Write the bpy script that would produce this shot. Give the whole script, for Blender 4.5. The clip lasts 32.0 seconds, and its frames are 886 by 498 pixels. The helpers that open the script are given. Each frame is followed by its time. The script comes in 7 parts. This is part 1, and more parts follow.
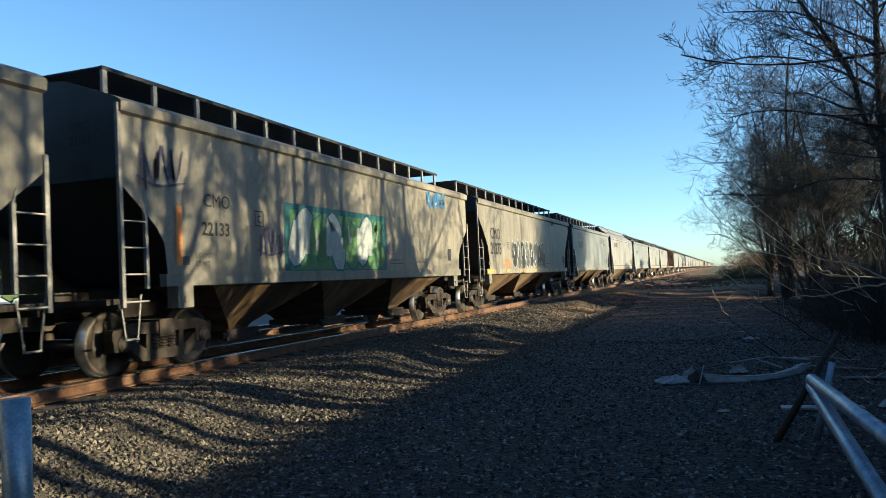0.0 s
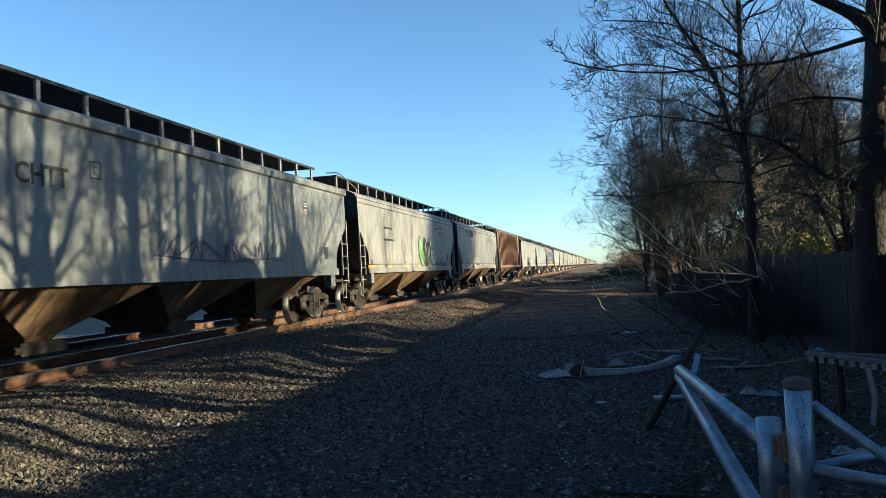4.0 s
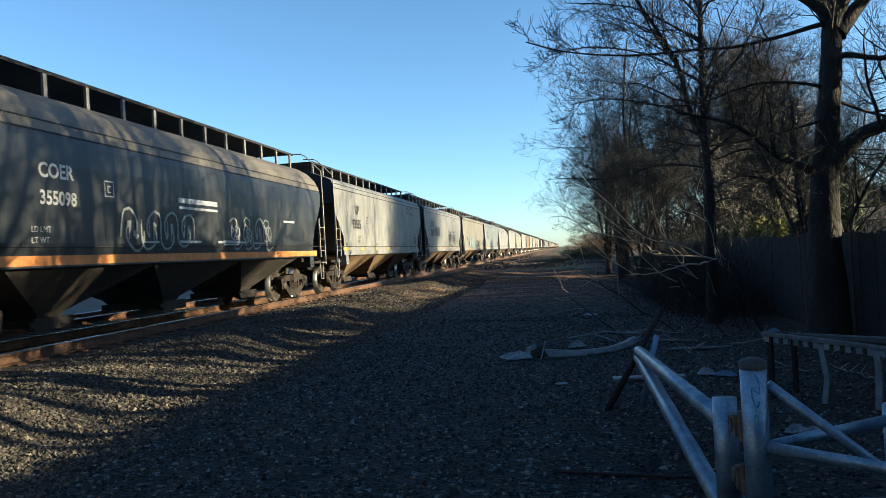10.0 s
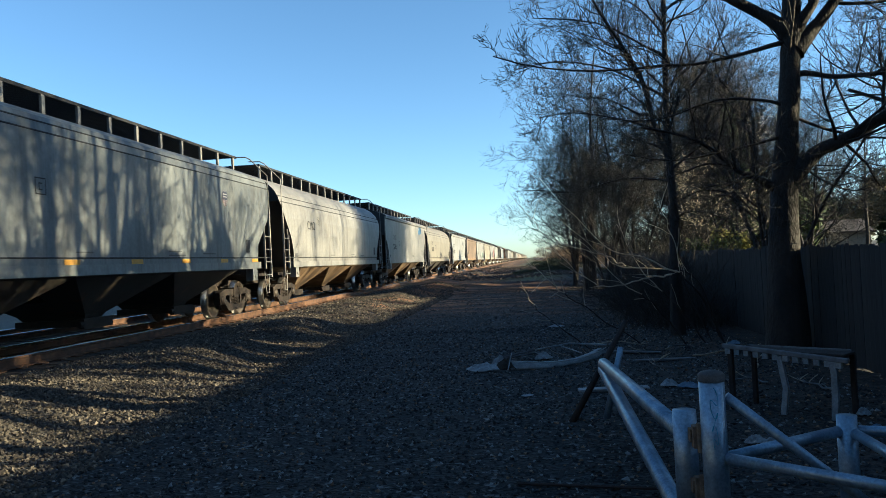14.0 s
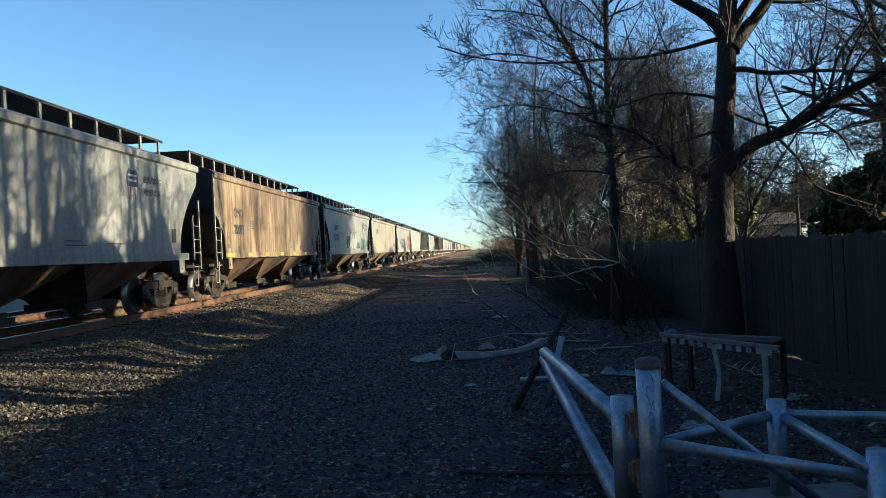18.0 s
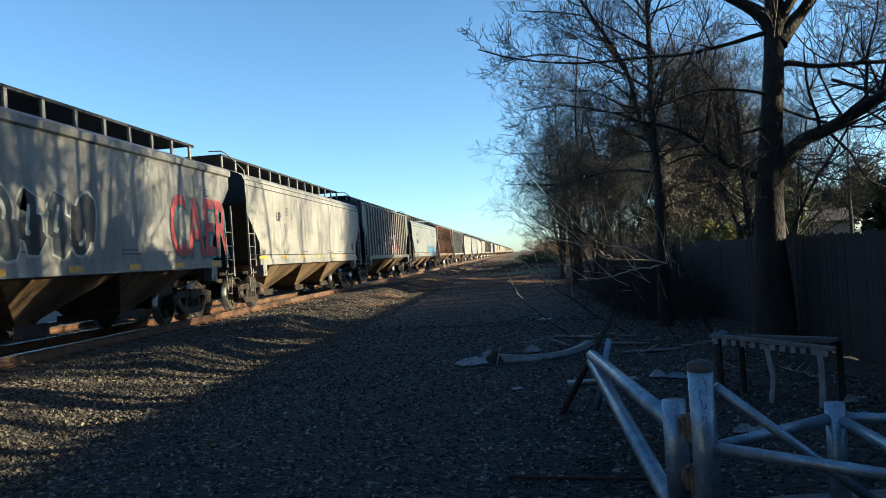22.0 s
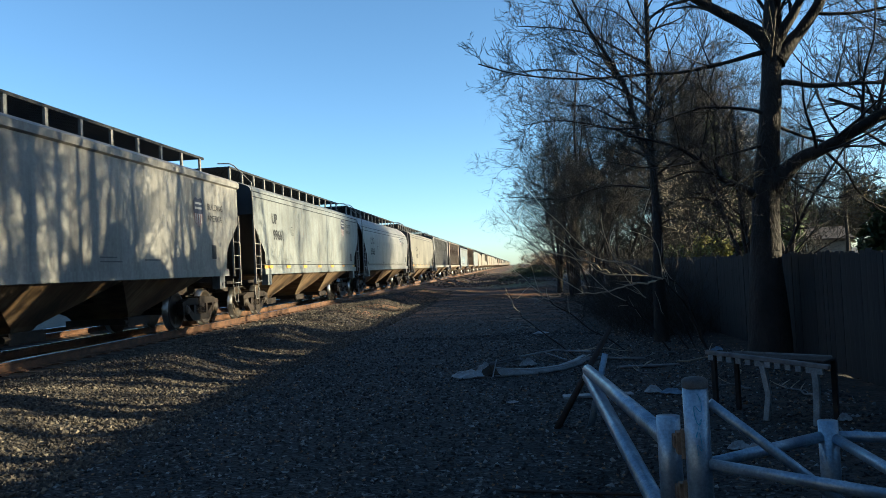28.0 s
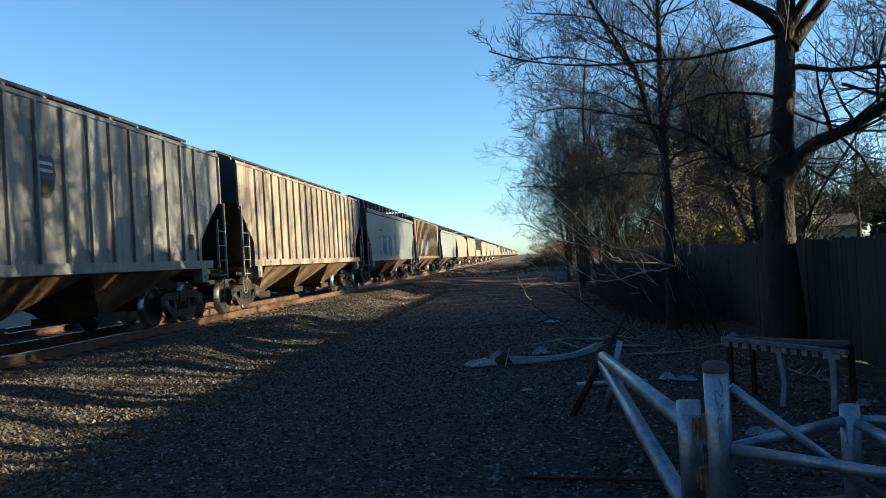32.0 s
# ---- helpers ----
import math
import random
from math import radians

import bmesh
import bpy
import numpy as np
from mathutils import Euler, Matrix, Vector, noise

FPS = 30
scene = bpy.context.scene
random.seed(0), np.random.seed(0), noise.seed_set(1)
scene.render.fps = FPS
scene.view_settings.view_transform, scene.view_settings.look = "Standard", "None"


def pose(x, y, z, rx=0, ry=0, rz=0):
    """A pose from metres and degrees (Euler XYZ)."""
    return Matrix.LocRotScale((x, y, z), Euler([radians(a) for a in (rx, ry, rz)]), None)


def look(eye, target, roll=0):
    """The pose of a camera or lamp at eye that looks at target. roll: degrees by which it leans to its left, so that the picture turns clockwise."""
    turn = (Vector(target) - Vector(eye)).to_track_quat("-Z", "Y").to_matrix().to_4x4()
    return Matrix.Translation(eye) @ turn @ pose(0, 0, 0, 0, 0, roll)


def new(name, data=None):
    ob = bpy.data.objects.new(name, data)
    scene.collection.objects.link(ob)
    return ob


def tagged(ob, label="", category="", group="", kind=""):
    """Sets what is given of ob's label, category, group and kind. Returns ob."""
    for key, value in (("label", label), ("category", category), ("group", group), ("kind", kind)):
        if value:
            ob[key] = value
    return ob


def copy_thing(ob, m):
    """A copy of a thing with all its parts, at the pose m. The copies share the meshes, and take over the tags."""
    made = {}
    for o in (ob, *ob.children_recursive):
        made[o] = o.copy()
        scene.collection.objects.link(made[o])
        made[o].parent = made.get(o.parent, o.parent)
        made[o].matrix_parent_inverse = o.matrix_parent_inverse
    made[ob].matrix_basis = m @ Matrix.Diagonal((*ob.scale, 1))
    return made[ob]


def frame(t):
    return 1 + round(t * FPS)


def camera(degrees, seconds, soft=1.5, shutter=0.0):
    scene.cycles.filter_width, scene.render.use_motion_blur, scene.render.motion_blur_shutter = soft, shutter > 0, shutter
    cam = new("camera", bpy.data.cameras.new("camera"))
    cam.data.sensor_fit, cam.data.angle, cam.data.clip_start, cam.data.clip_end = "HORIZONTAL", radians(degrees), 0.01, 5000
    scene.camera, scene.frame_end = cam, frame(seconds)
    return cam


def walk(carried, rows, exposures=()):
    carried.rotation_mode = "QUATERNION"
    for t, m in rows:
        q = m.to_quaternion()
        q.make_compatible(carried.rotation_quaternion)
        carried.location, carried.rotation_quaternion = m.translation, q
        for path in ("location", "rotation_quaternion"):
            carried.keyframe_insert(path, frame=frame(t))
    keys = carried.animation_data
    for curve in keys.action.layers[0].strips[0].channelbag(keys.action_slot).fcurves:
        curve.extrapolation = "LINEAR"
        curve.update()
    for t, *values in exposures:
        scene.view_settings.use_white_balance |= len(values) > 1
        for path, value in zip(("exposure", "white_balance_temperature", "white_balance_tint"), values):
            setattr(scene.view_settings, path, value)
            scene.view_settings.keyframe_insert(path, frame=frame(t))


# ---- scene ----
cam = camera(59.63, 32.0, soft=0.5, shutter=0.05)
PATH = [
    (0.0, pose(-0.000, 0.000, 1.600, 92.23, 2.84, 19.65)),
    (0.5, pose(-0.000, -0.012, 1.603, 92.36, 2.69, 17.72)),
    (1.0, pose(0.016, -0.030, 1.599, 92.38, 2.96, 16.42)),
    (1.5, pose(0.017, -0.031, 1.603, 92.27, 3.08, 15.78)),
    (2.0, pose(0.031, -0.022, 1.599, 92.15, 3.20, 14.67)),
    (2.5, pose(0.035, -0.018, 1.596, 91.92, 3.31, 13.16)),
    (3.0, pose(0.037, -0.023, 1.598, 91.73, 3.31, 12.34)),
    (3.5, pose(0.054, -0.038, 1.599, 91.76, 3.17, 11.76)),
    (5.5, pose(0.040, 0.001, 1.586, 91.04, 3.17, 11.38)),
    (6.0, pose(0.037, 0.008, 1.584, 90.67, 2.80, 10.81)),
    (6.5, pose(0.039, -0.000, 1.595, 90.53, 2.73, 10.61)),
    (7.0, pose(0.044, -0.014, 1.599, 90.56, 2.76, 10.36)),
    (7.5, pose(0.052, -0.014, 1.595, 90.62, 2.83, 9.72)),
    (8.0, pose(0.058, -0.015, 1.596, 90.56, 2.94, 9.09)),
    (8.5, pose(0.058, -0.031, 1.603, 90.50, 3.07, 8.73)),
    (9.0, pose(0.064, -0.009, 1.602, 90.48, 3.23, 8.79)),
    (9.5, pose(0.066, 0.024, 1.593, 90.32, 3.23, 9.04)),
    (10.0, pose(0.064, 0.013, 1.590, 90.28, 3.15, 8.89)),
    (10.5, pose(0.067, -0.033, 1.604, 90.33, 2.85, 8.09)),
    (11.0, pose(0.069, -0.023, 1.608, 90.29, 2.67, 8.02)),
    (11.5, pose(0.076, -0.038, 1.610, 90.30, 2.65, 7.67)),
    (12.0, pose(0.083, -0.036, 1.607, 90.54, 2.50, 7.08)),
    (12.5, pose(0.075, -0.025, 1.609, 90.72, 2.65, 6.99)),
    (13.0, pose(0.082, -0.018, 1.605, 90.84, 2.89, 7.10)),
    (13.5, pose(0.092, -0.018, 1.607, 90.99, 3.05, 6.62)),
    (15.5, pose(0.076, -0.016, 1.601, 90.82, 2.82, 6.57)),
    (16.0, pose(0.092, -0.057, 1.612, 91.03, 2.63, 4.78)),
    (16.5, pose(0.120, -0.046, 1.611, 91.13, 2.79, 2.38)),
    (17.0, pose(0.121, -0.042, 1.610, 90.91, 2.96, 2.13)),
    (17.5, pose(0.111, -0.021, 1.591, 90.69, 2.95, 2.11)),
    (18.0, pose(0.106, 0.000, 1.590, 90.13, 2.90, 2.49)),
    (18.5, pose(0.104, 0.023, 1.594, 90.04, 2.94, 3.09)),
    (19.0, pose(0.107, 0.016, 1.594, 90.20, 3.07, 3.49)),
    (19.5, pose(0.091, 0.018, 1.596, 90.27, 3.16, 4.06)),
    (20.0, pose(0.100, 0.028, 1.593, 90.30, 3.35, 4.36)),
    (20.5, pose(0.105, 0.025, 1.594, 90.35, 3.62, 4.50)),
    (21.0, pose(0.096, 0.019, 1.603, 90.43, 3.77, 4.87)),
    (21.5, pose(0.093, 0.022, 1.600, 90.47, 3.58, 5.07)),
    (22.0, pose(0.088, 0.012, 1.598, 90.53, 3.80, 5.65)),
    (22.5, pose(0.087, 0.015, 1.604, 90.67, 3.89, 5.82)),
    (23.0, pose(0.098, -0.010, 1.605, 90.95, 3.89, 5.75)),
    (23.5, pose(0.097, -0.039, 1.609, 91.19, 3.71, 5.72)),
    (24.0, pose(0.092, -0.054, 1.612, 91.46, 3.68, 5.52)),
    (24.5, pose(0.088, -0.042, 1.608, 91.51, 3.67, 5.61)),
    (25.0, pose(0.082, -0.032, 1.611, 91.36, 3.50, 5.55)),
    (25.5, pose(0.078, -0.033, 1.602, 91.32, 3.19, 5.46)),
    (27.5, pose(0.083, -0.047, 1.608, 91.41, 2.98, 5.22)),
    (28.0, pose(0.085, -0.028, 1.608, 91.40, 2.96, 5.43)),
    (28.5, pose(0.082, -0.015, 1.607, 91.24, 3.01, 5.69)),
    (29.0, pose(0.083, -0.024, 1.610, 91.10, 3.02, 5.52)),
    (29.5, pose(0.084, -0.029, 1.611, 91.04, 3.04, 5.60)),
    (30.0, pose(0.084, -0.035, 1.612, 91.11, 3.07, 5.52)),
    (30.5, pose(0.083, -0.018, 1.603, 90.98, 2.98, 5.80)),
    (31.0, pose(0.011, -0.010, 1.596, 90.86, 2.11, 5.42)),
    (31.5, pose(-0.049, -0.006, 1.577, 90.44, 2.92, 5.69)),
    (32.0, pose(0.027, -0.013, 1.586, 90.72, 3.37, 6.04)),
]
walk(cam, PATH, [(0.0, 2.14, 4900, -2), (32.0, 2.14, 4900, -2)])

# ---- world, sun, exposure ----
SUN_EL, SUN_AZ = 10.3, 88.0          # degrees; azimuth clockwise from +y
world = bpy.data.worlds.new("sky")
scene.world = world
world.use_nodes = True
_wn = world.node_tree.nodes
_sky = _wn.new("ShaderNodeTexSky")
_sky.sky_type = "NISHITA"
_sky.sun_disc = False
_sky.sun_elevation = radians(SUN_EL)
_sky.sun_rotation = radians(SUN_AZ)
_sky.air_density, _sky.dust_density, _sky.ozone_density = 0.75, 0.7, 0.6
_sky.altitude = 600
_wn["Background"].inputs["Strength"].default_value = 0.054
world.node_tree.links.new(_sky.outputs[0], _wn["Background"].inputs["Color"])
sun_data = bpy.data.lights.new("sun", "SUN")
sun_data.energy, sun_data.angle, sun_data.color = 5.0, radians(0.53), (0.95, 0.665, 0.345)
sun_ob = new("sun", sun_data)
_e, _a = radians(SUN_EL), radians(SUN_AZ)
sun_ob.matrix_world = look((60 * math.sin(_a) * math.cos(_e), 60 * math.cos(_a) * math.cos(_e), 60 * math.sin(_e)), (0, 0, 0))

# ---- plan, metres: y runs along the track, z = 0 is the gravel lane ----
TRACK_X, RAIL_Z, SPEED = -9.02, 0.45, 17.0


# ---- materials ----
def shader(name, rough=0.6, metal=0.0):
    m = bpy.data.materials.new(name)
    m.use_nodes = True
    b = m.node_tree.nodes["Principled BSDF"]
    b.inputs["Roughness"].default_value, b.inputs["Metallic"].default_value = rough, metal
    return m, m.node_tree.nodes, m.node_tree.links, b


def ramp_node(nodes, stops):
    r = nodes.new("ShaderNodeValToRGB")
    while len(r.color_ramp.elements) < len(stops):
        r.color_ramp.elements.new(0.5)
    for e, (pos, col) in zip(r.color_ramp.elements, stops):
        e.position, e.color = pos, (*col, 1)
    return r


def noise_node(nodes, links, coord, scale, detail=4.0, stretch=(1, 1, 1), rough=0.55):
    mp = nodes.new("ShaderNodeMapping")
    mp.inputs["Scale"].default_value = stretch
    links.new(coord, mp.inputs["Vector"])
    n = nodes.new("ShaderNodeTexNoise")
    n.inputs["Scale"].default_value, n.inputs["Detail"].default_value, n.inputs["Roughness"].default_value = scale, detail, rough
    links.new(mp.outputs[0], n.inputs["Vector"])
    return n


def mix_node(nodes, links, fac, a, b, mode="MIX"):
    x = nodes.new("ShaderNodeMix")
    x.data_type, x.blend_type = "RGBA", mode
    for sock, v in ((x.inputs[0], fac), (x.inputs[6], a), (x.inputs[7], b)):
        if isinstance(v, (int, float)):
            sock.default_value = v
        elif isinstance(v, tuple):
            sock.default_value = (*v, 1)
        else:
            links.new(v, sock)
    return x.outputs[2]


def bump_to(nodes, links, bsdf, height, strength=0.3, distance=0.02):
    b = nodes.new("ShaderNodeBump")
    b.inputs["Strength"].default_value, b.inputs["Distance"].default_value = strength, distance
    links.new(height, b.inputs["Height"])
    links.new(b.outputs[0], bsdf.inputs["Normal"])


def plain(name, dark, light, rough=0.6, metal=0.0, scale=6.0, bump=0.2, stretch=(1, 1, 1), distance=0.01):
    """Two-tone noise at two scales, with relief."""
    m, n, l, b = shader(name, rough, metal)
    co = n.new("ShaderNodeTexCoord").outputs["Object"]
    big = noise_node(n, l, co, scale, 5, stretch)
    fine = noise_node(n, l, co, scale * 9, 3, stretch)
    r = ramp_node(n, [(0.32, dark), (0.68, light)])
    l.new(big.outputs[0], r.inputs[0])
    r2 = ramp_node(n, [(0.3, (0.72, 0.72, 0.72)), (0.7, (1.15, 1.15, 1.15))])
    l.new(fine.outputs[0], r2.inputs[0])
    l.new(mix_node(n, l, 1.0, r.outputs[0], r2.outputs[0], "MULTIPLY"), b.inputs["Base Color"])
    if bump:
        bump_to(n, l, b, fine.outputs[0], bump, distance)
    return m


def car_paint(name, base, dirt=(0.05, 0.042, 0.034), rust=(0.20, 0.075, 0.03), rust_amount=0.25, rough=0.55):
    """Weathered car paint: vertical dirt streaks, rust blooms, fine speckle, tone shifted a little from car to car."""
    m, n, l, b = shader(name, rough, 0.0)
    co = n.new("ShaderNodeTexCoord").outputs["Object"]
    streak = noise_node(n, l, co, 2.2, 6, (1, 2.6, 0.22), 0.62)
    cloud = noise_node(n, l, co, 0.9, 5)
    speck = noise_node(n, l, co, 14, 4)
    rs = ramp_node(n, [(0.46, (0, 0, 0)), (0.70, (0.8, 0.8, 0.8))])
    l.new(streak.outputs[0], rs.inputs[0])
    c1 = mix_node(n, l, rs.outputs[0], base, tuple(0.34 * x + 0.66 * y for x, y in zip(base, dirt)))
    rr = ramp_node(n, [(0.66 - 0.3 * rust_amount, (0, 0, 0)), (0.84 - 0.25 * rust_amount, (1, 1, 1))])
    l.new(mix_node(n, l, 0.5, cloud.outputs[0], streak.outputs[0]), rr.inputs[0])
    c2 = mix_node(n, l, rr.outputs[0], c1, rust)
    r3 = ramp_node(n, [(0.3, (0.82, 0.82, 0.82)), (0.7, (1.1, 1.1, 1.1))])
    l.new(speck.outputs[0], r3.inputs[0])
    c3 = mix_node(n, l, 1.0, c2, r3.outputs[0], "MULTIPLY")
    blotch = noise_node(n, l, co, 0.55, 7, (1, 1.0, 0.8), 0.66)
    r5 = ramp_node(n, [(0.34, (0.70, 0.69, 0.66)), (0.5, (0.97, 0.96, 0.95)), (0.66, (1.16, 1.15, 1.13))])
    l.new(blotch.outputs[0], r5.inputs[0])
    c3 = mix_node(n, l, 1.0, c3, r5.outputs[0], "MULTIPLY")
    info = n.new("ShaderNodeObjectInfo")
    r4 = ramp_node(n, [(0.0, (0.88, 0.88, 0.88)), (1.0, (1.08, 1.06, 1.02))])
    l.new(info.outputs["Random"], r4.inputs[0])
    l.new(mix_node(n, l, 1.0, c3, r4.outputs[0], "MULTIPLY"), b.inputs["Base Color"])
    bump_to(n, l, b, cloud.outputs[0], 0.12, 0.05)
    return m


def stone_mat(name, cols):
    m, n, l, b = shader(name, 0.85)
    g = n.new("ShaderNodeNewGeometry")
    r = ramp_node(n, [(i / (len(cols) - 1), c) for i, c in enumerate(cols)])
    l.new(g.outputs["Random Per Island"], r.inputs[0])
    co = n.new("ShaderNodeTexCoord").outputs["Object"]
    f = noise_node(n, l, co, 60, 3)
    r2 = ramp_node(n, [(0.3, (0.75, 0.75, 0.75)), (0.7, (1.15, 1.15, 1.15))])
    l.new(f.outputs[0], r2.inputs[0])
    l.new(mix_node(n, l, 1.0, r.outputs[0], r2.outputs[0], "MULTIPLY"), b.inputs["Base Color"])
    return m


def wood_mat(name, dark, light, axis_stretch, rough=0.85):
    m, n, l, b = shader(name, rough)
    co = n.new("ShaderNodeTexCoord").outputs["Object"]
    g = noise_node(n, l, co, 5, 6, axis_stretch, 0.6)
    r = ramp_node(n, [(0.3, dark), (0.7, light)])
    l.new(g.outputs[0], r.inputs[0])
    info = n.new("ShaderNodeObjectInfo")
    r4 = ramp_node(n, [(0.0, (0.7, 0.7, 0.7)), (1.0, (1.25, 1.22, 1.18))])
    l.new(info.outputs["Random"], r4.inputs[0])
    l.new(mix_node(n, l, 1.0, r.outputs[0], r4.outputs[0], "MULTIPLY"), b.inputs["Base Color"])
    bump_to(n, l, b, g.outputs[0], 0.4, 0.01)
    return m


def patina(name, cols, rough=0.7):
    """Old paint gone to rust: large blotches of several tones, streaked downwards."""
    m, n, l, b = shader(name, rough)
    co = n.new("ShaderNodeTexCoord").outputs["Object"]
    blot = noise_node(n, l, co, 0.75, 8, (1, 1.3, 0.6), 0.62)
    streak = noise_node(n, l, co, 2.4, 6, (1, 3.0, 0.2), 0.6)
    r = ramp_node(n, [(0.30, cols[0]), (0.44, cols[1]), (0.55, cols[2]), (0.68, cols[3])])
    l.new(blot.outputs[0], r.inputs[0])
    r2 = ramp_node(n, [(0.36, (0.45, 0.43, 0.42)), (0.6, (1.1, 1.1, 1.1))])
    l.new(streak.outputs[0], r2.inputs[0])
    l.new(mix_node(n, l, 1.0, r.outputs[0], r2.outputs[0], "MULTIPLY"), b.inputs["Base Color"])
    bump_to(n, l, b, blot.outputs[0], 0.15, 0.05)
    return m


PAINT = {
    "beige": car_paint("paint_beige", (0.175, 0.160, 0.128), rust_amount=0.14),
    "gray": car_paint("paint_gray", (0.147, 0.160, 0.166), rust_amount=0.08),
    "drab": car_paint("paint_drab", (0.122, 0.119, 0.106), rust_amount=0.16),
    "light": car_paint("paint_light", (0.188, 0.186, 0.182), rust_amount=0.06),
    "white": car_paint("paint_white", (0.188, 0.193, 0.196), rust_amount=0.03),
    "brown": patina("paint_brown", [(0.045, 0.030, 0.019), (0.105, 0.070, 0.043), (0.165, 0.114, 0.069), (0.21, 0.157, 0.104)]),
    "rust": patina("paint_rust", [(0.022, 0.013, 0.010), (0.072, 0.036, 0.018), (0.160, 0.080, 0.036), (0.21, 0.155, 0.105)]),
    "tan": patina("paint_tan", [(0.10, 0.07, 0.05), (0.20, 0.165, 0.13), (0.24, 0.20, 0.16), (0.20, 0.13, 0.08)]),
    "black": car_paint("paint_black", (0.017, 0.020, 0.025), dirt=(0.065, 0.062, 0.058), rust=(0.08, 0.07, 0.06), rust_amount=0.12, rough=0.45),
}
BAY = {
    "pale": patina("bay_paint_pale", [(0.013, 0.009, 0.005), (0.056, 0.034, 0.016), (0.125, 0.078, 0.036), (0.20, 0.142, 0.078)]),
    "tan": patina("bay_paint_tan", [(0.018, 0.012, 0.007), (0.085, 0.056, 0.028), (0.165, 0.112, 0.056), (0.24, 0.175, 0.10)]),
    "dark": car_paint("bay_paint_dark", (0.04, 0.035, 0.03), dirt=(0.05, 0.04, 0.03), rust_amount=0.3, rough=0.7),
    "rust": car_paint("bay_paint_rust", (0.060, 0.040, 0.025), dirt=(0.040, 0.025, 0.017), rust_amount=0.5, rough=0.7),
}
ROOF_DUST = car_paint("roof_dust", (0.13, 0.115, 0.09), dirt=(0.07, 0.06, 0.05), rust_amount=0.1)
# near-black tone puts the shade of the recess between cars into the paint
END_SHADE = car_paint("end_wall_shade", (0.0272, 0.0296, 0.0336), dirt=(0.0160, 0.0144, 0.0128), rust=(0.0240, 0.0160, 0.0120), rust_amount=0.2)
STEEL_DARK = plain("truck_steel", (0.008, 0.0055, 0.004), (0.040, 0.027, 0.018), 0.8, 0.2, 5)
WHEEL_STEEL = plain("wheel_steel", (0.012, 0.009, 0.007), (0.075, 0.057, 0.040), 0.6, 0.2, 4)
TREAD_STEEL = plain("tread_steel", (0.30, 0.29, 0.28), (0.50, 0.49, 0.47), 0.32, 1.0, 8, 0.05)
RAIL_RUST = plain("rail_rust", (0.040, 0.019, 0.008), (0.135, 0.062, 0.024), 0.8, 0.0, 5, 0.3)
RAIL_HEAD = plain("rail_head_steel", (0.5, 0.5, 0.5), (0.7, 0.7, 0.7), 0.22, 1.0, 3, 0.03)
TIE_WOOD = wood_mat("tie_wood", (0.03, 0.024, 0.02), (0.12, 0.09, 0.07), (1, 12, 12))
GRATE = plain("walkway_grating", (0.008, 0.0085, 0.009), (0.024, 0.024, 0.024), 0.7, 0.3, 20)
LADDER = plain("ladder_steel", (0.140, 0.133, 0.122), (0.252, 0.238, 0.217), 0.6, 0.1, 9)
LETTER = plain("stencil_paint", (0.007, 0.008, 0.010), (0.022, 0.023, 0.026), 0.75, 0, 12, 0)
FADED = plain("faded_stencil_paint", (0.05, 0.052, 0.055), (0.085, 0.087, 0.09), 0.75, 0, 9, 0)
LETTER_PALE = plain("stencil_paint_pale", (0.45, 0.45, 0.43), (0.6, 0.6, 0.58), 0.6, 0, 12, 0)
YELLOW = plain("yellow_reflector", (0.38, 0.20, 0.02), (0.58, 0.32, 0.03), 0.5, 0, 8, 0)
ORANGE = plain("orange_stripe_paint", (0.45, 0.16, 0.03), (0.6, 0.24, 0.05), 0.6, 0, 5, 0)
NAVY = plain("emblem_navy", (0.012, 0.016, 0.04), (0.025, 0.03, 0.06), 0.6, 0, 8, 0)
RED = plain("emblem_red", (0.12, 0.05, 0.045), (0.18, 0.08, 0.07), 0.6, 0, 8, 0)
PALE = plain("emblem_white", (0.28, 0.28, 0.27), (0.40, 0.40, 0.39), 0.6, 0, 8, 0)
SPRAY = {c: plain("spray_" + c, tuple(0.7 * v for v in rgb), rgb, 0.65, 0, 5, 0) for c, rgb in {
    "black": (0.018, 0.018, 0.022), "gray": (0.06, 0.065, 0.07), "teal": (0.02, 0.11, 0.12), "green": (0.10, 0.20, 0.06), "white": (0.36, 0.38, 0.36), "blue": (0.05, 0.14, 0.28),
    "sky": (0.06, 0.28, 0.42), "red": (0.30, 0.045, 0.05), "pink": (0.34, 0.19, 0.19), "orange": (0.36, 0.15, 0.03), "purple": (0.055, 0.05, 0.10)}.items()}
GALV = plain("galvanized_pipe", (0.15, 0.21, 0.29), (0.30, 0.39, 0.49), 0.36, 0.5, 7, 0.08)
GALV_CAP = plain("pipe_cap_rust", (0.055, 0.055, 0.056), (0.13, 0.125, 0.12), 0.7, 0.3, 14)
HINGE_RUST = plain("hinge_rust", (0.09, 0.07, 0.05), (0.24, 0.19, 0.14), 0.75, 0.2, 14)
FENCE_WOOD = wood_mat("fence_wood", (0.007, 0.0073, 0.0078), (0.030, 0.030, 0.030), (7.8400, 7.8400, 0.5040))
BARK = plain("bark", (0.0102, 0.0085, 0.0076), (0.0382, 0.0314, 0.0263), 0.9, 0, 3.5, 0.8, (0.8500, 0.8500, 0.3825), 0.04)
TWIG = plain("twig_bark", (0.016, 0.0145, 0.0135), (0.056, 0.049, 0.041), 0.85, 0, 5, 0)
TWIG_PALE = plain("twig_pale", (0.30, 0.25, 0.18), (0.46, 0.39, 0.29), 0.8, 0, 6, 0)
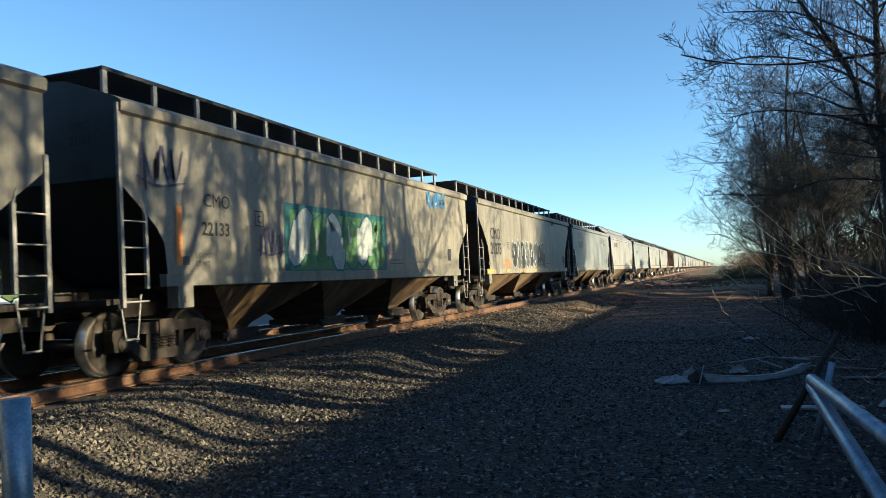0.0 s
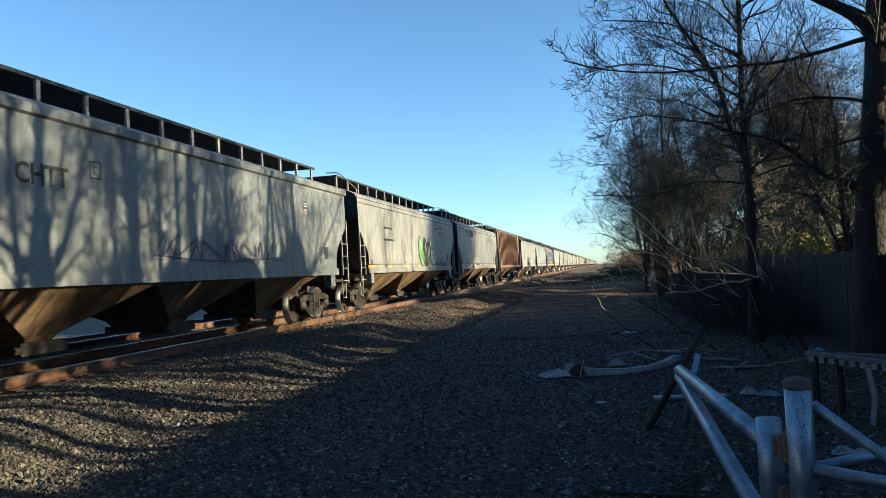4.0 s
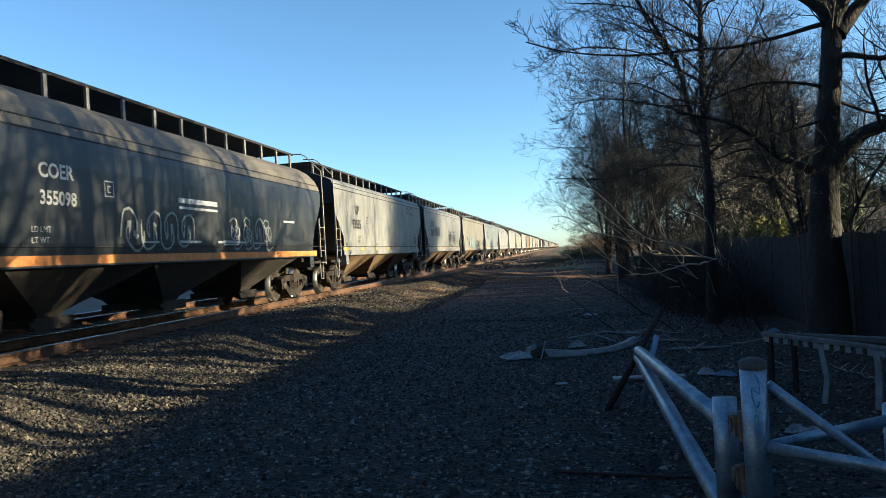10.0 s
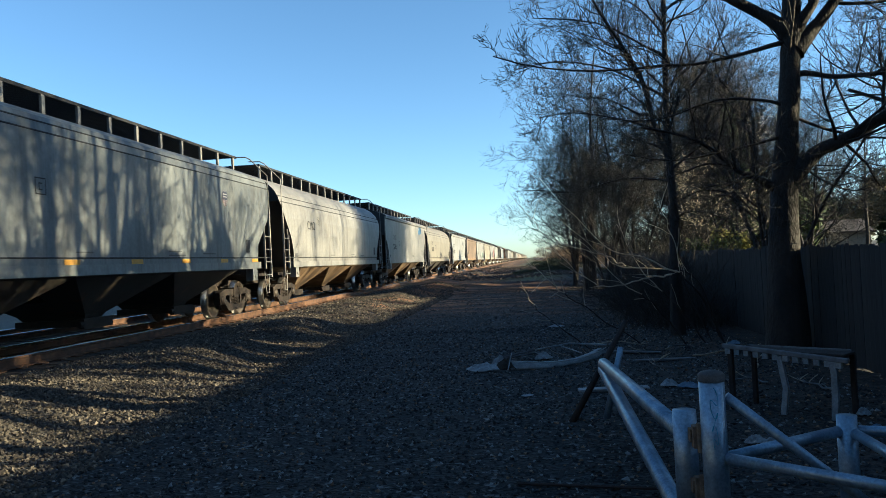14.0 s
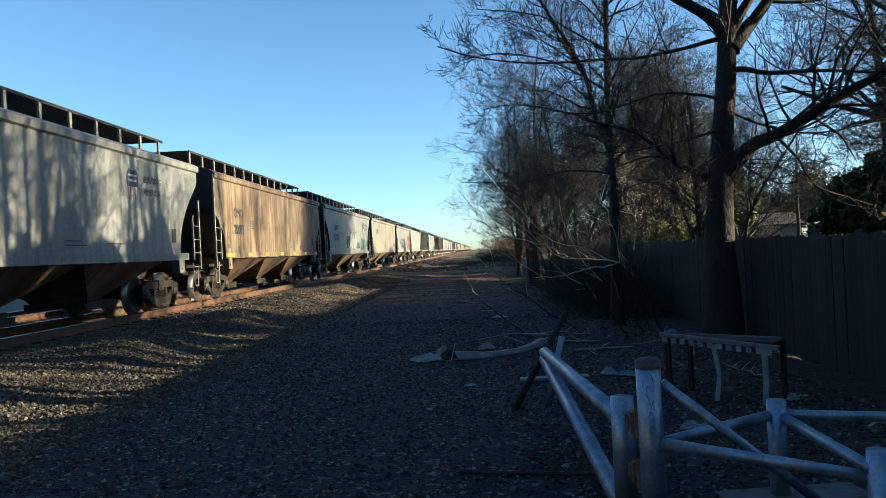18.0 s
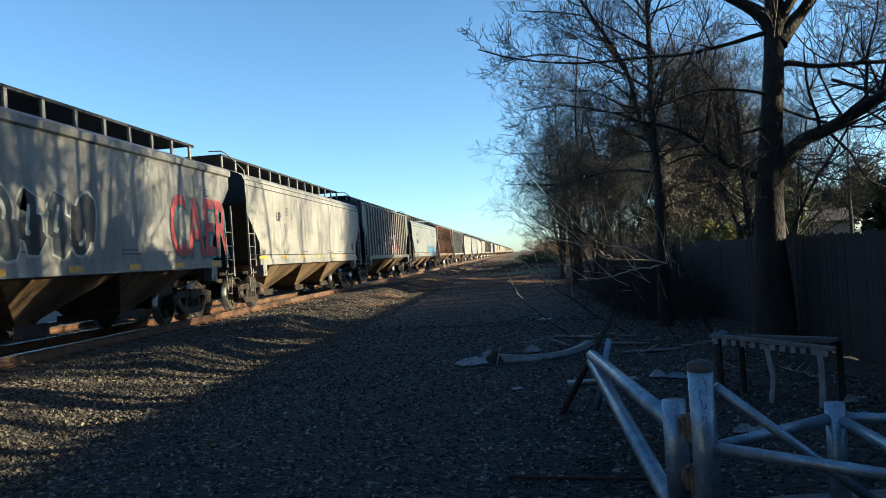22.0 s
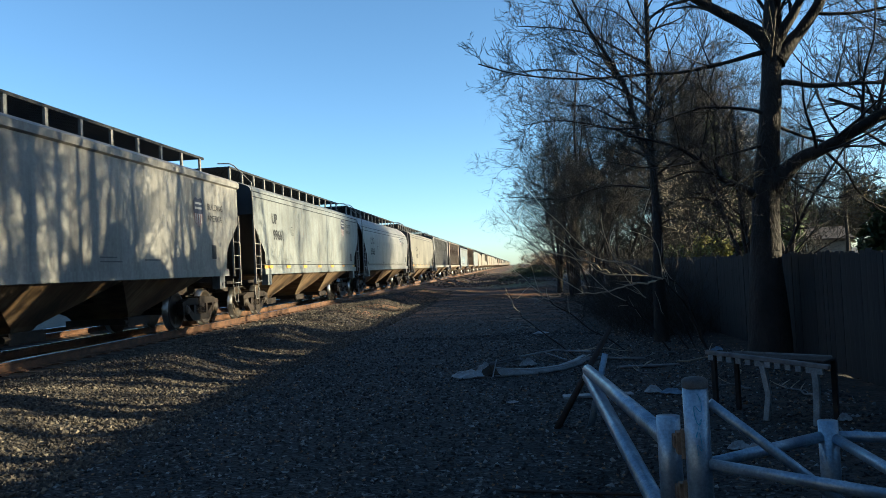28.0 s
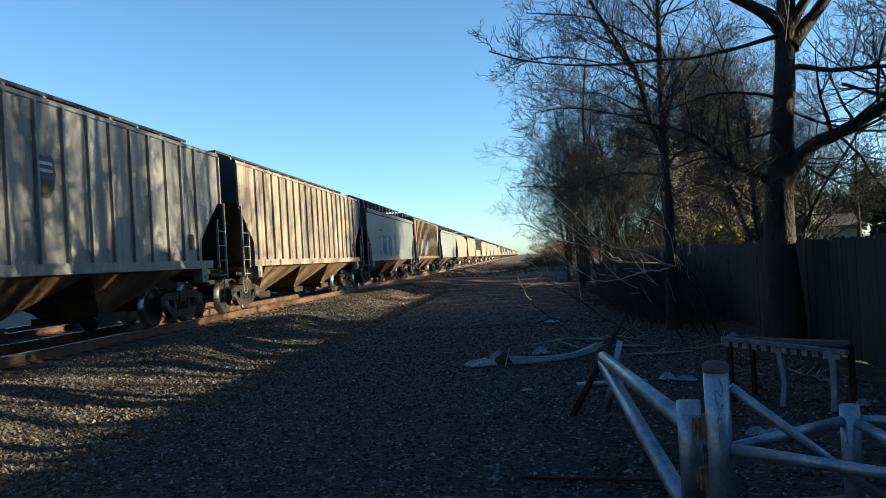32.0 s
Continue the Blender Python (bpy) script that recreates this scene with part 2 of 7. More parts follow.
LEAF_GREEN = stone_mat("evergreen_leaves", [(0.028, 0.046, 0.014), (0.046, 0.068, 0.018), (0.070, 0.090, 0.022)])
LEAF_YELLOW = stone_mat("yellow_green_leaves", [(0.10, 0.11, 0.02), (0.16, 0.16, 0.03), (0.20, 0.17, 0.04)])
LEAF_DEAD = stone_mat("dead_leaves", [(0.09, 0.055, 0.03), (0.17, 0.11, 0.06), (0.26, 0.20, 0.14)])
BUSH_TWIG = stone_mat("bush_twigs", [(0.09, 0.06, 0.04), (0.15, 0.10, 0.06), (0.20, 0.14, 0.08)])
# LEAF_GREEN at about half tone, shade put into the bramble's colour
LEAF_SHADE = stone_mat("shaded_bramble_leaves", [(0.014, 0.024, 0.010), (0.024, 0.036, 0.014), (0.036, 0.046, 0.018)])
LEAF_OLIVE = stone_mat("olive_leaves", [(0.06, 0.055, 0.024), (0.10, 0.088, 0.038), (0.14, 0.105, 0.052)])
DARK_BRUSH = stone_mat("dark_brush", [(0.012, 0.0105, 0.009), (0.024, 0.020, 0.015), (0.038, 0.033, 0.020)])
CLODS = stone_mat("dirt_clods", [(0.016, 0.014, 0.013), (0.034, 0.027, 0.022), (0.06, 0.042, 0.03), (0.026, 0.024, 0.022)])
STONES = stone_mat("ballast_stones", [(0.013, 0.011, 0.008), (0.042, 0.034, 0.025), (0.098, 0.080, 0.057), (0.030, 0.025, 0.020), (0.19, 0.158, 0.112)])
# darkened and blued beyond plain gravel to deepen the lane's shade
LANE_STONES_SHADED = stone_mat("lane_stones_shaded", [(0.0056, 0.0074, 0.0089), (0.0128, 0.0160, 0.0185), (0.0243, 0.0289, 0.0325), (0.0087, 0.0111, 0.0124), (0.0440, 0.0490, 0.0515), (0.2200, 0.2360, 0.2376)])
PLASTIC = plain("dirty_white_plastic", (0.132, 0.145, 0.158), (0.288, 0.317, 0.338), 0.5, 0, 6, 0.4)
BLUE_PLASTIC = plain("blue_plastic", (0.05, 0.09, 0.15), (0.14, 0.21, 0.30), 0.5, 0, 6)
OLD_WOOD = wood_mat("weathered_board", (0.055, 0.058, 0.064), (0.15, 0.155, 0.165), (2, 2, 2))
DARK_WOOD = plain("dark_pole_wood", (0.010, 0.008, 0.007), (0.035, 0.027, 0.023), 0.85, 0, 6, 0.5)
ROOF = plain("shingle_roof", (0.045, 0.032, 0.026), (0.09, 0.066, 0.052), 0.9, 0, 7)
SIDING = plain("house_siding", (0.15, 0.13, 0.105), (0.21, 0.185, 0.15), 0.8, 0, 3)
GLASS_DARK = plain("window_glass", (0.02, 0.025, 0.03), (0.04, 0.045, 0.05), 0.08, 0, 3, 0)


def ground_material():
    """Lane gravel darkened with shade, pale ballast by the track, a strip of bare reddish dirt with painted sun streaks
    at the crossing, grass farther off.
    """
    m, n, l, b = shader("ground_mix", 0.92)
    co = n.new("ShaderNodeTexCoord").outputs["Object"]
    xyz = n.new("ShaderNodeSeparateXYZ")
    l.new(co, xyz.inputs[0])
    v = n.new("ShaderNodeTexVoronoi")
    v.inputs["Scale"].default_value = 26
    l.new(co, v.inputs["Vector"])
    sep = n.new("ShaderNodeSeparateColor")
    l.new(v.outputs["Color"], sep.inputs[0])
    # lane tones hold the dark blue of its shade; ballast stays paler
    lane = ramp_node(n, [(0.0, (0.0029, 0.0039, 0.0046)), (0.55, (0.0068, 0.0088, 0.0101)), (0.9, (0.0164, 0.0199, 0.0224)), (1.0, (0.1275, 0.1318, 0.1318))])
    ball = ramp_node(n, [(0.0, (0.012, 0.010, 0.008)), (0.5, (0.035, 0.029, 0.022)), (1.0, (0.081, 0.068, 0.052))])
    l.new(sep.outputs[0], lane.inputs[0])
    l.new(sep.outputs[0], ball.inputs[0])
    wob = noise_node(n, l, co, 0.35, 5)
    fine = noise_node(n, l, co, 9, 5)

    def band(src, a, c, wobble):
        add = n.new("ShaderNodeMath")
        add.operation = "MULTIPLY_ADD"
        l.new(wob.outputs[0], add.inputs[0])
        add.inputs[1].default_value = wobble
        l.new(src, add.inputs[2])
        mr = n.new("ShaderNodeMapRange")
        mr.inputs["From Min"].default_value, mr.inputs["From Max"].default_value = a, c
        l.new(add.outputs[0], mr.inputs["Value"])
        return mr.outputs[0]

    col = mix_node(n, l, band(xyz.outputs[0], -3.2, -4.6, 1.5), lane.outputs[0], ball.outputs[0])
    # golden and dark streaks paint sunlit ridges and shaded hollows into the soil
    sun_streaks = noise_node(n, l, co, 1.0, 6, (0.12, 1.1, 1.0), 0.6)
    dirt = ramp_node(n, [(0.38, (0.012, 0.007, 0.005)), (0.50, (0.050, 0.025, 0.012)), (0.62, (0.21, 0.105, 0.045))])
    l.new(sun_streaks.outputs[0], dirt.inputs[0])
    mul = n.new("ShaderNodeMath")
    mul.operation = "MULTIPLY"
    l.new(band(xyz.outputs[1], 24, 30, 6), mul.inputs[0])
    l.new(band(xyz.outputs[1], 900, 600, 6), mul.inputs[1])
    col = mix_node(n, l, mul.outputs[0], col, dirt.outputs[0])
    grass = ramp_node(n, [(0.3, (0.045, 0.06, 0.02)), (0.7, (0.13, 0.12, 0.05))])
    l.new(fine.outputs[0], grass.inputs[0])
    mul2 = n.new("ShaderNodeMath")
    mul2.operation = "MULTIPLY"
    l.new(band(xyz.outputs[1], 50, 58, 5), mul2.inputs[0])
    l.new(band(xyz.outputs[0], -2.5, 0.5, 2), mul2.inputs[1])
    col = mix_node(n, l, mul2.outputs[0], col, grass.outputs[0])
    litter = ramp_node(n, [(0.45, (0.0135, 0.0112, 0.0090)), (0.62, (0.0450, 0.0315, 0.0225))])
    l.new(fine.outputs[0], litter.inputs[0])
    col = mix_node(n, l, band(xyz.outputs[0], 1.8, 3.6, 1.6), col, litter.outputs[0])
    far_side = ramp_node(n, [(0.3, (0.10, 0.095, 0.085)), (0.7, (0.22, 0.21, 0.19))])
    l.new(fine.outputs[0], far_side.inputs[0])
    col = mix_node(n, l, band(xyz.outputs[0], -13, -15, 1.0), col, far_side.outputs[0])
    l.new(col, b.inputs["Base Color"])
    bump_to(n, l, b, v.outputs["Distance"], 0.7, 0.03)
    return m


GROUND_MAT = ground_material()


# ---- mesh helpers ----
def link_mesh(name, verts, faces, mats, parent=None, label="", smooth=False, index=None):
    me = bpy.data.meshes.new(name)
    me.from_pydata([tuple(v) for v in verts], [], [tuple(f) for f in faces])
    for m in mats if isinstance(mats, (list, tuple)) else [mats]:
        me.materials.append(m)
    if index is not None:
        me.polygons.foreach_set("material_index", index)
    if smooth:
        me.polygons.foreach_set("use_smooth", [True] * len(me.polygons))
    me.update()
    ob = new(name, me)
    if parent is not None:
        ob.parent = parent
    if label:
        tagged(ob, label)
    return ob


def part(name, bm, material, parent, label=""):
    me = bpy.data.meshes.new(name)
    bm.to_mesh(me)
    bm.free()
    me.materials.append(material)
    ob = new(name, me)
    ob.parent = parent
    if label:
        tagged(ob, label)
    return ob


class Soup:
    """Vertices and faces of one mesh, gathered from simple solids."""

    def __init__(self):
        self.v, self.f = [], []

    def add(self, verts, faces):
        o = len(self.v)
        self.v += [tuple(p) for p in verts]
        self.f += [tuple(o + i for i in f) for f in faces]
        return self

    def box(self, x0, x1, y0, y1, z0, z1):
        p = [(x, y, z) for z in (z0, z1) for y in (y0, y1) for x in (x0, x1)]
        return self.add(p, [(0, 2, 3, 1), (4, 5, 7, 6), (0, 1, 5, 4), (2, 6, 7, 3), (0, 4, 6, 2), (1, 3, 7, 5)])

    def tube(self, a, b, r0, r1=None, n=8, caps=True):
        a, b = Vector(a), Vector(b)
        r1 = r0 if r1 is None else r1
        d = (b - a).normalized()
        u = d.orthogonal().normalized()
        w = d.cross(u)
        ring = [(math.cos(2 * math.pi * i / n), math.sin(2 * math.pi * i / n)) for i in range(n)]
        vs = [a + r0 * (c * u + s * w) for c, s in ring] + [b + r1 * (c * u + s * w) for c, s in ring]
        fs = [(i, (i + 1) % n, n + (i + 1) % n, n + i) for i in range(n)]
        if caps:
            fs += [tuple(range(n - 1, -1, -1)), tuple(range(n, 2 * n))]
        return self.add(vs, fs)

    def prism(self, outline, x0, x1):
        """An outline in y, z, extruded along x."""
        n = len(outline)
        vs = [(x0, y, z) for y, z in outline] + [(x1, y, z) for y, z in outline]
        fs = [(i, (i + 1) % n, n + (i + 1) % n, n + i) for i in range(n)] + [tuple(range(n - 1, -1, -1)), tuple(range(n, 2 * n))]
        return self.add(vs, fs)

    def lathe_x(self, profile, n=24, x=0.0, y=0.0, z=0.0):
        """A profile of (x, radius), turned about the x axis."""
        vs, fs = [], []
        for px, r in profile:
            vs += [(x + px, y + r * math.cos(2 * math.pi * i / n), z + r * math.sin(2 * math.pi * i / n)) for i in range(n)]
        for k in range(len(profile) - 1):
            fs += [(k * n + i, k * n + (i + 1) % n, (k + 1) * n + (i + 1) % n, (k + 1) * n + i) for i in range(n)]
        fs += [tuple(range(n)), tuple(range((len(profile) - 1) * n + n - 1, (len(profile) - 1) * n - 1, -1))]
        return self.add(vs, fs)

    def put(self, name, mats, parent=None, label="", smooth=False):
        return link_mesh(name, self.v, self.f, mats, parent, label, smooth)


def soft_box(x0, x1, y0, y1, z0, z1, bevel=0.01):
    bm = bmesh.new()
    bmesh.ops.create_cube(bm, size=1)
    for v in bm.verts:
        v.co = (x0 + (v.co.x + 0.5) * (x1 - x0), y0 + (v.co.y + 0.5) * (y1 - y0), z0 + (v.co.z + 0.5) * (z1 - z0))
    bmesh.ops.bevel(bm, geom=bm.edges[:], offset=bevel, segments=1, affect="EDGES")
    return bm


def empty(name, x, y, z, label, category, group="", kind=""):
    e = new(name)
    e.location = (x, y, z)
    e.empty_display_size = 0.3
    return tagged(e, label, category, group, kind)


# ---- ground and track ----
def ground_z(x, y):
    x, y = np.asarray(x, float), np.asarray(y, float)
    t = np.clip((-4.7 - x) / 2.3, 0, 1)
    bank = 0.24 * t * t * (3 - 2 * t)
    t2 = np.clip((-11.2 - x) / 2.0, 0, 1)
    bank = bank - 0.14 * t2 * t2 * (3 - 2 * t2)
    heap = np.exp(-((x + 5.7) / 0.85) ** 2)
    wave = 0.12 * np.sin(y * 0.95 + 0.9 * np.sin(0.37 * y) + 0.7 * x) + 0.02 * np.sin(y * 2.3 + 1.3 * x)
    rough = 0.012 * np.sin(7.1 * x + 3.3 * y) * np.sin(5.3 * y - 2.9 * x) + 0.015 * np.sin(1.7 * x + 0.6) * np.sin(1.1 * y)
    hump = 0.5 * np.exp(-((x - 1.6) / 2.6) ** 2 - ((y - 66) / 9) ** 2) + 0.16 * np.exp(-((x + 4.2) / 2.0) ** 2 - ((y - 52) / 6) ** 2)
    cross = np.clip((x + 7.5) / 2.0, 0, 1) * np.clip((9 - x) / 3.0, 0, 1)
    hump = hump + cross * (0.22 * np.exp(-((y - 46 - 0.25 * x + 0.5 * np.sin(0.9 * x)) / 1.0) ** 2) + 0.16 * np.exp(-((y - 39 - 0.3 * x - 0.6 * np.sin(0.7 * x)) / 0.8) ** 2) + 0.2 * np.exp(-((y - 56 + 0.2 * x) / 1.4) ** 2))
    return bank + heap * (0.15 + 1.05 * wave) + rough * (x > -7.3) + hump


def make_ground():
    xs = np.unique(np.concatenate([[-900, -500, -250, -120, -60, -35, -22], np.arange(-16, -8, 0.5), np.arange(-8, -3.4, 0.09), np.arange(-3.4, 5, 0.2), np.arange(5, 14, 0.8), [18, 25, 40, 70, 130, 260, 520, 900]]).round(3))
    ys = np.unique(np.concatenate([[-900, -300, -120, -60, -30, -15], np.arange(-8, 2, 0.5), np.arange(2, 34, 0.11), np.arange(34, 60, 0.2), np.arange(60, 80, 0.6), np.arange(80, 160, 5), [180, 220, 280, 360, 480, 700, 1100, 1800, 3000]]).round(3))
    gx, gy = np.meshgrid(xs, ys)
    gz = ground_z(gx, gy)
    verts = np.stack([gx.ravel(), gy.ravel(), gz.ravel()], 1).tolist()
    w = len(xs)
    faces = [(j * w + i, j * w + i + 1, (j + 1) * w + i + 1, (j + 1) * w + i) for j in range(len(ys) - 1) for i in range(w - 1)]
    g = link_mesh("ground", verts, faces, GROUND_MAT, None, "", True)
    tagged(g, "gravel lane with ballast heaps along the track", "ground", "", "structure")


make_ground()


def stones(name, n, x0, x1, y0, y1, s0, s1, mat, seed, label, near_bias=1.0):
    rng = np.random.default_rng(seed)
    x = rng.uniform(x0, x1, n)
    y = y0 + (y1 - y0) * rng.uniform(0, 1, n) ** near_bias
    size = rng.uniform(s0, s1, n) * (1 + 0.5 * (rng.uniform(0, 1, n) > 0.93))
    z = ground_z(x, y) + size * 0.15
    base = np.array([(1, 0, 0), (-1, 0, 0), (0, 1, 0), (0, -1, 0), (0, 0, 1), (0, 0, -1)], float)
    v = base[None] * rng.uniform(0.7, 1.08, (n, 6, 3)) + rng.normal(0, 0.15, (n, 6, 3))
    a = rng.uniform(0, 6.28, n)
    ca, sa = np.cos(a)[:, None], np.sin(a)[:, None]
    tilt = rng.normal(0, 0.6, n)
    ct, st = np.cos(tilt)[:, None], np.sin(tilt)[:, None]
    vx, vy, vz = v[..., 0], v[..., 1], v[..., 2] * 0.75
    vx, vz = vx * ct - vz * st, vx * st + vz * ct
    vx, vy = vx * ca - vy * sa, vx * sa + vy * ca
    p = np.stack([x[:, None] + vx * size[:, None], y[:, None] + vy * size[:, None], z[:, None] + vz * size[:, None]], -1).reshape(-1, 3)
    tri = np.array([(0, 2, 4), (2, 1, 4), (1, 3, 4), (3, 0, 4), (2, 0, 5), (1, 2, 5), (3, 1, 5), (0, 3, 5)])
    f = (tri[None] + 6 * np.arange(n)[:, None, None]).reshape(-1, 3)
    ob = link_mesh(name, p.tolist(), f.tolist(), mat)
    return tagged(ob, label, "gravel", "", "stuff")


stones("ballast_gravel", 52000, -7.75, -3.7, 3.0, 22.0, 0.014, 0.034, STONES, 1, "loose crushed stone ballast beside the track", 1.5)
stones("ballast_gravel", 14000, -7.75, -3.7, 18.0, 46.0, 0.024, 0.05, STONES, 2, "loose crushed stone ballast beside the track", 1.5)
stones("lane_gravel", 26000, -4.4, 3.6, 3.2, 18.0, 0.010, 0.026, LANE_STONES_SHADED, 3, "gravel scattered over the lane, shade put into its colour", 1.6)
stones("lane_gravel", 9000, -4.4, 3.8, 17.0, 38.0, 0.010, 0.028, LANE_STONES_SHADED, 7, "gravel scattered over the lane, shade put into its colour", 1.4)
stones("lane_gravel", 3000, -4.4, 4.0, 36.0, 60.0, 0.012, 0.042, CLODS, 5, "dirt clods and stones on the lane", 1.3)
stones("lane_gravel", 5000, -6.5, 3.0, 55.0, 150.0, 0.05, 0.13, CLODS, 6, "dirt clods and stones on the far lane", 1.4)
stones("lane_gravel", 5200, -4.0, 3.9, 3.4, 24.0, 0.007, 0.022, LEAF_DEAD, 4, "dead leaves and pale chips on the lane", 1.3)


def rail_soup(x, z_top, y0, y1):
    prof = [(-0.076, 0), (0.076, 0), (0.076, 0.012), (0.014, 0.032), (0.010, 0.14), (0.036, 0.15), (0.036, 0.178), (0.028, 0.19), (-0.028, 0.19), (-0.036, 0.178), (-0.036, 0.15), (-0.010, 0.14), (-0.014, 0.032), (-0.076, 0.012)]
    n = len(prof)
    vs = [(x + a, y, z_top - 0.19 + b) for y in (y0, y1) for a, b in prof]
    fs = [(i, (i + 1) % n, n + (i + 1) % n, n + i) for i in range(n)] + [tuple(range(n - 1, -1, -1)), tuple(range(n, 2 * n))]
    return vs, fs, [1 if 6 <= i <= 8 else 0 for i in range(n)] + [0, 0]


def make_track(cx, z_top, label, near):
    root = empty("railway_track", cx, 0, 0, label, "railway track", "", "structure")
    for sx in (-0.7535, 0.7535):
        vs, fs, ix = rail_soup(sx, z_top, -640, 1500)
        link_mesh("rail", vs, fs, [RAIL_RUST, RAIL_HEAD], root, "rusty steel rail with a polished head", False, ix)
    tie = Soup().box(-1.3, 1.3, -0.11, 0.11, z_top - 0.40, z_top - 0.205)
    plate = Soup().box(-0.17, 0.17, -0.09, 0.09, z_top - 0.21, z_top - 0.185)
    first_tie = first_plate = None
    for i in range(96 if near else 60):
        y = -4 + i * 0.52
        if first_tie is None:
            t = tie.put("tie", TIE_WOOD, root)
            first_tie = t.data
        else:
            t = new("tie", first_tie)
            t.parent = root
        t.location = (0, y, 0)
        if near:
            for sx in (-0.7535, 0.7535):
                if first_plate is None:
                    p = plate.put("tie_plate", RAIL_RUST, root)
                    first_plate = p.data
                else:
                    p = new("tie_plate", first_plate)
                    p.parent = root
                p.location = (sx, y, 0)
    far = Soup()
    for i in range(400):
        y = -4 + (i + (96 if near else 60)) * 0.52
        far.box(-1.3, 1.3, y - 0.11, y + 0.11, z_top - 0.40, z_top - 0.205)
    tagged(far.put("far_ties", TIE_WOOD, root), kind="stuff")


make_track(TRACK_X, RAIL_Z, "railway track with rusty rails on wooden ties", True)
make_track(TRACK_X - 4.3, RAIL_Z - 0.05, "second railway track beyond the train", False)


# ---- board fence along the lane ----
FENCE_X, FENCE_TOP = 4.15, 1.57


def make_fence():
    root = empty("board_fence", FENCE_X, 0, 0, "dark weathered wooden board fence along the lane", "fence")
    rng = random.Random(3)
    variants = []
    for i in range(6):
        h = FENCE_TOP + rng.uniform(-0.025, 0.015)
        s = Soup()
        c = 0.02 + 0.015 * rng.random()
        s.add([(x, y, z) for x in (-0.011, 0.011) for y, z in ((-0.0765, 0.0), (0.0765, 0.0), (0.0765, h - c), (0.0765 - c, h), (-0.0765 + c, h), (-0.0765, h - c))],
              [(0, 1, 2, 3, 4, 5), (11, 10, 9, 8, 7, 6)] + [(i0, i0 + 6, (i0 + 1) % 6 + 6, (i0 + 1) % 6) for i0 in range(6)])
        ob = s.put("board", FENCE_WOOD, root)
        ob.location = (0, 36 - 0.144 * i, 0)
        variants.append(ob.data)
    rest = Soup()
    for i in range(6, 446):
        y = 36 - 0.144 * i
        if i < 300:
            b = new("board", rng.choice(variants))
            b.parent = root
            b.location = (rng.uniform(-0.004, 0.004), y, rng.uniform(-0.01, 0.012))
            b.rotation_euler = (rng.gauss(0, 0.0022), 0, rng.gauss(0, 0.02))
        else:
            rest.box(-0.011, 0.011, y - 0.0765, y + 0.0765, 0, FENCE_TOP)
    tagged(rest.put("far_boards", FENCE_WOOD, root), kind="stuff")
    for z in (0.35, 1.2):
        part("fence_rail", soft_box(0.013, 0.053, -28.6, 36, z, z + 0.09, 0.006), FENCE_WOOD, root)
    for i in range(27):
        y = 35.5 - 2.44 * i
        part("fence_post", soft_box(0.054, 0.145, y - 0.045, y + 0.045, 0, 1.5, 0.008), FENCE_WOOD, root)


make_fence()


# ---- bare trees ----
def segs_to_mesh(name, segs, sides, mat, parent, label="", smooth=True, kind=""):
    a = np.array([s[0] for s in segs], float)
    b = np.array([s[1] for s in segs], float)
    r0 = np.array([s[2] for s in segs], float)
    r1 = np.array([s[3] for s in segs], float)
    d = b - a
    d /= np.linalg.norm(d, axis=1, keepdims=True) + 1e-9
    ref = np.where(np.abs(d[:, 2:3]) > 0.9, np.array([[1.0, 0, 0]]), np.array([[0, 0, 1.0]]))
    u = np.cross(d, ref)
    u /= np.linalg.norm(u, axis=1, keepdims=True) + 1e-9
    w = np.cross(d, u)
    ang = np.arange(sides) * 2 * np.pi / sides
    ring = np.cos(ang)[None, :, None] * u[:, None] + np.sin(ang)[None, :, None] * w[:, None]
    v = np.concatenate([a[:, None] + ring * r0[:, None, None], b[:, None] + ring * r1[:, None, None]], 1).reshape(-1, 3)
    i = np.arange(sides)
    q = np.stack([i, (i + 1) % sides, sides + (i + 1) % sides, sides + i], 1)
    f = (q[None] + 2 * sides * np.arange(len(segs))[:, None, None]).reshape(-1, 4)
    ob = link_mesh(name, v.tolist(), f.tolist(), mat, parent, label, smooth)
    if kind:
        tagged(ob, kind=kind)
    return ob


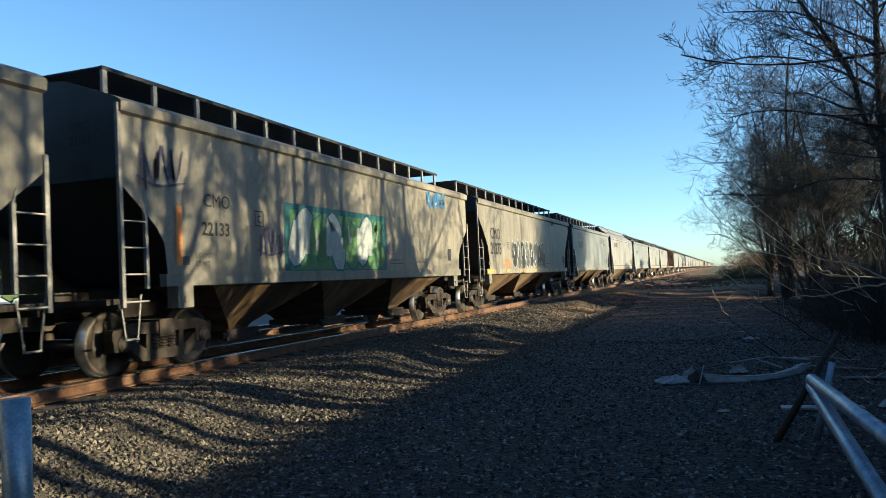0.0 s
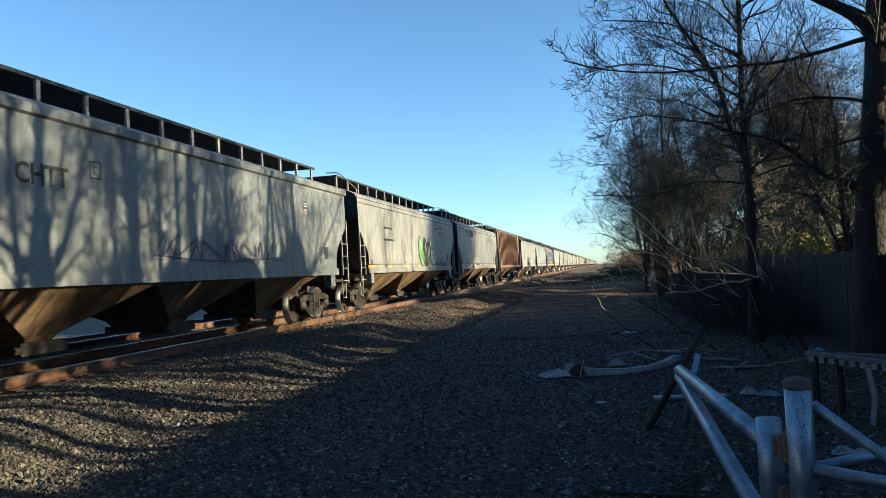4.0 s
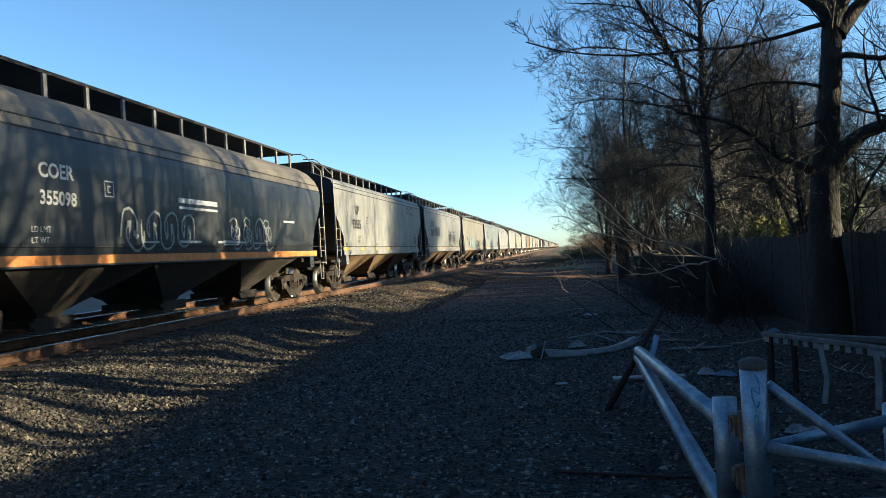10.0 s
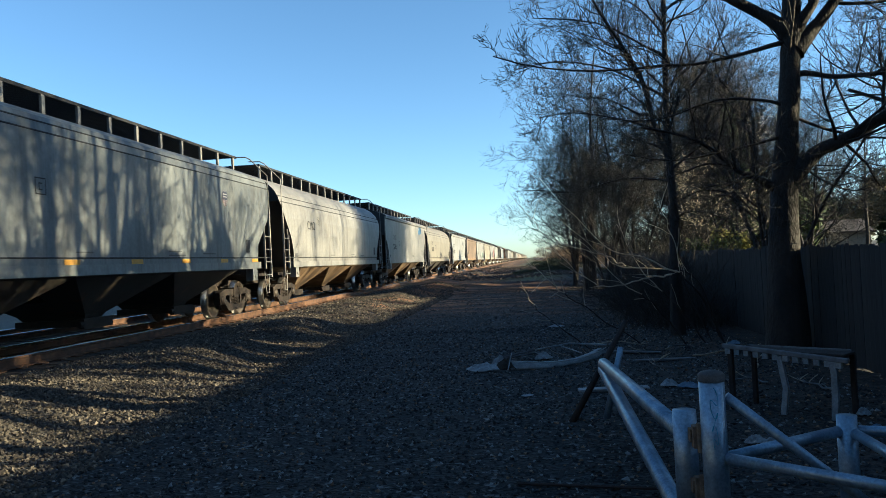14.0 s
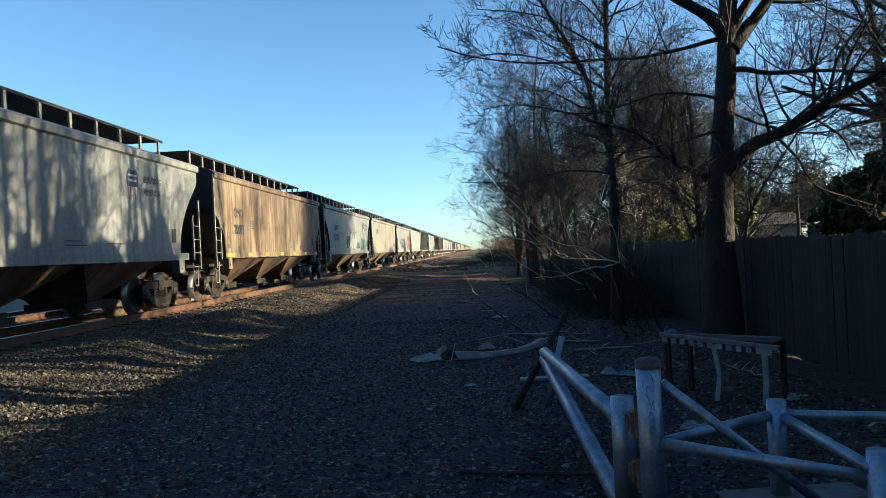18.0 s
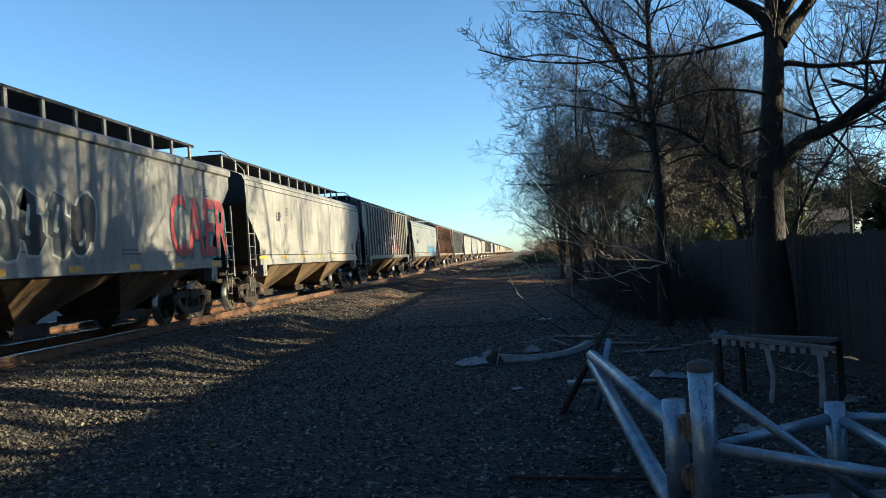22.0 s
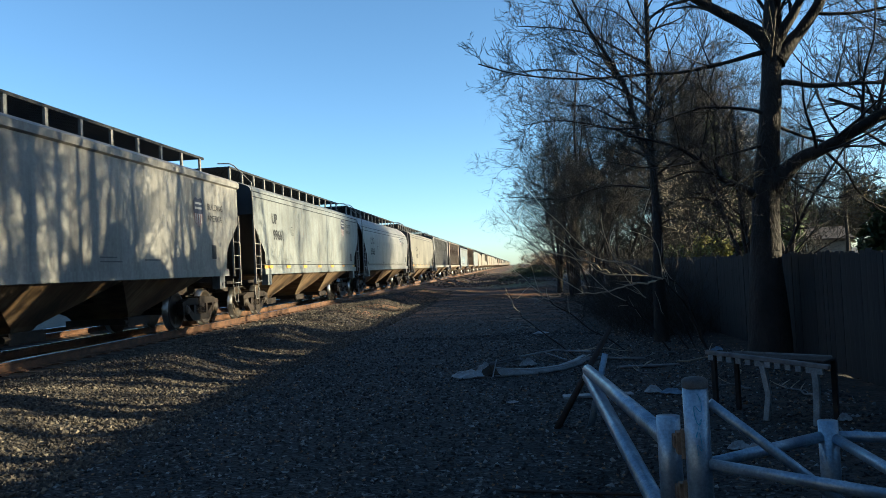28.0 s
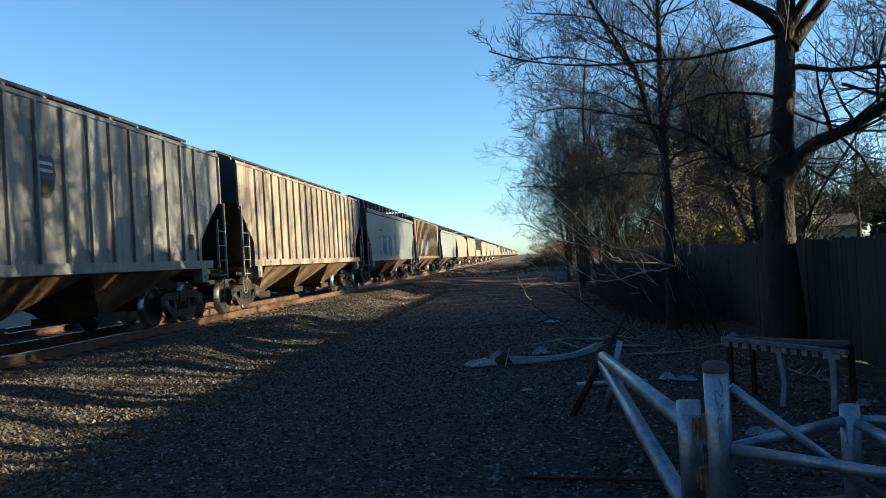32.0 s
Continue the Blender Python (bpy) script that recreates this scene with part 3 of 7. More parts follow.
def chain_mesh(name, segs, sides, mat, parent, knobs=0.0, seed=0):
    """One unbroken bent tube through joined pieces, with a knobbly surface."""
    rng = random.Random(seed)
    pts = [Vector(segs[0][0])] + [Vector(q[1]) for q in segs]
    rad = [segs[0][2]] + [q[3] for q in segs]
    fine, fr = [], []
    for i in range(len(pts) - 1):
        p0, p1, p2, p3 = pts[max(i - 1, 0)], pts[i], pts[i + 1], pts[min(i + 2, len(pts) - 1)]
        for k in range(3):
            t = k / 3
            fine.append(0.5 * (2 * p1 + (p2 - p0) * t + (2 * p0 - 5 * p1 + 4 * p2 - p3) * t * t + (3 * p1 - p0 - 3 * p2 + p3) * t ** 3))
            fr.append(rad[i] + (rad[i + 1] - rad[i]) * t)
    fine.append(pts[-1])
    fr.append(rad[-1])
    vs, fs = [], []
    u = (fine[1] - fine[0]).orthogonal().normalized()
    for i, p in enumerate(fine):
        d = (fine[min(i + 1, len(fine) - 1)] - fine[max(i - 1, 0)]).normalized()
        u = (u - d * u.dot(d)).normalized()
        w = d.cross(u)
        for k in range(sides):
            a = 6.28318 * k / sides
            r = fr[i] * (1 + knobs * rng.uniform(-1, 1))
            vs.append(p + (u * math.cos(a) + w * math.sin(a)) * r)
    for i in range(len(fine) - 1):
        fs += [(i * sides + k, i * sides + (k + 1) % sides, (i + 1) * sides + (k + 1) % sides, (i + 1) * sides + k) for k in range(sides)]
    return link_mesh(name, vs, fs, mat, parent, "", True)


def grow(rng, p, d, length, r, level, out, spec):
    """A wandering branch with side branches; spec: per level (pieces, children, wander, up, angle, child length, clear foot)."""
    pieces, kids, wander, up, angle, ratio, *clear = spec[level]
    step = length / pieces
    q, way, rad = Vector(p), Vector(d).normalized(), r
    marks = sorted(rng.uniform(clear[0] if clear else 0.18, 1.0) for _ in range(kids))
    for i in range(pieces):
        way = (way + Vector((rng.gauss(0, wander), rng.gauss(0, wander), rng.gauss(0, wander) + up))).normalized()
        nxt = q + way * step
        r_end = max(0.0030, r * (1 - 0.80 * (i + 1) / pieces))
        out[level].append((tuple(q), tuple(nxt), rad, r_end))
        while marks and marks[0] <= (i + 1) / pieces:
            m = marks.pop(0)
            if level + 1 < len(spec):
                f = (m - i / pieces) * pieces
                at = q + (nxt - q) * f
                side = way.orthogonal().normalized()
                side.rotate(Matrix.Rotation(rng.uniform(0, 6.283), 3, way))
                a = math.radians(angle * rng.uniform(0.65, 1.3))
                kid = way * math.cos(a) + side * math.sin(a)
                rk = max(0.0044, (rad + (r_end - rad) * f) * (rng.uniform(0.28, 0.5) if level == 0 and r > 0.1 else rng.uniform(0.42, 0.66)))
                grow(rng, at, kid, length * ratio * rng.uniform(0.6, 1.15) * (1.15 - 0.5 * m), rk, level + 1, out, spec)
        q, rad = nxt, r_end


def twig_meshes(out, root, pale):
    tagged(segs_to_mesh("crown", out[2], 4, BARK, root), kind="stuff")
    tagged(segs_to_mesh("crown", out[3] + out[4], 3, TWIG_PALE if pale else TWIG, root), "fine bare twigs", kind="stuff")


def bare_tree(x, y, height, radius, seed, label, lean=(0, 0), spec=None, group="bare trees beside the lane", stems=1, splay=0.3, pale=False):
    rng = random.Random(seed)
    root = empty("bare_tree", x, y, 0, label, "tree", group)
    out = [[] for _ in spec]
    for s in range(stems):
        off = Vector((rng.uniform(-0.25, 0.25), rng.uniform(-0.25, 0.25), 0)) if stems > 1 else Vector((0, 0, 0))
        tilt = Vector((lean[0] + (rng.uniform(-splay, splay) if stems > 1 else 0), lean[1] + (rng.uniform(-splay, splay) if stems > 1 else 0), 1))
        grow(rng, off + Vector((0, 0, -0.1)), tilt, height * (1 if s == 0 else rng.uniform(0.72, 0.97)), radius * (1 if s == 0 else 0.8), 0, out, spec)
    n0, n = spec[0][0], spec[1][0]
    for i in range(0, len(out[0]), n0):
        chain_mesh("trunk", out[0][i:i + n0], 10, BARK, root, 0.05, seed + i)
    for i in range(0, len(out[1]), n):
        a, b, ra, rb = out[1][i]
        out[1][i] = (a, b, ra * 1.4, rb)
        chain_mesh("limb", out[1][i:i + n], 5, BARK, root, 0.05, seed + i)
    twig_meshes(out, root, pale)
    return root


def shaped_tree(x, y, seed, label, limbs, spec):
    """A tree whose trunk and main limbs follow given bends; twigs grow from them. limbs: name, foot and tip radius, side branches, their length, bends."""
    rng = random.Random(seed)
    root = empty("bare_tree", x, y, 0, label, "tree", "bare trees beside the lane")
    out = [[] for _ in spec]
    for name, r0, r1, kids, reach, sides, *bends in limbs:
        ks = [Vector(b) for b in bends]
        total = [0.0]
        for a, b in zip(ks, ks[1:]):
            total.append(total[-1] + (b - a).length)
        rad = lambda s: r0 + (r1 - r0) * (s / total[-1]) ** 0.8
        if name == "trunk":
            flare = lambda s: rad(s) * (1 + 0.42 * max(0.0, 1 - s / 3.1) ** 1.5)
        else:
            flare = lambda s: rad(s) * (1 + 0.45 * max(0.0, 1 - s / (5 * r0)))
        segs = [(tuple(a), tuple(b), flare(sa), flare(sb)) for a, b, sa, sb in zip(ks, ks[1:], total, total[1:])]
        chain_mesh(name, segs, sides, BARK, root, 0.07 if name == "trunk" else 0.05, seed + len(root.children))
        for _ in range(kids):
            s = total[-1] * rng.uniform(0.34 if name == "trunk" else 0.15, 1.0)
            i = max(j for j in range(len(ks) - 1) if total[j] <= s)
            way = (ks[i + 1] - ks[i]).normalized()
            at = ks[i] + way * (s - total[i])
            side = way.orthogonal().normalized()
            side.rotate(Matrix.Rotation(rng.uniform(0, 6.283), 3, way))
            a = math.radians(rng.uniform(32, 78))
            kid = way * math.cos(a) + side * math.sin(a) + Vector((0, 0, 0.12))
            grow(rng, at, kid, reach * rng.uniform(0.5, 1.2) * (1.25 - 0.6 * s / total[-1]), max(0.007, min(0.03, 0.5 * rad(s))), 2, out, spec)
    twig_meshes(out, root, False)
    return root


LONG_TWIGS = [(1, 0, 0, 0, 0, 0), (1, 0, 0, 0, 0, 0), (8, 7, 0.13, 0.02, 46, 0.58), (6, 4, 0.14, 0.06, 42, 0.62), (5, 0, 0.13, 0.11, 38, 0.5)]
BIG_TREE = shaped_tree(3.78, 11.78, 21, "tall bare tree with rough dark bark against the fence", [
    ("trunk", 0.235, 0.03, 24, 2.2, 16, (-0.05, 0, -0.1), (-0.03, 0, 1.37), (0.0, 0, 1.97), (0.04, 0, 2.56), (0.12, 0, 3.25), (0.20, 0, 4.1), (0.26, 0, 4.9), (0.33, 0.05, 5.6), (0.4, 0.1, 7.0), (0.5, 0.2, 9.0), (0.55, 0.3, 11.0)),
    ("limb", 0.115, 0.03, 24, 1.7, 9, (0.12, 0, 2.55), (0.48, -0.1, 2.92), (0.80, -0.15, 3.04), (1.36, -0.3, 3.34), (1.88, -0.4, 3.64), (2.65, -0.5, 3.97), (4.0, -0.6, 4.7)),
    ("limb", 0.095, 0.02, 20, 1.7, 8, (0.2, 0, 4.66), (0.08, -0.05, 4.80), (-0.2, -0.1, 4.98), (-0.58, -0.2, 5.18), (-1.0, -0.25, 5.45), (-2.0, -0.4, 6.2), (-3.0, -0.5, 7.0)),
    ("limb", 0.105, 0.03, 17, 1.7, 8, (0.28, 0, 4.4), (0.41, 0.05, 4.56), (0.69, 0.1, 4.85), (0.97, 0.1, 5.22), (1.1, 0.1, 5.55), (1.5, 0.2, 6.6), (1.9, 0.3, 8.0)),
    ("limb", 0.075, 0.02, 14, 1.5, 8, (0.3, 0, 4.7), (0.4, -0.05, 4.85), (0.62, -0.1, 5.2), (0.8, -0.1, 5.7), (1.3, -0.2, 7.2)),
    ("limb", 0.062, 0.014, 16, 1.2, 7, (-0.05, 0, 2.40), (-0.18, 0, 2.49), (-0.42, -0.05, 2.62), (-0.62, -0.05, 2.72), (-1.2, -0.1, 3.2), (-2.0, -0.1, 3.45)),
    ("limb", 0.034, 0.008, 28, 1.2, 6, (0.15, 0, 4.52), (0.06, -0.05, 4.54), (-0.45, -0.1, 4.42), (-1.13, -0.15, 4.31), (-1.57, -0.2, 4.31), (-2.63, -0.3, 4.29), (-3.5, -0.35, 4.41), (-4.1, -0.4, 4.6)),
    ("limb", 0.045, 0.015, 14, 1.2, 6, (0.2, 0, 4.0), (0.38, -0.05, 4.08), (0.8, -0.1, 3.98), (1.4, -0.2, 3.96), (2.1, -0.2, 3.9), (2.6, -0.2, 3.85)),
    ("limb", 0.026, 0.008, 15, 0.9, 5, (0.1, 0, 3.2), (-0.2, -0.1, 3.12), (-0.8, -0.2, 3.0), (-1.6, -0.3, 2.9), (-2.3, -0.3, 3.05)),
    ("limb", 0.028, 0.008, 15, 1.0, 5, (0.12, 0, 3.6), (-0.15, -0.1, 3.7), (-0.9, -0.2, 3.75), (-1.8, -0.3, 3.5), (-2.6, -0.3, 3.6)),
    ("limb", 0.03, 0.008, 14, 1.0, 5, (0.1, 0, 3.5), (0.3, 0.1, 3.45), (0.8, 0.2, 3.25), (1.6, 0.3, 3.1), (2.6, 0.4, 3.25)),
    ("limb", 0.026, 0.008, 12, 0.9, 5, (0.06, 0, 3.0), (0.25, 0.1, 2.85), (0.6, 0.2, 2.55), (1.1, 0.3, 2.35), (1.6, 0.3, 2.45)),
    ("limb", 0.020, 0.007, 12, 0.8, 5, (0.0, -0.1, 2.8), (-0.3, -0.3, 2.7), (-0.9, -0.6, 2.35), (-1.5, -0.8, 2.3)),
], LONG_TWIGS)
shaped_tree(2.75, 15.0, 22, "slim bare tree with long drooping side branches", [
    ("trunk", 0.105, 0.02, 34, 1.7, 10, (0, 0, -0.1), (0.02, 0, 1.43), (0.05, 0, 2.19), (0.02, 0, 3.51), (0.02, 0, 4.39), (0.05, 0, 5.49), (0.08, 0, 6.59), (0.1, 0.1, 8.0), (0.1, 0.1, 9.6)),
    ("limb", 0.06, 0.018, 24, 1.6, 7, (0.02, 0, 3.35), (-0.1, 0, 3.69), (-0.25, 0, 4.1), (-0.44, 0, 4.98), (-1.18, 0, 6.34), (-1.6, 0, 7.4)),
    ("limb", 0.028, 0.008, 17, 1.1, 5, (0, 0, 3.75), (-0.2, 0, 3.9), (-0.8, -0.2, 4.1), (-1.7, -0.2, 4.3), (-2.4, -0.2, 4.25)),
    ("limb", 0.03, 0.008, 20, 1.2, 5, (0, 0, 4.5), (-0.2, 0, 4.65), (-1.0, -0.1, 5.1), (-2.0, -0.2, 5.3), (-2.8, -0.2, 5.2)),
    ("limb", 0.03, 0.008, 20, 1.2, 5, (0.02, 0, 5.3), (-0.3, 0, 5.5), (-1.2, -0.1, 6.0), (-2.4, -0.1, 6.2)),
    ("limb", 0.022, 0.007, 15, 0.9, 5, (0, 0, 2.9), (-0.2, 0, 2.95), (-0.9, -0.1, 3.0), (-1.8, -0.1, 2.8), (-2.5, -0.1, 2.9)),
    ("limb", 0.03, 0.008, 14, 1.1, 5, (0, 0, 3.1), (0.2, 0, 3.25), (0.8, 0, 3.7), (1.5, 0, 4.4)),
    ("limb", 0.03, 0.008, 14, 1.1, 5, (0.02, 0, 4.1), (0.2, 0.05, 4.3), (0.7, 0.1, 4.9), (1.2, 0.1, 5.8)),
    ("limb", 0.02, 0.006, 14, 0.9, 5, (0.03, 0, 2.45), (0.2, 0, 2.55), (0.6, -0.1, 2.7), (1.3, -0.1, 2.6), (1.9, -0.1, 2.8)),
    ("limb", 0.02, 0.006, 14, 0.9, 5, (0.03, 0, 2.1), (0.25, 0, 2.3), (0.7, -0.1, 2.25), (1.2, -0.1, 1.95)),
], LONG_TWIGS)
for _x, _y, _rz in ((9.4, 13.6, 140), (7.9, 9.4, 60), (11.2, 19.2, 250)):
    copy_thing(BIG_TREE, pose(_x, _y, 0, 0, 0, _rz))
# round crowns of fine twigs at the end of the fence, one above the fence behind the slim tree
MASS = [(9, 13, 0.07, 0.02, 58, 0.44), (8, 9, 0.15, 0.015, 50, 0.50), (6, 7, 0.17, 0.02, 48, 0.58), (5, 4, 0.15, 0.05, 44, 0.60), (4, 0, 0.15, 0.09, 40, 0.5)]
THICKET = [bare_tree(2.9, 37.5, 11.4, 0.13, 31, "dense round bare tree of fine twigs beside the lane", (-0.04, 0), MASS, "bare trees beside the lane", 4, 0.30),
           bare_tree(7.4, 40.5, 10.2, 0.12, 33, "dense round bare tree of fine twigs behind the fence", (0, 0), MASS, "bare trees beside the lane", 4, 0.34)]
for _i, _x, _y, _rz, _k in ((0, 10.8, 42.5, 130, 1.0), (1, 4.6, 43.5, 75, 1.0), (1, 13.6, 40.0, 220, 0.95), (0, 2.3, 39.5, 250, 0.80), (1, 5.6, 18.4, 160, 0.60), (0, 6.6, 36.4, 310, 0.82), (1, 3.4, 35.6, 20, 0.66), (0, 9.0, 38.0, 190, 0.9), (0, 12.6, 2.6, 280, 0.85), (1, 4.8, 37.2, 140, 0.92), (0, 2.5, 35.8, 60, 0.66), (0, 9.4, 41.5, 200, 1.2), (1, 10.8, 44.6, 90, 1.25)):
    copy_thing(THICKET[_i], pose(_x, _y, 0, 0, 0, _rz) @ Matrix.Scale(_k, 4))
OPEN = [(9, 14, 0.06, 0.04, 56, 0.50, 0.36), (8, 7, 0.17, 0.04, 48, 0.50), (6, 6, 0.18, 0.04, 46, 0.54), (5, 3, 0.18, 0.04, 44, 0.52), (3, 0, 0.2, 0.04, 40, 0.5)]
BACK = [bare_tree(_x, _y, _h, _r, _s, "bare tree standing behind the fence", (0, 0), OPEN, "bare trees behind the fence")
        for _x, _y, _h, _r, _s in ((6.2, 9.2, 9.0, 0.15, 51), (8.6, 2.6, 9.4, 0.14, 52), (11.0, 14.5, 9.8, 0.14, 55))]
for _i, (_x, _y, _rz) in enumerate(((9.6, 17.6, 230), (6.4, 5.6, 120), (13.5, 8.5, 280), (14.5, 18.5, 170), (7.6, 12.6, 20), (6.6, -2.0, 30), (17.0, 14.0, 60), (9.6, 8.4, 340), (10.4, 5.4, 75), (12.6, 11.6, 210), (13.0, 3.0, 140), (10.6, -3.5, 260), (16.5, 7.0, 10), (7.2, 13.3, 200), (9.1, 16.9, 320), (5.7, 9.9, 250), (5.6, 7.2, 35),
                                    (14.0, 24.0, 95), (20.5, 27.5, 185), (18.0, 31.0, 275), (29.0, 57.0, 200), (21.5, 52.5, 300), (30.0, 55.0, 20), (33.0, 66.0, 240), (31.0, 83.0, 90))):
    copy_thing(BACK[_i % 3], pose(_x, _y, 0, 0, 0, _rz))
BUSHY = [(7, 6, 0.08, 0.04, 45, 0.5), (6, 6, 0.17, 0.04, 46, 0.5), (5, 5, 0.18, 0.04, 46, 0.54), (4, 3, 0.18, 0.04, 44, 0.5), (3, 0, 0.2, 0.04, 40, 0.5)]
# these and the looped copies stand out of view, added for shade
LOW = [bare_tree(_x, _y, _h, _r, _s, "low bare shrub with pale twigs behind the fence", (0, 0), BUSHY, "bare shrubs behind the fence", 4, 0.35, True)
       for _x, _y, _h, _r, _s in ((10.6, 16.6, 3.9, 0.04, 56), (12.0, 20.4, 4.2, 0.045, 57))]
for _i, (_x, _y, _rz) in enumerate(((11.6, 18.4, 150), (13.2, 22.4, 300), (9.5, 3.4, 10), (10.6, 6.6, 200))):
    copy_thing(LOW[_i % 2], pose(_x, _y, 0, 0, 0, _rz))
copy_thing(LOW[0], pose(6.3, 25.4, 0, 0, 0, 40) @ Matrix.Scale(1.25, 4))


def arching_shrub():
    """Sunlit pale stems that lean and arch over the lane from the foot of the fence, each with a few side twigs."""
    rng = random.Random(61)
    root = empty("bare_shrub", 2.35, 14.4, 0, "bare shrub of long arching pale twigs beside the lane", "shrub")
    stems = [   # radius at the foot, then foot, bends and tip
        (0.017, (0.88, -0.92, 0.0), (0.41, -0.88, 0.99), (-0.31, -0.82, 1.48), (-1.0, -0.77, 1.75), (-2.03, -0.68, 2.98)),
        (0.014, (0.94, -0.62, 0.0), (0.48, -0.58, 1.15), (-0.62, -0.48, 1.35), (-1.1, -0.42, 1.66), (-2.09, -0.38, 2.65)),
        (0.013, (0.05, -1.12, 1.20), (-0.42, -1.08, 1.14), (-0.94, -1.02, 1.05), (-1.40, -0.97, 1.20), (-1.99, -0.88, 1.92)),
        (0.011, (-0.63, -0.50, 1.36), (-1.06, -0.56, 1.60), (-1.93, -0.44, 1.92), (-2.31, -0.38, 2.46)),
        (0.013, (0.25, -0.95, 0.0), (-0.30, -1.08, 0.75), (-0.77, -1.20, 1.08), (-1.34, -1.45, 1.68)),
        (0.010, (-0.45, -0.85, 0.0), (-1.57, -1.02, 0.82), (-1.94, -1.18, 1.14), (-2.26, -1.35, 1.49)),
        (0.009, (-1.35, -1.25, 0.0), (-2.12, -1.42, 0.63), (-2.46, -1.75, 1.14)),
        (0.012, (0.60, -0.80, 0.0), (0.10, -0.75, 0.72), (-0.35, -0.70, 1.25), (-0.75, -0.6, 2.1)),
        (0.011, (0.75, -0.60, 0.0), (0.35, -0.50, 1.05), (0.25, -0.40, 1.75), (0.0, -0.4, 2.5)),
    ]
    thin = []
    for r, *knots in stems:
        ks = [Vector(k) for k in knots]
        ks = [ks[0] * 2 - ks[1]] + ks + [ks[-1] * 2 - ks[-2]]
        pts = []
        for i in range(1, len(ks) - 2):
            for j in range(6):
                u = j / 6
                a, b, c, d = ks[i - 1:i + 3]
                pts.append(0.5 * (2 * b + (c - a) * u + (2 * a - 5 * b + 4 * c - d) * u * u + (3 * b - a - 3 * c + d) * u ** 3))
        pts.append(ks[-2])
        pts = [pts[0]] + [q + Vector((rng.gauss(0, 0.012), rng.gauss(0, 0.02), rng.gauss(0, 0.012))) for q in pts[1:]]
        n = len(pts) - 1
        r *= 1.25
        segs = [(tuple(pts[i]), tuple(pts[i + 1]), r * (1 - 0.78 * i / n), r * (1 - 0.78 * (i + 1) / n)) for i in range(n)]
        # lower pieces get darker bark in place of the shade on their feet
        dim = 8 if knots[0][2] == 0.0 and r > 0.0105 else 0
        if dim:
            chain_mesh("old_stem", segs[:dim], 6, BARK, root, 0.05, int(r * 1000))
        chain_mesh("cane", segs[dim:], 6, TWIG_PALE, root, 0.03, int(r * 1000))
        for i in range(4, n):
            if rng.random() < 0.42:
                d = (pts[i] - pts[i - 1]).normalized()
                e = (d + Vector((rng.gauss(0, 0.35), rng.gauss(0, 0.35), rng.gauss(0.1, 0.55)))).normalized()
                q, rr = pts[i], 0.0068
                for _ in range(rng.randint(2, 5)):
                    e = (e + Vector((rng.gauss(0, 0.12), rng.gauss(0, 0.12), rng.gauss(0.03, 0.12)))).normalized()
                    m = q + e * rng.uniform(0.07, 0.14)
                    thin.append((tuple(q), tuple(m), rr, rr * 0.8))
                    q, rr = m, rr * 0.8
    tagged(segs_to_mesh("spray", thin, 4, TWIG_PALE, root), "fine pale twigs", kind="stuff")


arching_shrub()


def leaf_cloud(name, x, y, z0, rx, ry, rz, n, size, mat, seed, label, category, trunk=0.1, group=""):
    """Foliage as many small leaf clumps in an uneven crown with gaps, on a stem."""
    rng = np.random.default_rng(seed)
    root = empty(name, x, y, 0, label, category, group)
    lobes = rng.normal(0, 0.42, (16, 3)) * (rx, ry, rz) + (0, 0, z0 + rz)
    lobes[:, 2] = np.maximum(lobes[:, 2], z0 + 0.15 * rz)
    pick = rng.integers(0, 16, n)
    d = rng.normal(0, 1, (n, 3))
    d /= np.linalg.norm(d, axis=1, keepdims=True)
    c = lobes[pick] + d * (np.array([rx, ry, rz]) * 0.42) * rng.uniform(0.55, 1.05, (n, 1))
    c[:, 2] = np.maximum(c[:, 2], 0.03)
    u = rng.normal(0, 1, (n, 3))
    u /= np.linalg.norm(u, axis=1, keepdims=True)
    w = np.cross(u, rng.normal(0, 1, (n, 3)))
    w /= np.linalg.norm(w, axis=1, keepdims=True) + 1e-9
    s = size * rng.uniform(0.6, 1.4, (n, 1))
    v = np.stack([c - u * s, c + w * s * 0.6, c + u * s, c - w * s * 0.6 + 0.2 * s * np.cross(u, w)], 1).reshape(-1, 3)
    f = np.arange(4 * n).reshape(-1, 4)
    tagged(link_mesh("crown", v.tolist(), f.tolist(), mat, root), kind="stuff")
    if trunk:
        s2 = Soup().tube((0, 0, -0.1), (0, 0, z0 + rz), trunk, trunk * 0.4, 7)
        for k in range(5):
            s2.tube((0, 0, z0 + rz * 0.15 * k), tuple(lobes[k]), trunk * 0.4, trunk * 0.12, 5)
        s2.put("trunk", BARK, root, "", True)
    return root


# the first is in view; the other crowns are unseen, added to shade trucks
for _x, _y, _z, _r, _h, _s in ((10.1, 20.2, 0.2, 1.45, 1.75, 71), (11.2, 18.4, 2.9, 1.35, 1.3, 78), (10.5, 16.6, 2.9, 1.35, 1.3, 76), (9.8, 14.9, 2.8, 1.2, 1.25, 77), (10.2, 13.9, 2.9, 1.0, 1.1, 79)):
    leaf_cloud("evergreen_tree", _x, _y, _z, _r, _r, _h, 14000, 0.10, LEAF_GREEN, _s, "dense dark evergreen tree behind the fence", "tree", 0.12, "evergreens behind the fence")
leaf_cloud("evergreen_tree", 9.0, 36.3, 0.4, 0.9, 0.75, 3.9, 9000, 0.10, LEAF_GREEN, 74, "narrow dark evergreen tree behind the thicket", "tree", 0.12)
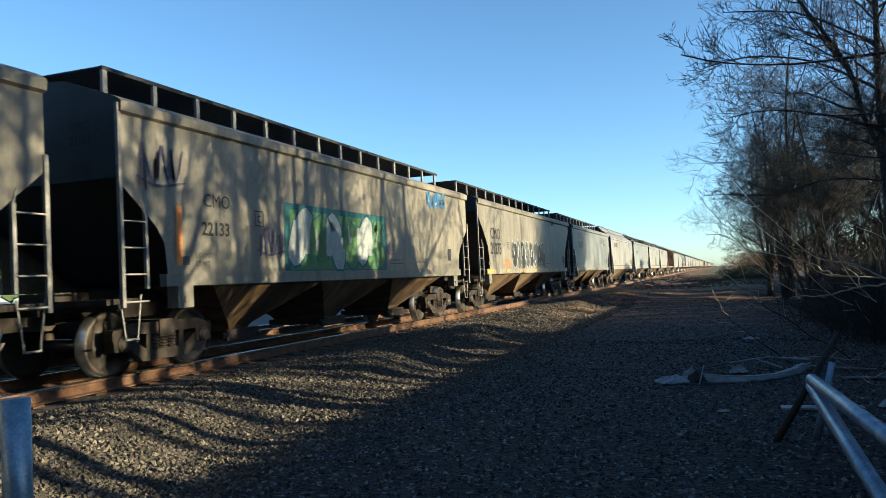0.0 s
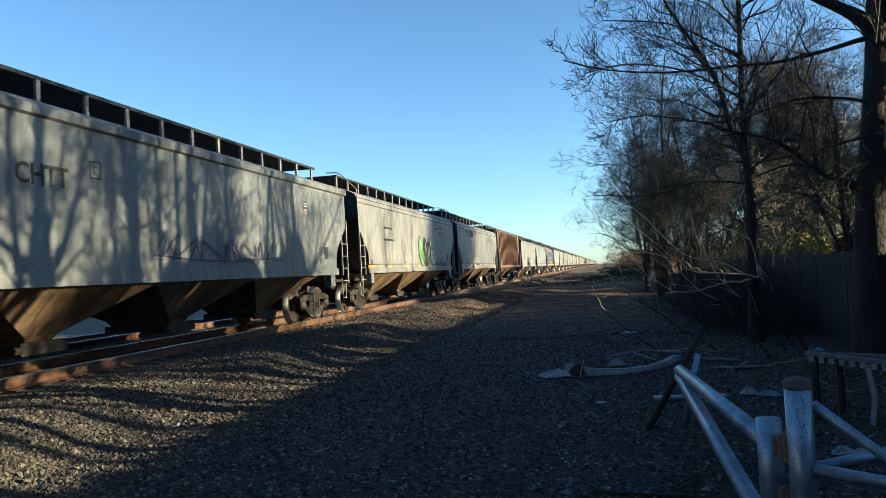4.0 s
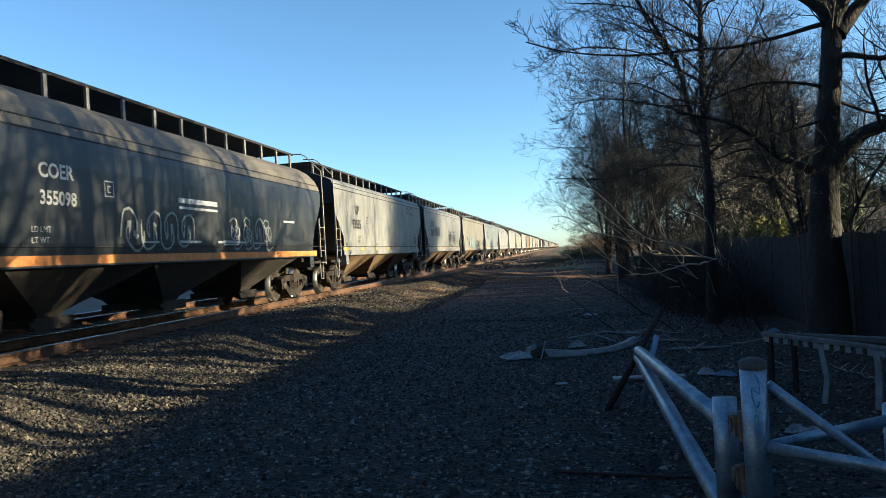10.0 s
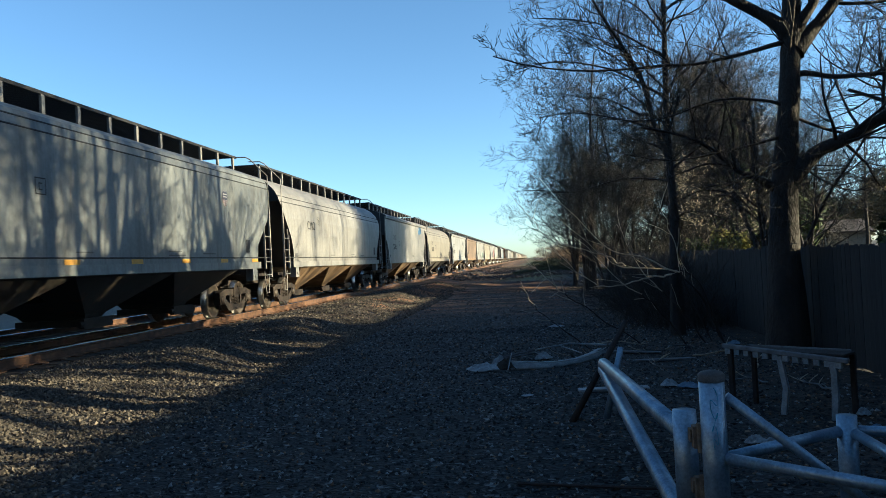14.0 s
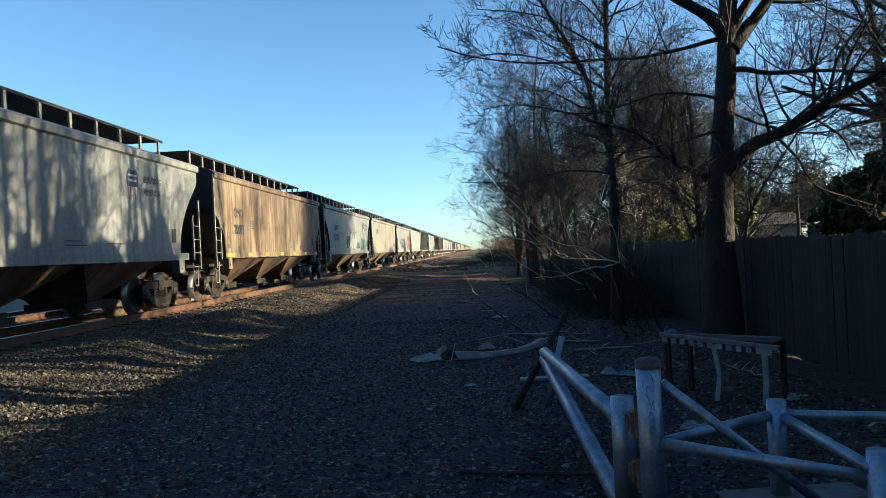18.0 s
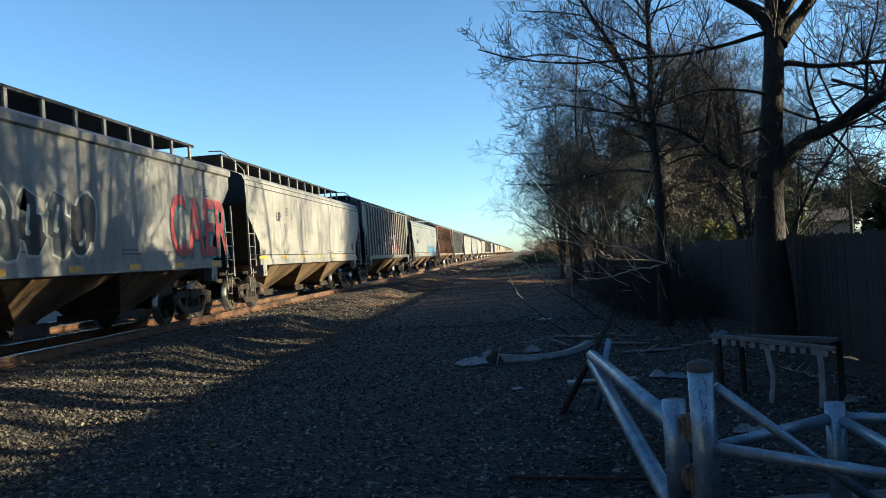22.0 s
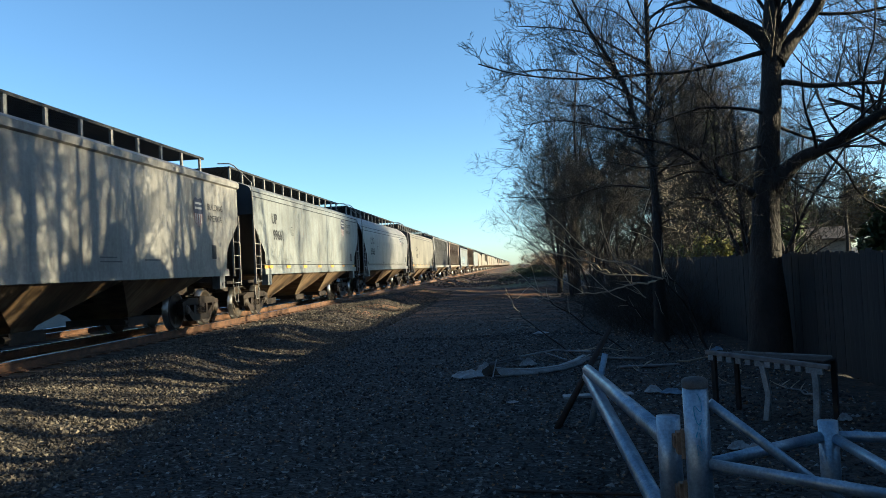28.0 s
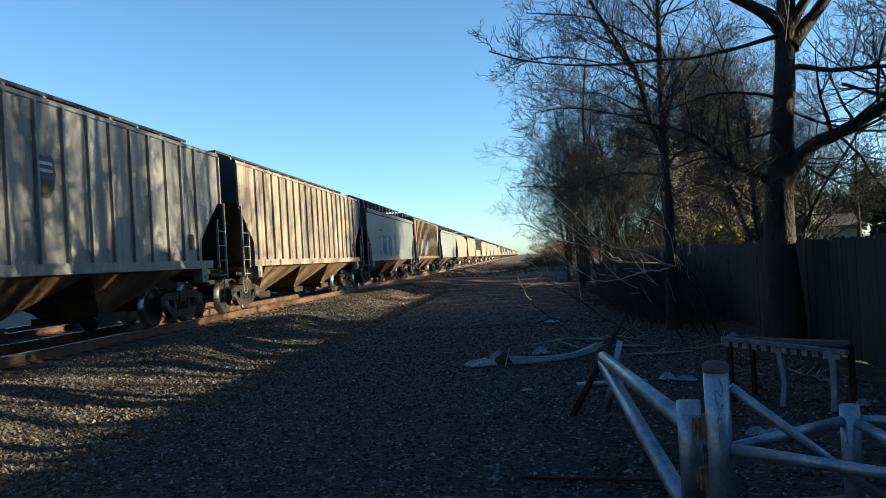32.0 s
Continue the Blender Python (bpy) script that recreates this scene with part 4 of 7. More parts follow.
for _i, (_x, _y, _rx, _rz) in enumerate(((6.6, 40.5, 2.0, 1.7), (9.5, 47.5, 2.2, 2.3), (12.0, 51.0, 2.6, 2.6), (15.0, 53.0, 2.4, 2.6), (8.5, 43.6, 1.6, 1.5), (7.0, 48.5, 1.8, 1.7), (18.5, 57.0, 2.8, 2.8))):
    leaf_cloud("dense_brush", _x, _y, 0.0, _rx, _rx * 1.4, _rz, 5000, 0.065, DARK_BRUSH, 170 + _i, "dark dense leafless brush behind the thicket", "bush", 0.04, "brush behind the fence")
# out of view; added to keep the sun off the near post
leaf_cloud("evergreen_bush", 8.2, 3.5, 0.3, 1.2, 0.8, 1.9, 4200, 0.08, LEAF_GREEN, 75, "unseen hedge bush added to shade the near post", "bush", 0.06)
leaf_cloud("evergreen_bush", 6.1, 24.3, 0.6, 0.75, 0.7, 0.8, 4200, 0.055, LEAF_YELLOW, 72, "sunlit yellow-green bush behind the fence", "bush", 0.05)
leaf_cloud("evergreen_bush", 5.2, 25.4, 0.4, 0.8, 0.9, 0.8, 3600, 0.07, LEAF_GREEN, 73, "green bush behind the fence", "bush", 0.05)
for _i, (_x, _y, _z0, _rx, _rz) in enumerate(((29.0, 84.0, 1.2, 2.6, 2.5), (35.5, 86.0, 1.4, 2.8, 2.8), (25.0, 90.0, 1.0, 2.4, 2.2), (42.0, 84.0, 1.6, 2.8, 2.7), (33.0, 97.0, 1.2, 2.8, 3.3))):
    leaf_cloud("pine_tree", _x, _y, _z0, _rx * 1.4, _rx * 1.3, _rz * 1.25, 9000, 0.17, LEAF_OLIVE if _i % 2 else LEAF_GREEN, 80 + _i, "distant olive-green pine tree", "tree", 0.15, "pines behind the house")
leaf_cloud("brown_bush", 4.4, 118.0, 0.0, 4.6, 9.0, 1.65, 14000, 0.07, BUSH_TWIG, 90, "brown leafless bush at the far end of the lane", "bush", 0)
leaf_cloud("brown_bush", 8.5, 100.0, 0.0, 4.4, 8.0, 2.0, 14000, 0.065, BUSH_TWIG, 91, "brown leafless bush at the far end of the lane", "bush", 0)
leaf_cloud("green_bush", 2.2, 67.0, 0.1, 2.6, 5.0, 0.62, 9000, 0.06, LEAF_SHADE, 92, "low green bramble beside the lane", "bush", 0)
for _i in range(10):
    _y = 190 + 70 * _i
    leaf_cloud("far_trees", 14 + 2.6 * _i, _y, 0.0, 9, 22, 1.4 + 0.22 * _i, 1500, 0.5, BUSH_TWIG, 100 + _i, "far leafless woods beside the railway", "trees", 0)
for _i in range(8):
    _y = 120 + 110 * _i
    leaf_cloud("far_trees", -34 - 3 * _i, _y, 0.0, 8, 40, 2.2 + 0.3 * _i, 1500, 0.5, BUSH_TWIG, 120 + _i, "far leafless woods beyond the railway", "trees", 0)


# woods added to block skylight: behind the lane, beyond the tracks and behind the gardens
for _i in range(7):
    leaf_cloud("dense_woods", -26 + 7.5 * _i, -15 - 2 * (_i % 2), 0.0, 5.5, 4.5, 6.5, 2600, 0.55, LEAF_GREEN, 140 + _i, "unseen woods added behind the lane to cut skylight", "trees", 0.2, "woods around the place")
for _i in range(9):
    leaf_cloud("dense_woods", -30 - 2 * (_i % 2), -22 + 14 * _i, 0.0, 4.5, 8.5, 4.3, 2600, 0.5, LEAF_GREEN, 150 + _i, "woods added beyond the tracks to cut skylight", "trees", 0.2, "woods around the place")
for _i in range(4):
    leaf_cloud("dense_woods", 23, -18 + 11 * _i, 0.0, 3.5, 7.0, 2.1, 2200, 0.4, LEAF_GREEN, 160 + _i, "unseen hedge added behind the gardens to cut skylight", "trees", 0.2, "woods around the place")


# hedges added behind the thicket so that the far lane falls in shade
for _i, (_y, _ry) in enumerate(((51.5, 4.6), (60.5, 5.0), (71.0, 5.5))):
    leaf_cloud("dense_woods", 16 + _i % 2, _y, 0.0, 1.6, _ry, 2.7, 2600, 0.32, LEAF_GREEN, 170 + _i, "hedge added behind the thicket to shade the far lane", "trees", 0.2, "woods around the place")


def undergrowth():
    """A dark tangle of thin stems under the thicket."""
    rng = random.Random(66)
    root = empty("bramble_thicket", 3.0, 21.0, 0, "dark tangled bramble thicket under the bare trees", "bramble")
    clumps = [[] for _ in range(14)]
    for i in range(1500):
        p = Vector((rng.gauss(0.2, 0.55), rng.uniform(-5.2, 3.3), 0))
        p.x = min(p.x, 1.0)
        spot = min(13, int((p.y + 5.2) / 8.5 * 14))
        d = Vector((rng.gauss(-0.05, 0.5), rng.gauss(0, 0.6), rng.uniform(0.6, 1.6))).normalized()
        length, r, n = rng.uniform(0.8, 2.9), rng.uniform(0.004, 0.010), 6
        for k in range(n):
            d = (d + Vector((rng.gauss(0, 0.2), rng.gauss(0, 0.2), rng.gauss(-0.08, 0.15)))).normalized()
            q = p + d * length / n
            if q.z < 0.0:
                break
            clumps[spot].append((tuple(p), tuple(q), r * (1 - 0.12 * k), r * (1 - 0.12 * (k + 1))))
            p = q
    for segs in clumps:
        tagged(segs_to_mesh("bramble_clump", segs, 3, TWIG, root), "thin dark stems", kind="stuff")


undergrowth()


# ---- pipe gate and its posts ----
def at_bearing(az, dist, z=0.0):
    """A place by its bearing (degrees to the left of the track line) and distance from the lane's viewpoint."""
    a = radians(az)
    return Vector((0.107 - math.sin(a) * dist, 0.016 + math.cos(a) * dist, z))


def pipe_post(name, p, top, r, label, cap=True, category="post"):
    root = empty(name, p.x, p.y, 0, label, category)
    s = Soup()
    s.tube((0, 0, -0.1), (0, 0, top), r, n=20, caps=True)
    s.put("pipe", GALV, root, "", True)
    if cap:
        c = Soup()
        n = 20
        prof = [(r * 1.04, -0.03), (r * 1.04, 0.006), (r * 0.8, 0.02), (r * 0.3, 0.028)]
        vs = [(a * math.cos(6.2832 * i / n), a * math.sin(6.2832 * i / n), top + b) for a, b in prof for i in range(n)]
        c.add(vs, [(k * n + i, k * n + (i + 1) % n, (k + 1) * n + (i + 1) % n, (k + 1) * n + i) for k in range(3) for i in range(n)] + [tuple(range(3 * n, 4 * n))])
        c.put("cap", GALV_CAP, root, "rusty pipe cap", True)
    return root


A_P, H_P, B_P, C_P = at_bearing(-11.95, 4.35), at_bearing(-10.0, 4.55), at_bearing(-20.35, 5.0), at_bearing(-26.6, 3.9)
TIP = at_bearing(-4.62, 7.6)
post_a = pipe_post("gate_post", A_P, 0.925, 0.067, "thick galvanized steel gate post with a rusty cap")
post_b = pipe_post("brace_post", B_P, 0.60, 0.056, "galvanized steel brace post behind the gate post", False)
post_c = pipe_post("brace_post", C_P, 0.61, 0.066, "galvanized steel brace post with a flat top", False)
pipe_post("gate_post", Vector((-3.684, 3.231, 0)), 1.06, 0.0765, "galvanized steel post beside the lane", False)
# paint scrawl on the main post
_pts = []
_face = math.atan2(-A_P.y, -A_P.x)
for _i in range(40):
    _a = _face + 0.12 + 0.34 * math.sin(_i * 0.46) * (1 - _i / 70)
    _pts.append((0.0650 * math.cos(_a), 0.0650 * math.sin(_a), 0.84 - 0.0075 * _i + 0.03 * math.cos(_i * 0.69)))
tagged(chain_mesh("paint_scrawl", [(p, q, 0.0028, 0.0028) for p, q in zip(_pts, _pts[1:])], 4, SPRAY["sky"], post_a), "blue paint scrawl")


def pipe(soup, a, b, r, n=14):
    soup.tube(a, b, r, n=n)


def make_gate():
    root = empty("pipe_gate", H_P.x, H_P.y, 0, "open galvanized steel pipe gate leaf beside its post", "gate")
    o = Vector((H_P.x, H_P.y, 0))
    hinge_post = Soup().tube((0, 0, 0.03), (0, 0, 0.70), 0.066, n=18)
    hinge_post.put("hinge_pipe", GALV, root, "", True)
    top_a, tip = Vector((0, 0, 0.56)), Vector((TIP.x, TIP.y, 0.545)) - o
    s = Soup().tube(top_a, tip, 0.055, n=16)
    s.put("top_rail", GALV, root, "", True)
    s = Soup().tube(tip + Vector((0, 0, -0.06)), Vector((-0.02, 0.05, 0.06)), 0.058, n=14)
    s.put("diagonal_brace", GALV, root, "", True)
    s = Soup().tube(Vector((0.90, 7.66, 0.69)) - o, Vector((0.716, 7.60, -0.02)) - o, 0.030, 0.036, n=10)
    s.put("end_upright", GALV, root, "", True)
    toward = (A_P - H_P).normalized()
    for z in (0.30, 0.58):
        h = Soup()
        p = toward * 0.075
        h.box(p.x - 0.02, p.x + 0.05, p.y - 0.10, p.y - 0.04, z - 0.06, z + 0.06)
        h.box(p.x - 0.03, p.x + 0.03, p.y - 0.06, p.y + 0.03, z - 0.035, z + 0.035)
        h.tube((p.x + 0.015, p.y - 0.105, z - 0.08), (p.x + 0.015, p.y - 0.105, z + 0.08), 0.018, n=8)
        h.put("hinge", HINGE_RUST, root, "rusty strap hinge")


make_gate()


def make_braces():
    """Pipes that tie the posts together."""
    root = empty("pipe_brace_frame", A_P.x, A_P.y, 0, "galvanized pipe braces welded between the gate posts", "gate brace")
    o = Vector((A_P.x, A_P.y, 0))

    def bar(name, a, b, r):
        Soup().tube(Vector(a) - o, Vector(b) - o, r, n=14).put(name, GALV, root, "", True)

    d = (C_P - A_P).normalized()
    bar("lower_rail", A_P + d * 0.07 + Vector((0, 0, 0.49)), C_P + Vector((0, 0, 0.48)), 0.031)
    bar("rear_rail", A_P + Vector((0.07, 0.05, 0.47)), B_P + Vector((-0.03, 0, 0.51)), 0.032)
    bar("falling_brace", A_P + Vector((0.07, 0.0, 0.81)), at_bearing(-24.4, 4.6, 0.03), 0.027)
    bar("side_rail", B_P + Vector((0.03, 0, 0.51)), B_P + Vector((2.4, 0.30, 0.30)), 0.031)
    bar("side_brace", B_P + Vector((0.03, 0, 0.50)), C_P + Vector((-0.05, 0, 0.53)), 0.030)


make_braces()

# ---- leaning pole, broken bench and litter ----
_b, _t = at_bearing(-1.94, 7.45), at_bearing(-6.4, 7.85, 0.93)
_root = empty("leaning_pole", _b.x, _b.y, 0, "dark wooden pole leaning beside the gate", "pole")
Soup().tube((0, 0, -0.03), _t - Vector((_b.x, _b.y, 0)), 0.034, 0.026, 9).put("shaft", DARK_WOOD, _root, "", True)


def broken_bench():
    a, c = at_bearing(-13.1, 8.2), at_bearing(-20.6, 7.7)
    root = empty("broken_bench", a.x, a.y, 0, "broken wooden bench frame with a notched top rail", "bench")
    v = c - a
    n = v.length
    ang = math.atan2(v.y, v.x)
    root.rotation_euler = (0, 0, ang)
    top0, top1 = 0.63, 0.55
    s = Soup()
    k = 12
    for i in range(k):                       # notched lower edge of the top rail
        x0, x1 = n * i / k, n * (i + 0.55) / k
        z = top0 + (top1 - top0) * i / k
        s.box(x0, x1, -0.022, 0.022, z - 0.085, z - 0.03)
    s.put("notched_edge", PLASTIC, root, "flaking white-painted notched edge")
    part("top_rail", soft_box(-0.03, n + 0.02, -0.028, 0.028, -0.03, 0.012, 0.006), OLD_WOOD, root)
    root.children[-1].location = (0, 0, top0)
    root.children[-1].rotation_euler = (0, math.atan2(top0 - top1, n), 0)
    part("back_rail", soft_box(0.05, n - 0.1, 0.33, 0.37, 0.52, 0.60, 0.006), OLD_WOOD, root)
    part("seat_board", soft_box(0.05, n - 0.05, 0.06, 0.32, 0.565, 0.588, 0.005), DARK_WOOD, root)
    for x, w, lean in ((0.47 * n, 0.05, 0.05), (0.885 * n, 0.055, 0.02)):
        s = Soup()
        pts = [(x, 0.55), (x + 0.02, 0.42), (x + lean, 0.25), (x + lean * 0.3, 0.0)]
        for (xa, za), (xb, zb) in zip(pts, pts[1:]):
            s.add([(xa - w / 2, -0.02, za), (xa + w / 2, -0.02, za), (xb + w / 2, -0.02, zb), (xb - w / 2, -0.02, zb), (xa - w / 2, 0.02, za), (xa + w / 2, 0.02, za), (xb + w / 2, 0.02, zb), (xb - w / 2, 0.02, zb)],
                  [(0, 1, 2, 3), (7, 6, 5, 4), (0, 4, 5, 1), (1, 5, 6, 2), (2, 6, 7, 3), (3, 7, 4, 0)])
        s.put("curved_leg", PLASTIC, root, "flaking white-painted leg")
    for x in (0.08, 0.9 * n):
        part("back_leg", soft_box(x, x + 0.05, 0.33, 0.37, 0, 0.56, 0.006), DARK_WOOD, root)
    part("front_post", soft_box(0.02, 0.07, -0.02, 0.03, 0, 0.6, 0.006), DARK_WOOD, root)


broken_bench()


def crumpled(name, p, sx, sy, h, seed, mat, label, category):
    """A crumpled sheet with thickness, lying on the ground."""
    rng = random.Random(seed)
    n = 20
    off = [rng.uniform(0, 6.28) for _ in range(6)]
    vs, fs = [], []
    for layer in (0, 1):
        for j in range(n):
            for i in range(n):
                u, v = i / (n - 1) * 2 - 1, j / (n - 1) * 2 - 1
                edge = (1 + 0.16 * math.sin(3 * math.atan2(v, u) + off[0]) + 0.06 * math.sin(5 * math.atan2(v, u) + off[1])) / max(1.0, math.hypot(u, v)) ** 0.8
                fold = noise.ridged_multi_fractal(Vector((1.3 * u + off[2], 1.3 * v + off[3], off[4])), 0.9, 2.1, 4, 1.0, 2.0)
                z = h * (0.15 + 0.36 * fold) * (1 - 0.75 * min(1.0, u * u + v * v))
                vs.append((u * sx * edge, v * sy * edge, max(0.004, z) + 0.006 * (1 - layer)))
    for layer in (0, 1):
        for j in range(n - 1):
            for i in range(n - 1):
                a = layer * n * n + j * n + i
                q = (a, a + 1, a + n + 1, a + n)
                fs.append(q if layer == 0 else q[::-1])
    rim = [i for i in range(n)] + [j * n + n - 1 for j in range(1, n)] + [(n - 1) * n + i for i in range(n - 2, -1, -1)] + [j * n for j in range(n - 2, 0, -1)]
    fs += [(rim[k], n * n + rim[k], n * n + rim[(k + 1) % len(rim)], rim[(k + 1) % len(rim)]) for k in range(len(rim))]
    ob = link_mesh(name, vs, fs, mat)
    ob.location = (p[0], p[1], float(ground_z(p[0], p[1])) + 0.002)
    ob.rotation_euler = (0, 0, rng.uniform(-0.4, 0.4))
    return tagged(ob, label, category)


crumpled("plastic_sheet", (-0.68, 11.2), 0.26, 0.2, 0.17, 1, PLASTIC, "crumpled dirty white plastic sheet on the gravel", "litter")
crumpled("dark_rag", (-0.36, 11.22), 0.15, 0.12, 0.24, 12, DARK_BRUSH, "dark muddy rag in the torn plastic", "litter")
crumpled("plastic_sheet", (-0.44, 11.42), 0.14, 0.16, 0.26, 2, PLASTIC, "torn white plastic heap on the gravel", "litter")
crumpled("plastic_sheet", (0.17, 12.15), 0.13, 0.12, 0.17, 9, PLASTIC, "crumpled white bag inside the broken trough", "litter")
crumpled("plastic_sheet", (1.62, 9.4), 0.1, 0.1, 0.13, 3, PLASTIC, "small crumpled white plastic bag", "litter")
crumpled("plastic_sheet", (1.95, 6.4), 0.12, 0.1, 0.14, 4, PLASTIC, "small crumpled white plastic bag beside the posts", "litter")
crumpled("blue_wrapper", (1.81, 9.18), 0.12, 0.09, 0.1, 5, BLUE_PLASTIC, "crumpled blue plastic wrapper", "litter")
crumpled("blue_wrapper", (2.9, 6.9), 0.07, 0.06, 0.08, 6, BLUE_PLASTIC, "crumpled pale wrapper by the fence", "litter")
_bag = crumpled("blue_wrapper", (2.05, 7.99), 0.06, 0.035, 0.06, 15, BLUE_PLASTIC, "crumpled blue and white wrapper on the bench rail", "litter")
_bag.location.z = 0.634
crumpled("plastic_sheet", (3.04, 7.52), 0.06, 0.05, 0.10, 16, PLASTIC, "small crumpled white bag by the fence", "litter")
crumpled("plastic_sheet", (1.82, 6.55), 0.09, 0.07, 0.10, 17, PLASTIC, "crumpled pale plastic bag behind the gate post", "litter")
crumpled("paper_scrap", (0.55, 17.6), 0.16, 0.14, 0.07, 7, PLASTIC, "pale paper scrap on the gravel", "litter")
crumpled("paper_scrap", (-0.05, 9.0), 0.07, 0.05, 0.03, 8, PLASTIC, "pale paper scrap on the gravel", "litter")


def broken_frame():
    """A long bent plastic trough side with the rods of its frame, lying open."""
    root = empty("broken_trough", 0, 0, 0, "broken white plastic trough with a bent rod frame on the gravel", "debris")
    line = [(-0.30, 11.12, 0.13), (-0.05, 11.14, 0.105), (0.20, 11.20, 0.085), (0.45, 11.34, 0.075), (0.72, 11.60, 0.075), (0.98, 12.05, 0.085), (1.18, 12.55, 0.10)]
    rng = random.Random(8)
    vs, fs = [], []
    m = 7
    for i, (x, y, h) in enumerate(line):
        a, b = line[max(i - 1, 0)], line[min(i + 1, len(line) - 1)]
        d = math.hypot(b[0] - a[0], b[1] - a[1])
        nx, ny = -(b[1] - a[1]) / d, (b[0] - a[0]) / d
        for layer in (0.0, 0.012):
            for k in range(m):
                g = 1.75 * k / (m - 1)
                off, z = 0.10 * (1 - math.cos(g)) - layer * math.cos(g) + rng.uniform(-0.008, 0.008), h * math.sin(g) - layer * math.sin(g) + rng.uniform(-0.006, 0.006)
                vs.append((x + nx * off, y + ny * off, max(0.005, z)))
    w = 2 * m
    for i in range(len(line) - 1):
        for k in range(m - 1):
            fs += [(i * w + k, (i + 1) * w + k, (i + 1) * w + k + 1, i * w + k + 1), (i * w + m + k, i * w + m + k + 1, (i + 1) * w + m + k + 1, (i + 1) * w + m + k)]
        fs += [(i * w + m - 1, (i + 1) * w + m - 1, (i + 1) * w + w - 1, i * w + w - 1), (i * w, i * w + m, (i + 1) * w + m, (i + 1) * w)]
    link_mesh("trough_side", vs, fs, PLASTIC, root, "", True)
    rods = [((1.20, 12.66, 0.14), (0.62, 13.22, 0.12)), ((0.62, 13.22, 0.12), (0.05, 12.66, 0.10)), ((0.05, 12.66, 0.10), (-0.55, 12.0, 0.06)), ((-0.62, 11.9, 0.05), (0.1, 12.55, 0.07)),
            ((0.46, 12.98, 0.12), (0.78, 12.2, 0.08)), ((0.02, 12.6, 0.09), (0.2, 12.15, 0.04)), ((-0.22, 12.35, 0.08), (0.02, 11.95, 0.04)), ((-0.34, 11.0, 0.0), (-0.28, 11.3, 0.23)), ((-0.55, 12.0, 0.05), (-0.95, 11.35, 0.02)), ((-0.9, 11.28, 0.02), (-0.3, 10.9, 0.03)), ((1.2, 12.6, 0.1), (0.62, 11.75, 0.03))]
    chain_mesh("rim", [((x, y + 0.01, h + 0.004), (x2, y2 + 0.01, h2 + 0.004), 0.008, 0.008) for (x, y, h), (x2, y2, h2) in zip(line, line[1:])], 5, PALE, root, 0.2, 4)
    for i, (a, b) in enumerate(rods):
        Soup().tube(a, b, 0.014 if i < 4 else 0.009, n=7).put("rod", PLASTIC if i in (0, 1, 4, 7) else OLD_WOOD, root)


broken_frame()


def plank(p, length, w, t, rz, tilt, mat, label):
    ob = part("plank", soft_box(-length / 2, length / 2, -w / 2, w / 2, 0, t, 0.004), mat, None)
    ob.location = (p[0], p[1], float(ground_z(p[0], p[1])) + abs(math.sin(tilt)) * length / 2 + 0.005)
    ob.rotation_euler = (0, tilt, rz)
    return tagged(ob, label, "board")


plank((0.96, 9.28), 0.82, 0.16, 0.03, 0.05, 0.0, PLASTIC, "short pale board lying on the gravel")
plank((1.95, 11.6), 0.9, 0.12, 0.025, 0.2, 0.02, OLD_WOOD, "grey weathered board lying beside the bench")
plank((1.5, 12.6), 1.1, 0.1, 0.025, -0.3, 0.03, OLD_WOOD, "grey weathered board lying under the shrub")
plank((1.92, 4.70), 0.85, 0.28, 0.03, 0.1, 0.0, OLD_WOOD, "pale weathered board lying between the posts")
_rod = empty("thin_rod", 0.45, 5.35, 0, "thin dark rod lying on the gravel", "rod")
Soup().tube((-0.55, 0.12, 0.02), (0.6, -0.1, 0.02), 0.012, n=6).put("rod", DARK_WOOD, _rod)


def fallen_branch(x, y, length, turn, seed, label="dry fallen branch lying among the leaf litter"):
    """A crooked dead branch with a few side twigs, on the ground."""
    rng = random.Random(seed)
    root = empty("fallen_branch", x, y, float(ground_z(x, y)), label, "branch", "fallen branches by the fence")
    p, a = Vector((0, 0, 0.03)), turn
    main = []
    for k in range(8):
        a += rng.gauss(0, 0.18)
        q = p + Vector((math.cos(a), math.sin(a), 0)) * length / 8
        q.z = 0.02 + 0.05 * rng.random()
        main.append((tuple(p), tuple(q), 0.014 * (1 - 0.09 * k), 0.014 * (1 - 0.09 * (k + 1))))
        if k in (2, 4, 5, 6):
            e = a + rng.choice((-1, 1)) * rng.uniform(0.4, 1.0)
            m = q + Vector((math.cos(e), math.sin(e), 0.2 + 0.4 * rng.random())) * length * rng.uniform(0.1, 0.25)
            chain_mesh("side_twig", [(tuple(q), tuple((q + m) / 2), 0.007, 0.006), (tuple((q + m) / 2), tuple(m + Vector((0.03, 0.03, 0))), 0.006, 0.003)], 4, TWIG_PALE, root)
        p = q
    chain_mesh("stem", main, 6, TWIG_PALE if seed % 2 else OLD_WOOD, root, 0.1, seed)


for _i, (_x, _y, _l, _a) in enumerate(((1.4, 12.3, 1.3, 2.9), (2.4, 11.9, 1.6, 0.3), (1.9, 10.6, 1.0, 2.4), (2.9, 10.4, 1.2, 0.9), (3.2, 8.6, 0.9, 1.8), (0.9, 13.6, 1.1, 0.1), (2.6, 13.0, 1.5, 3.4), (3.1, 6.2, 0.8, 0.6), (2.7, 9.2, 0.7, 2.2))):
    fallen_branch(_x, _y, _l, _a, 200 + _i)


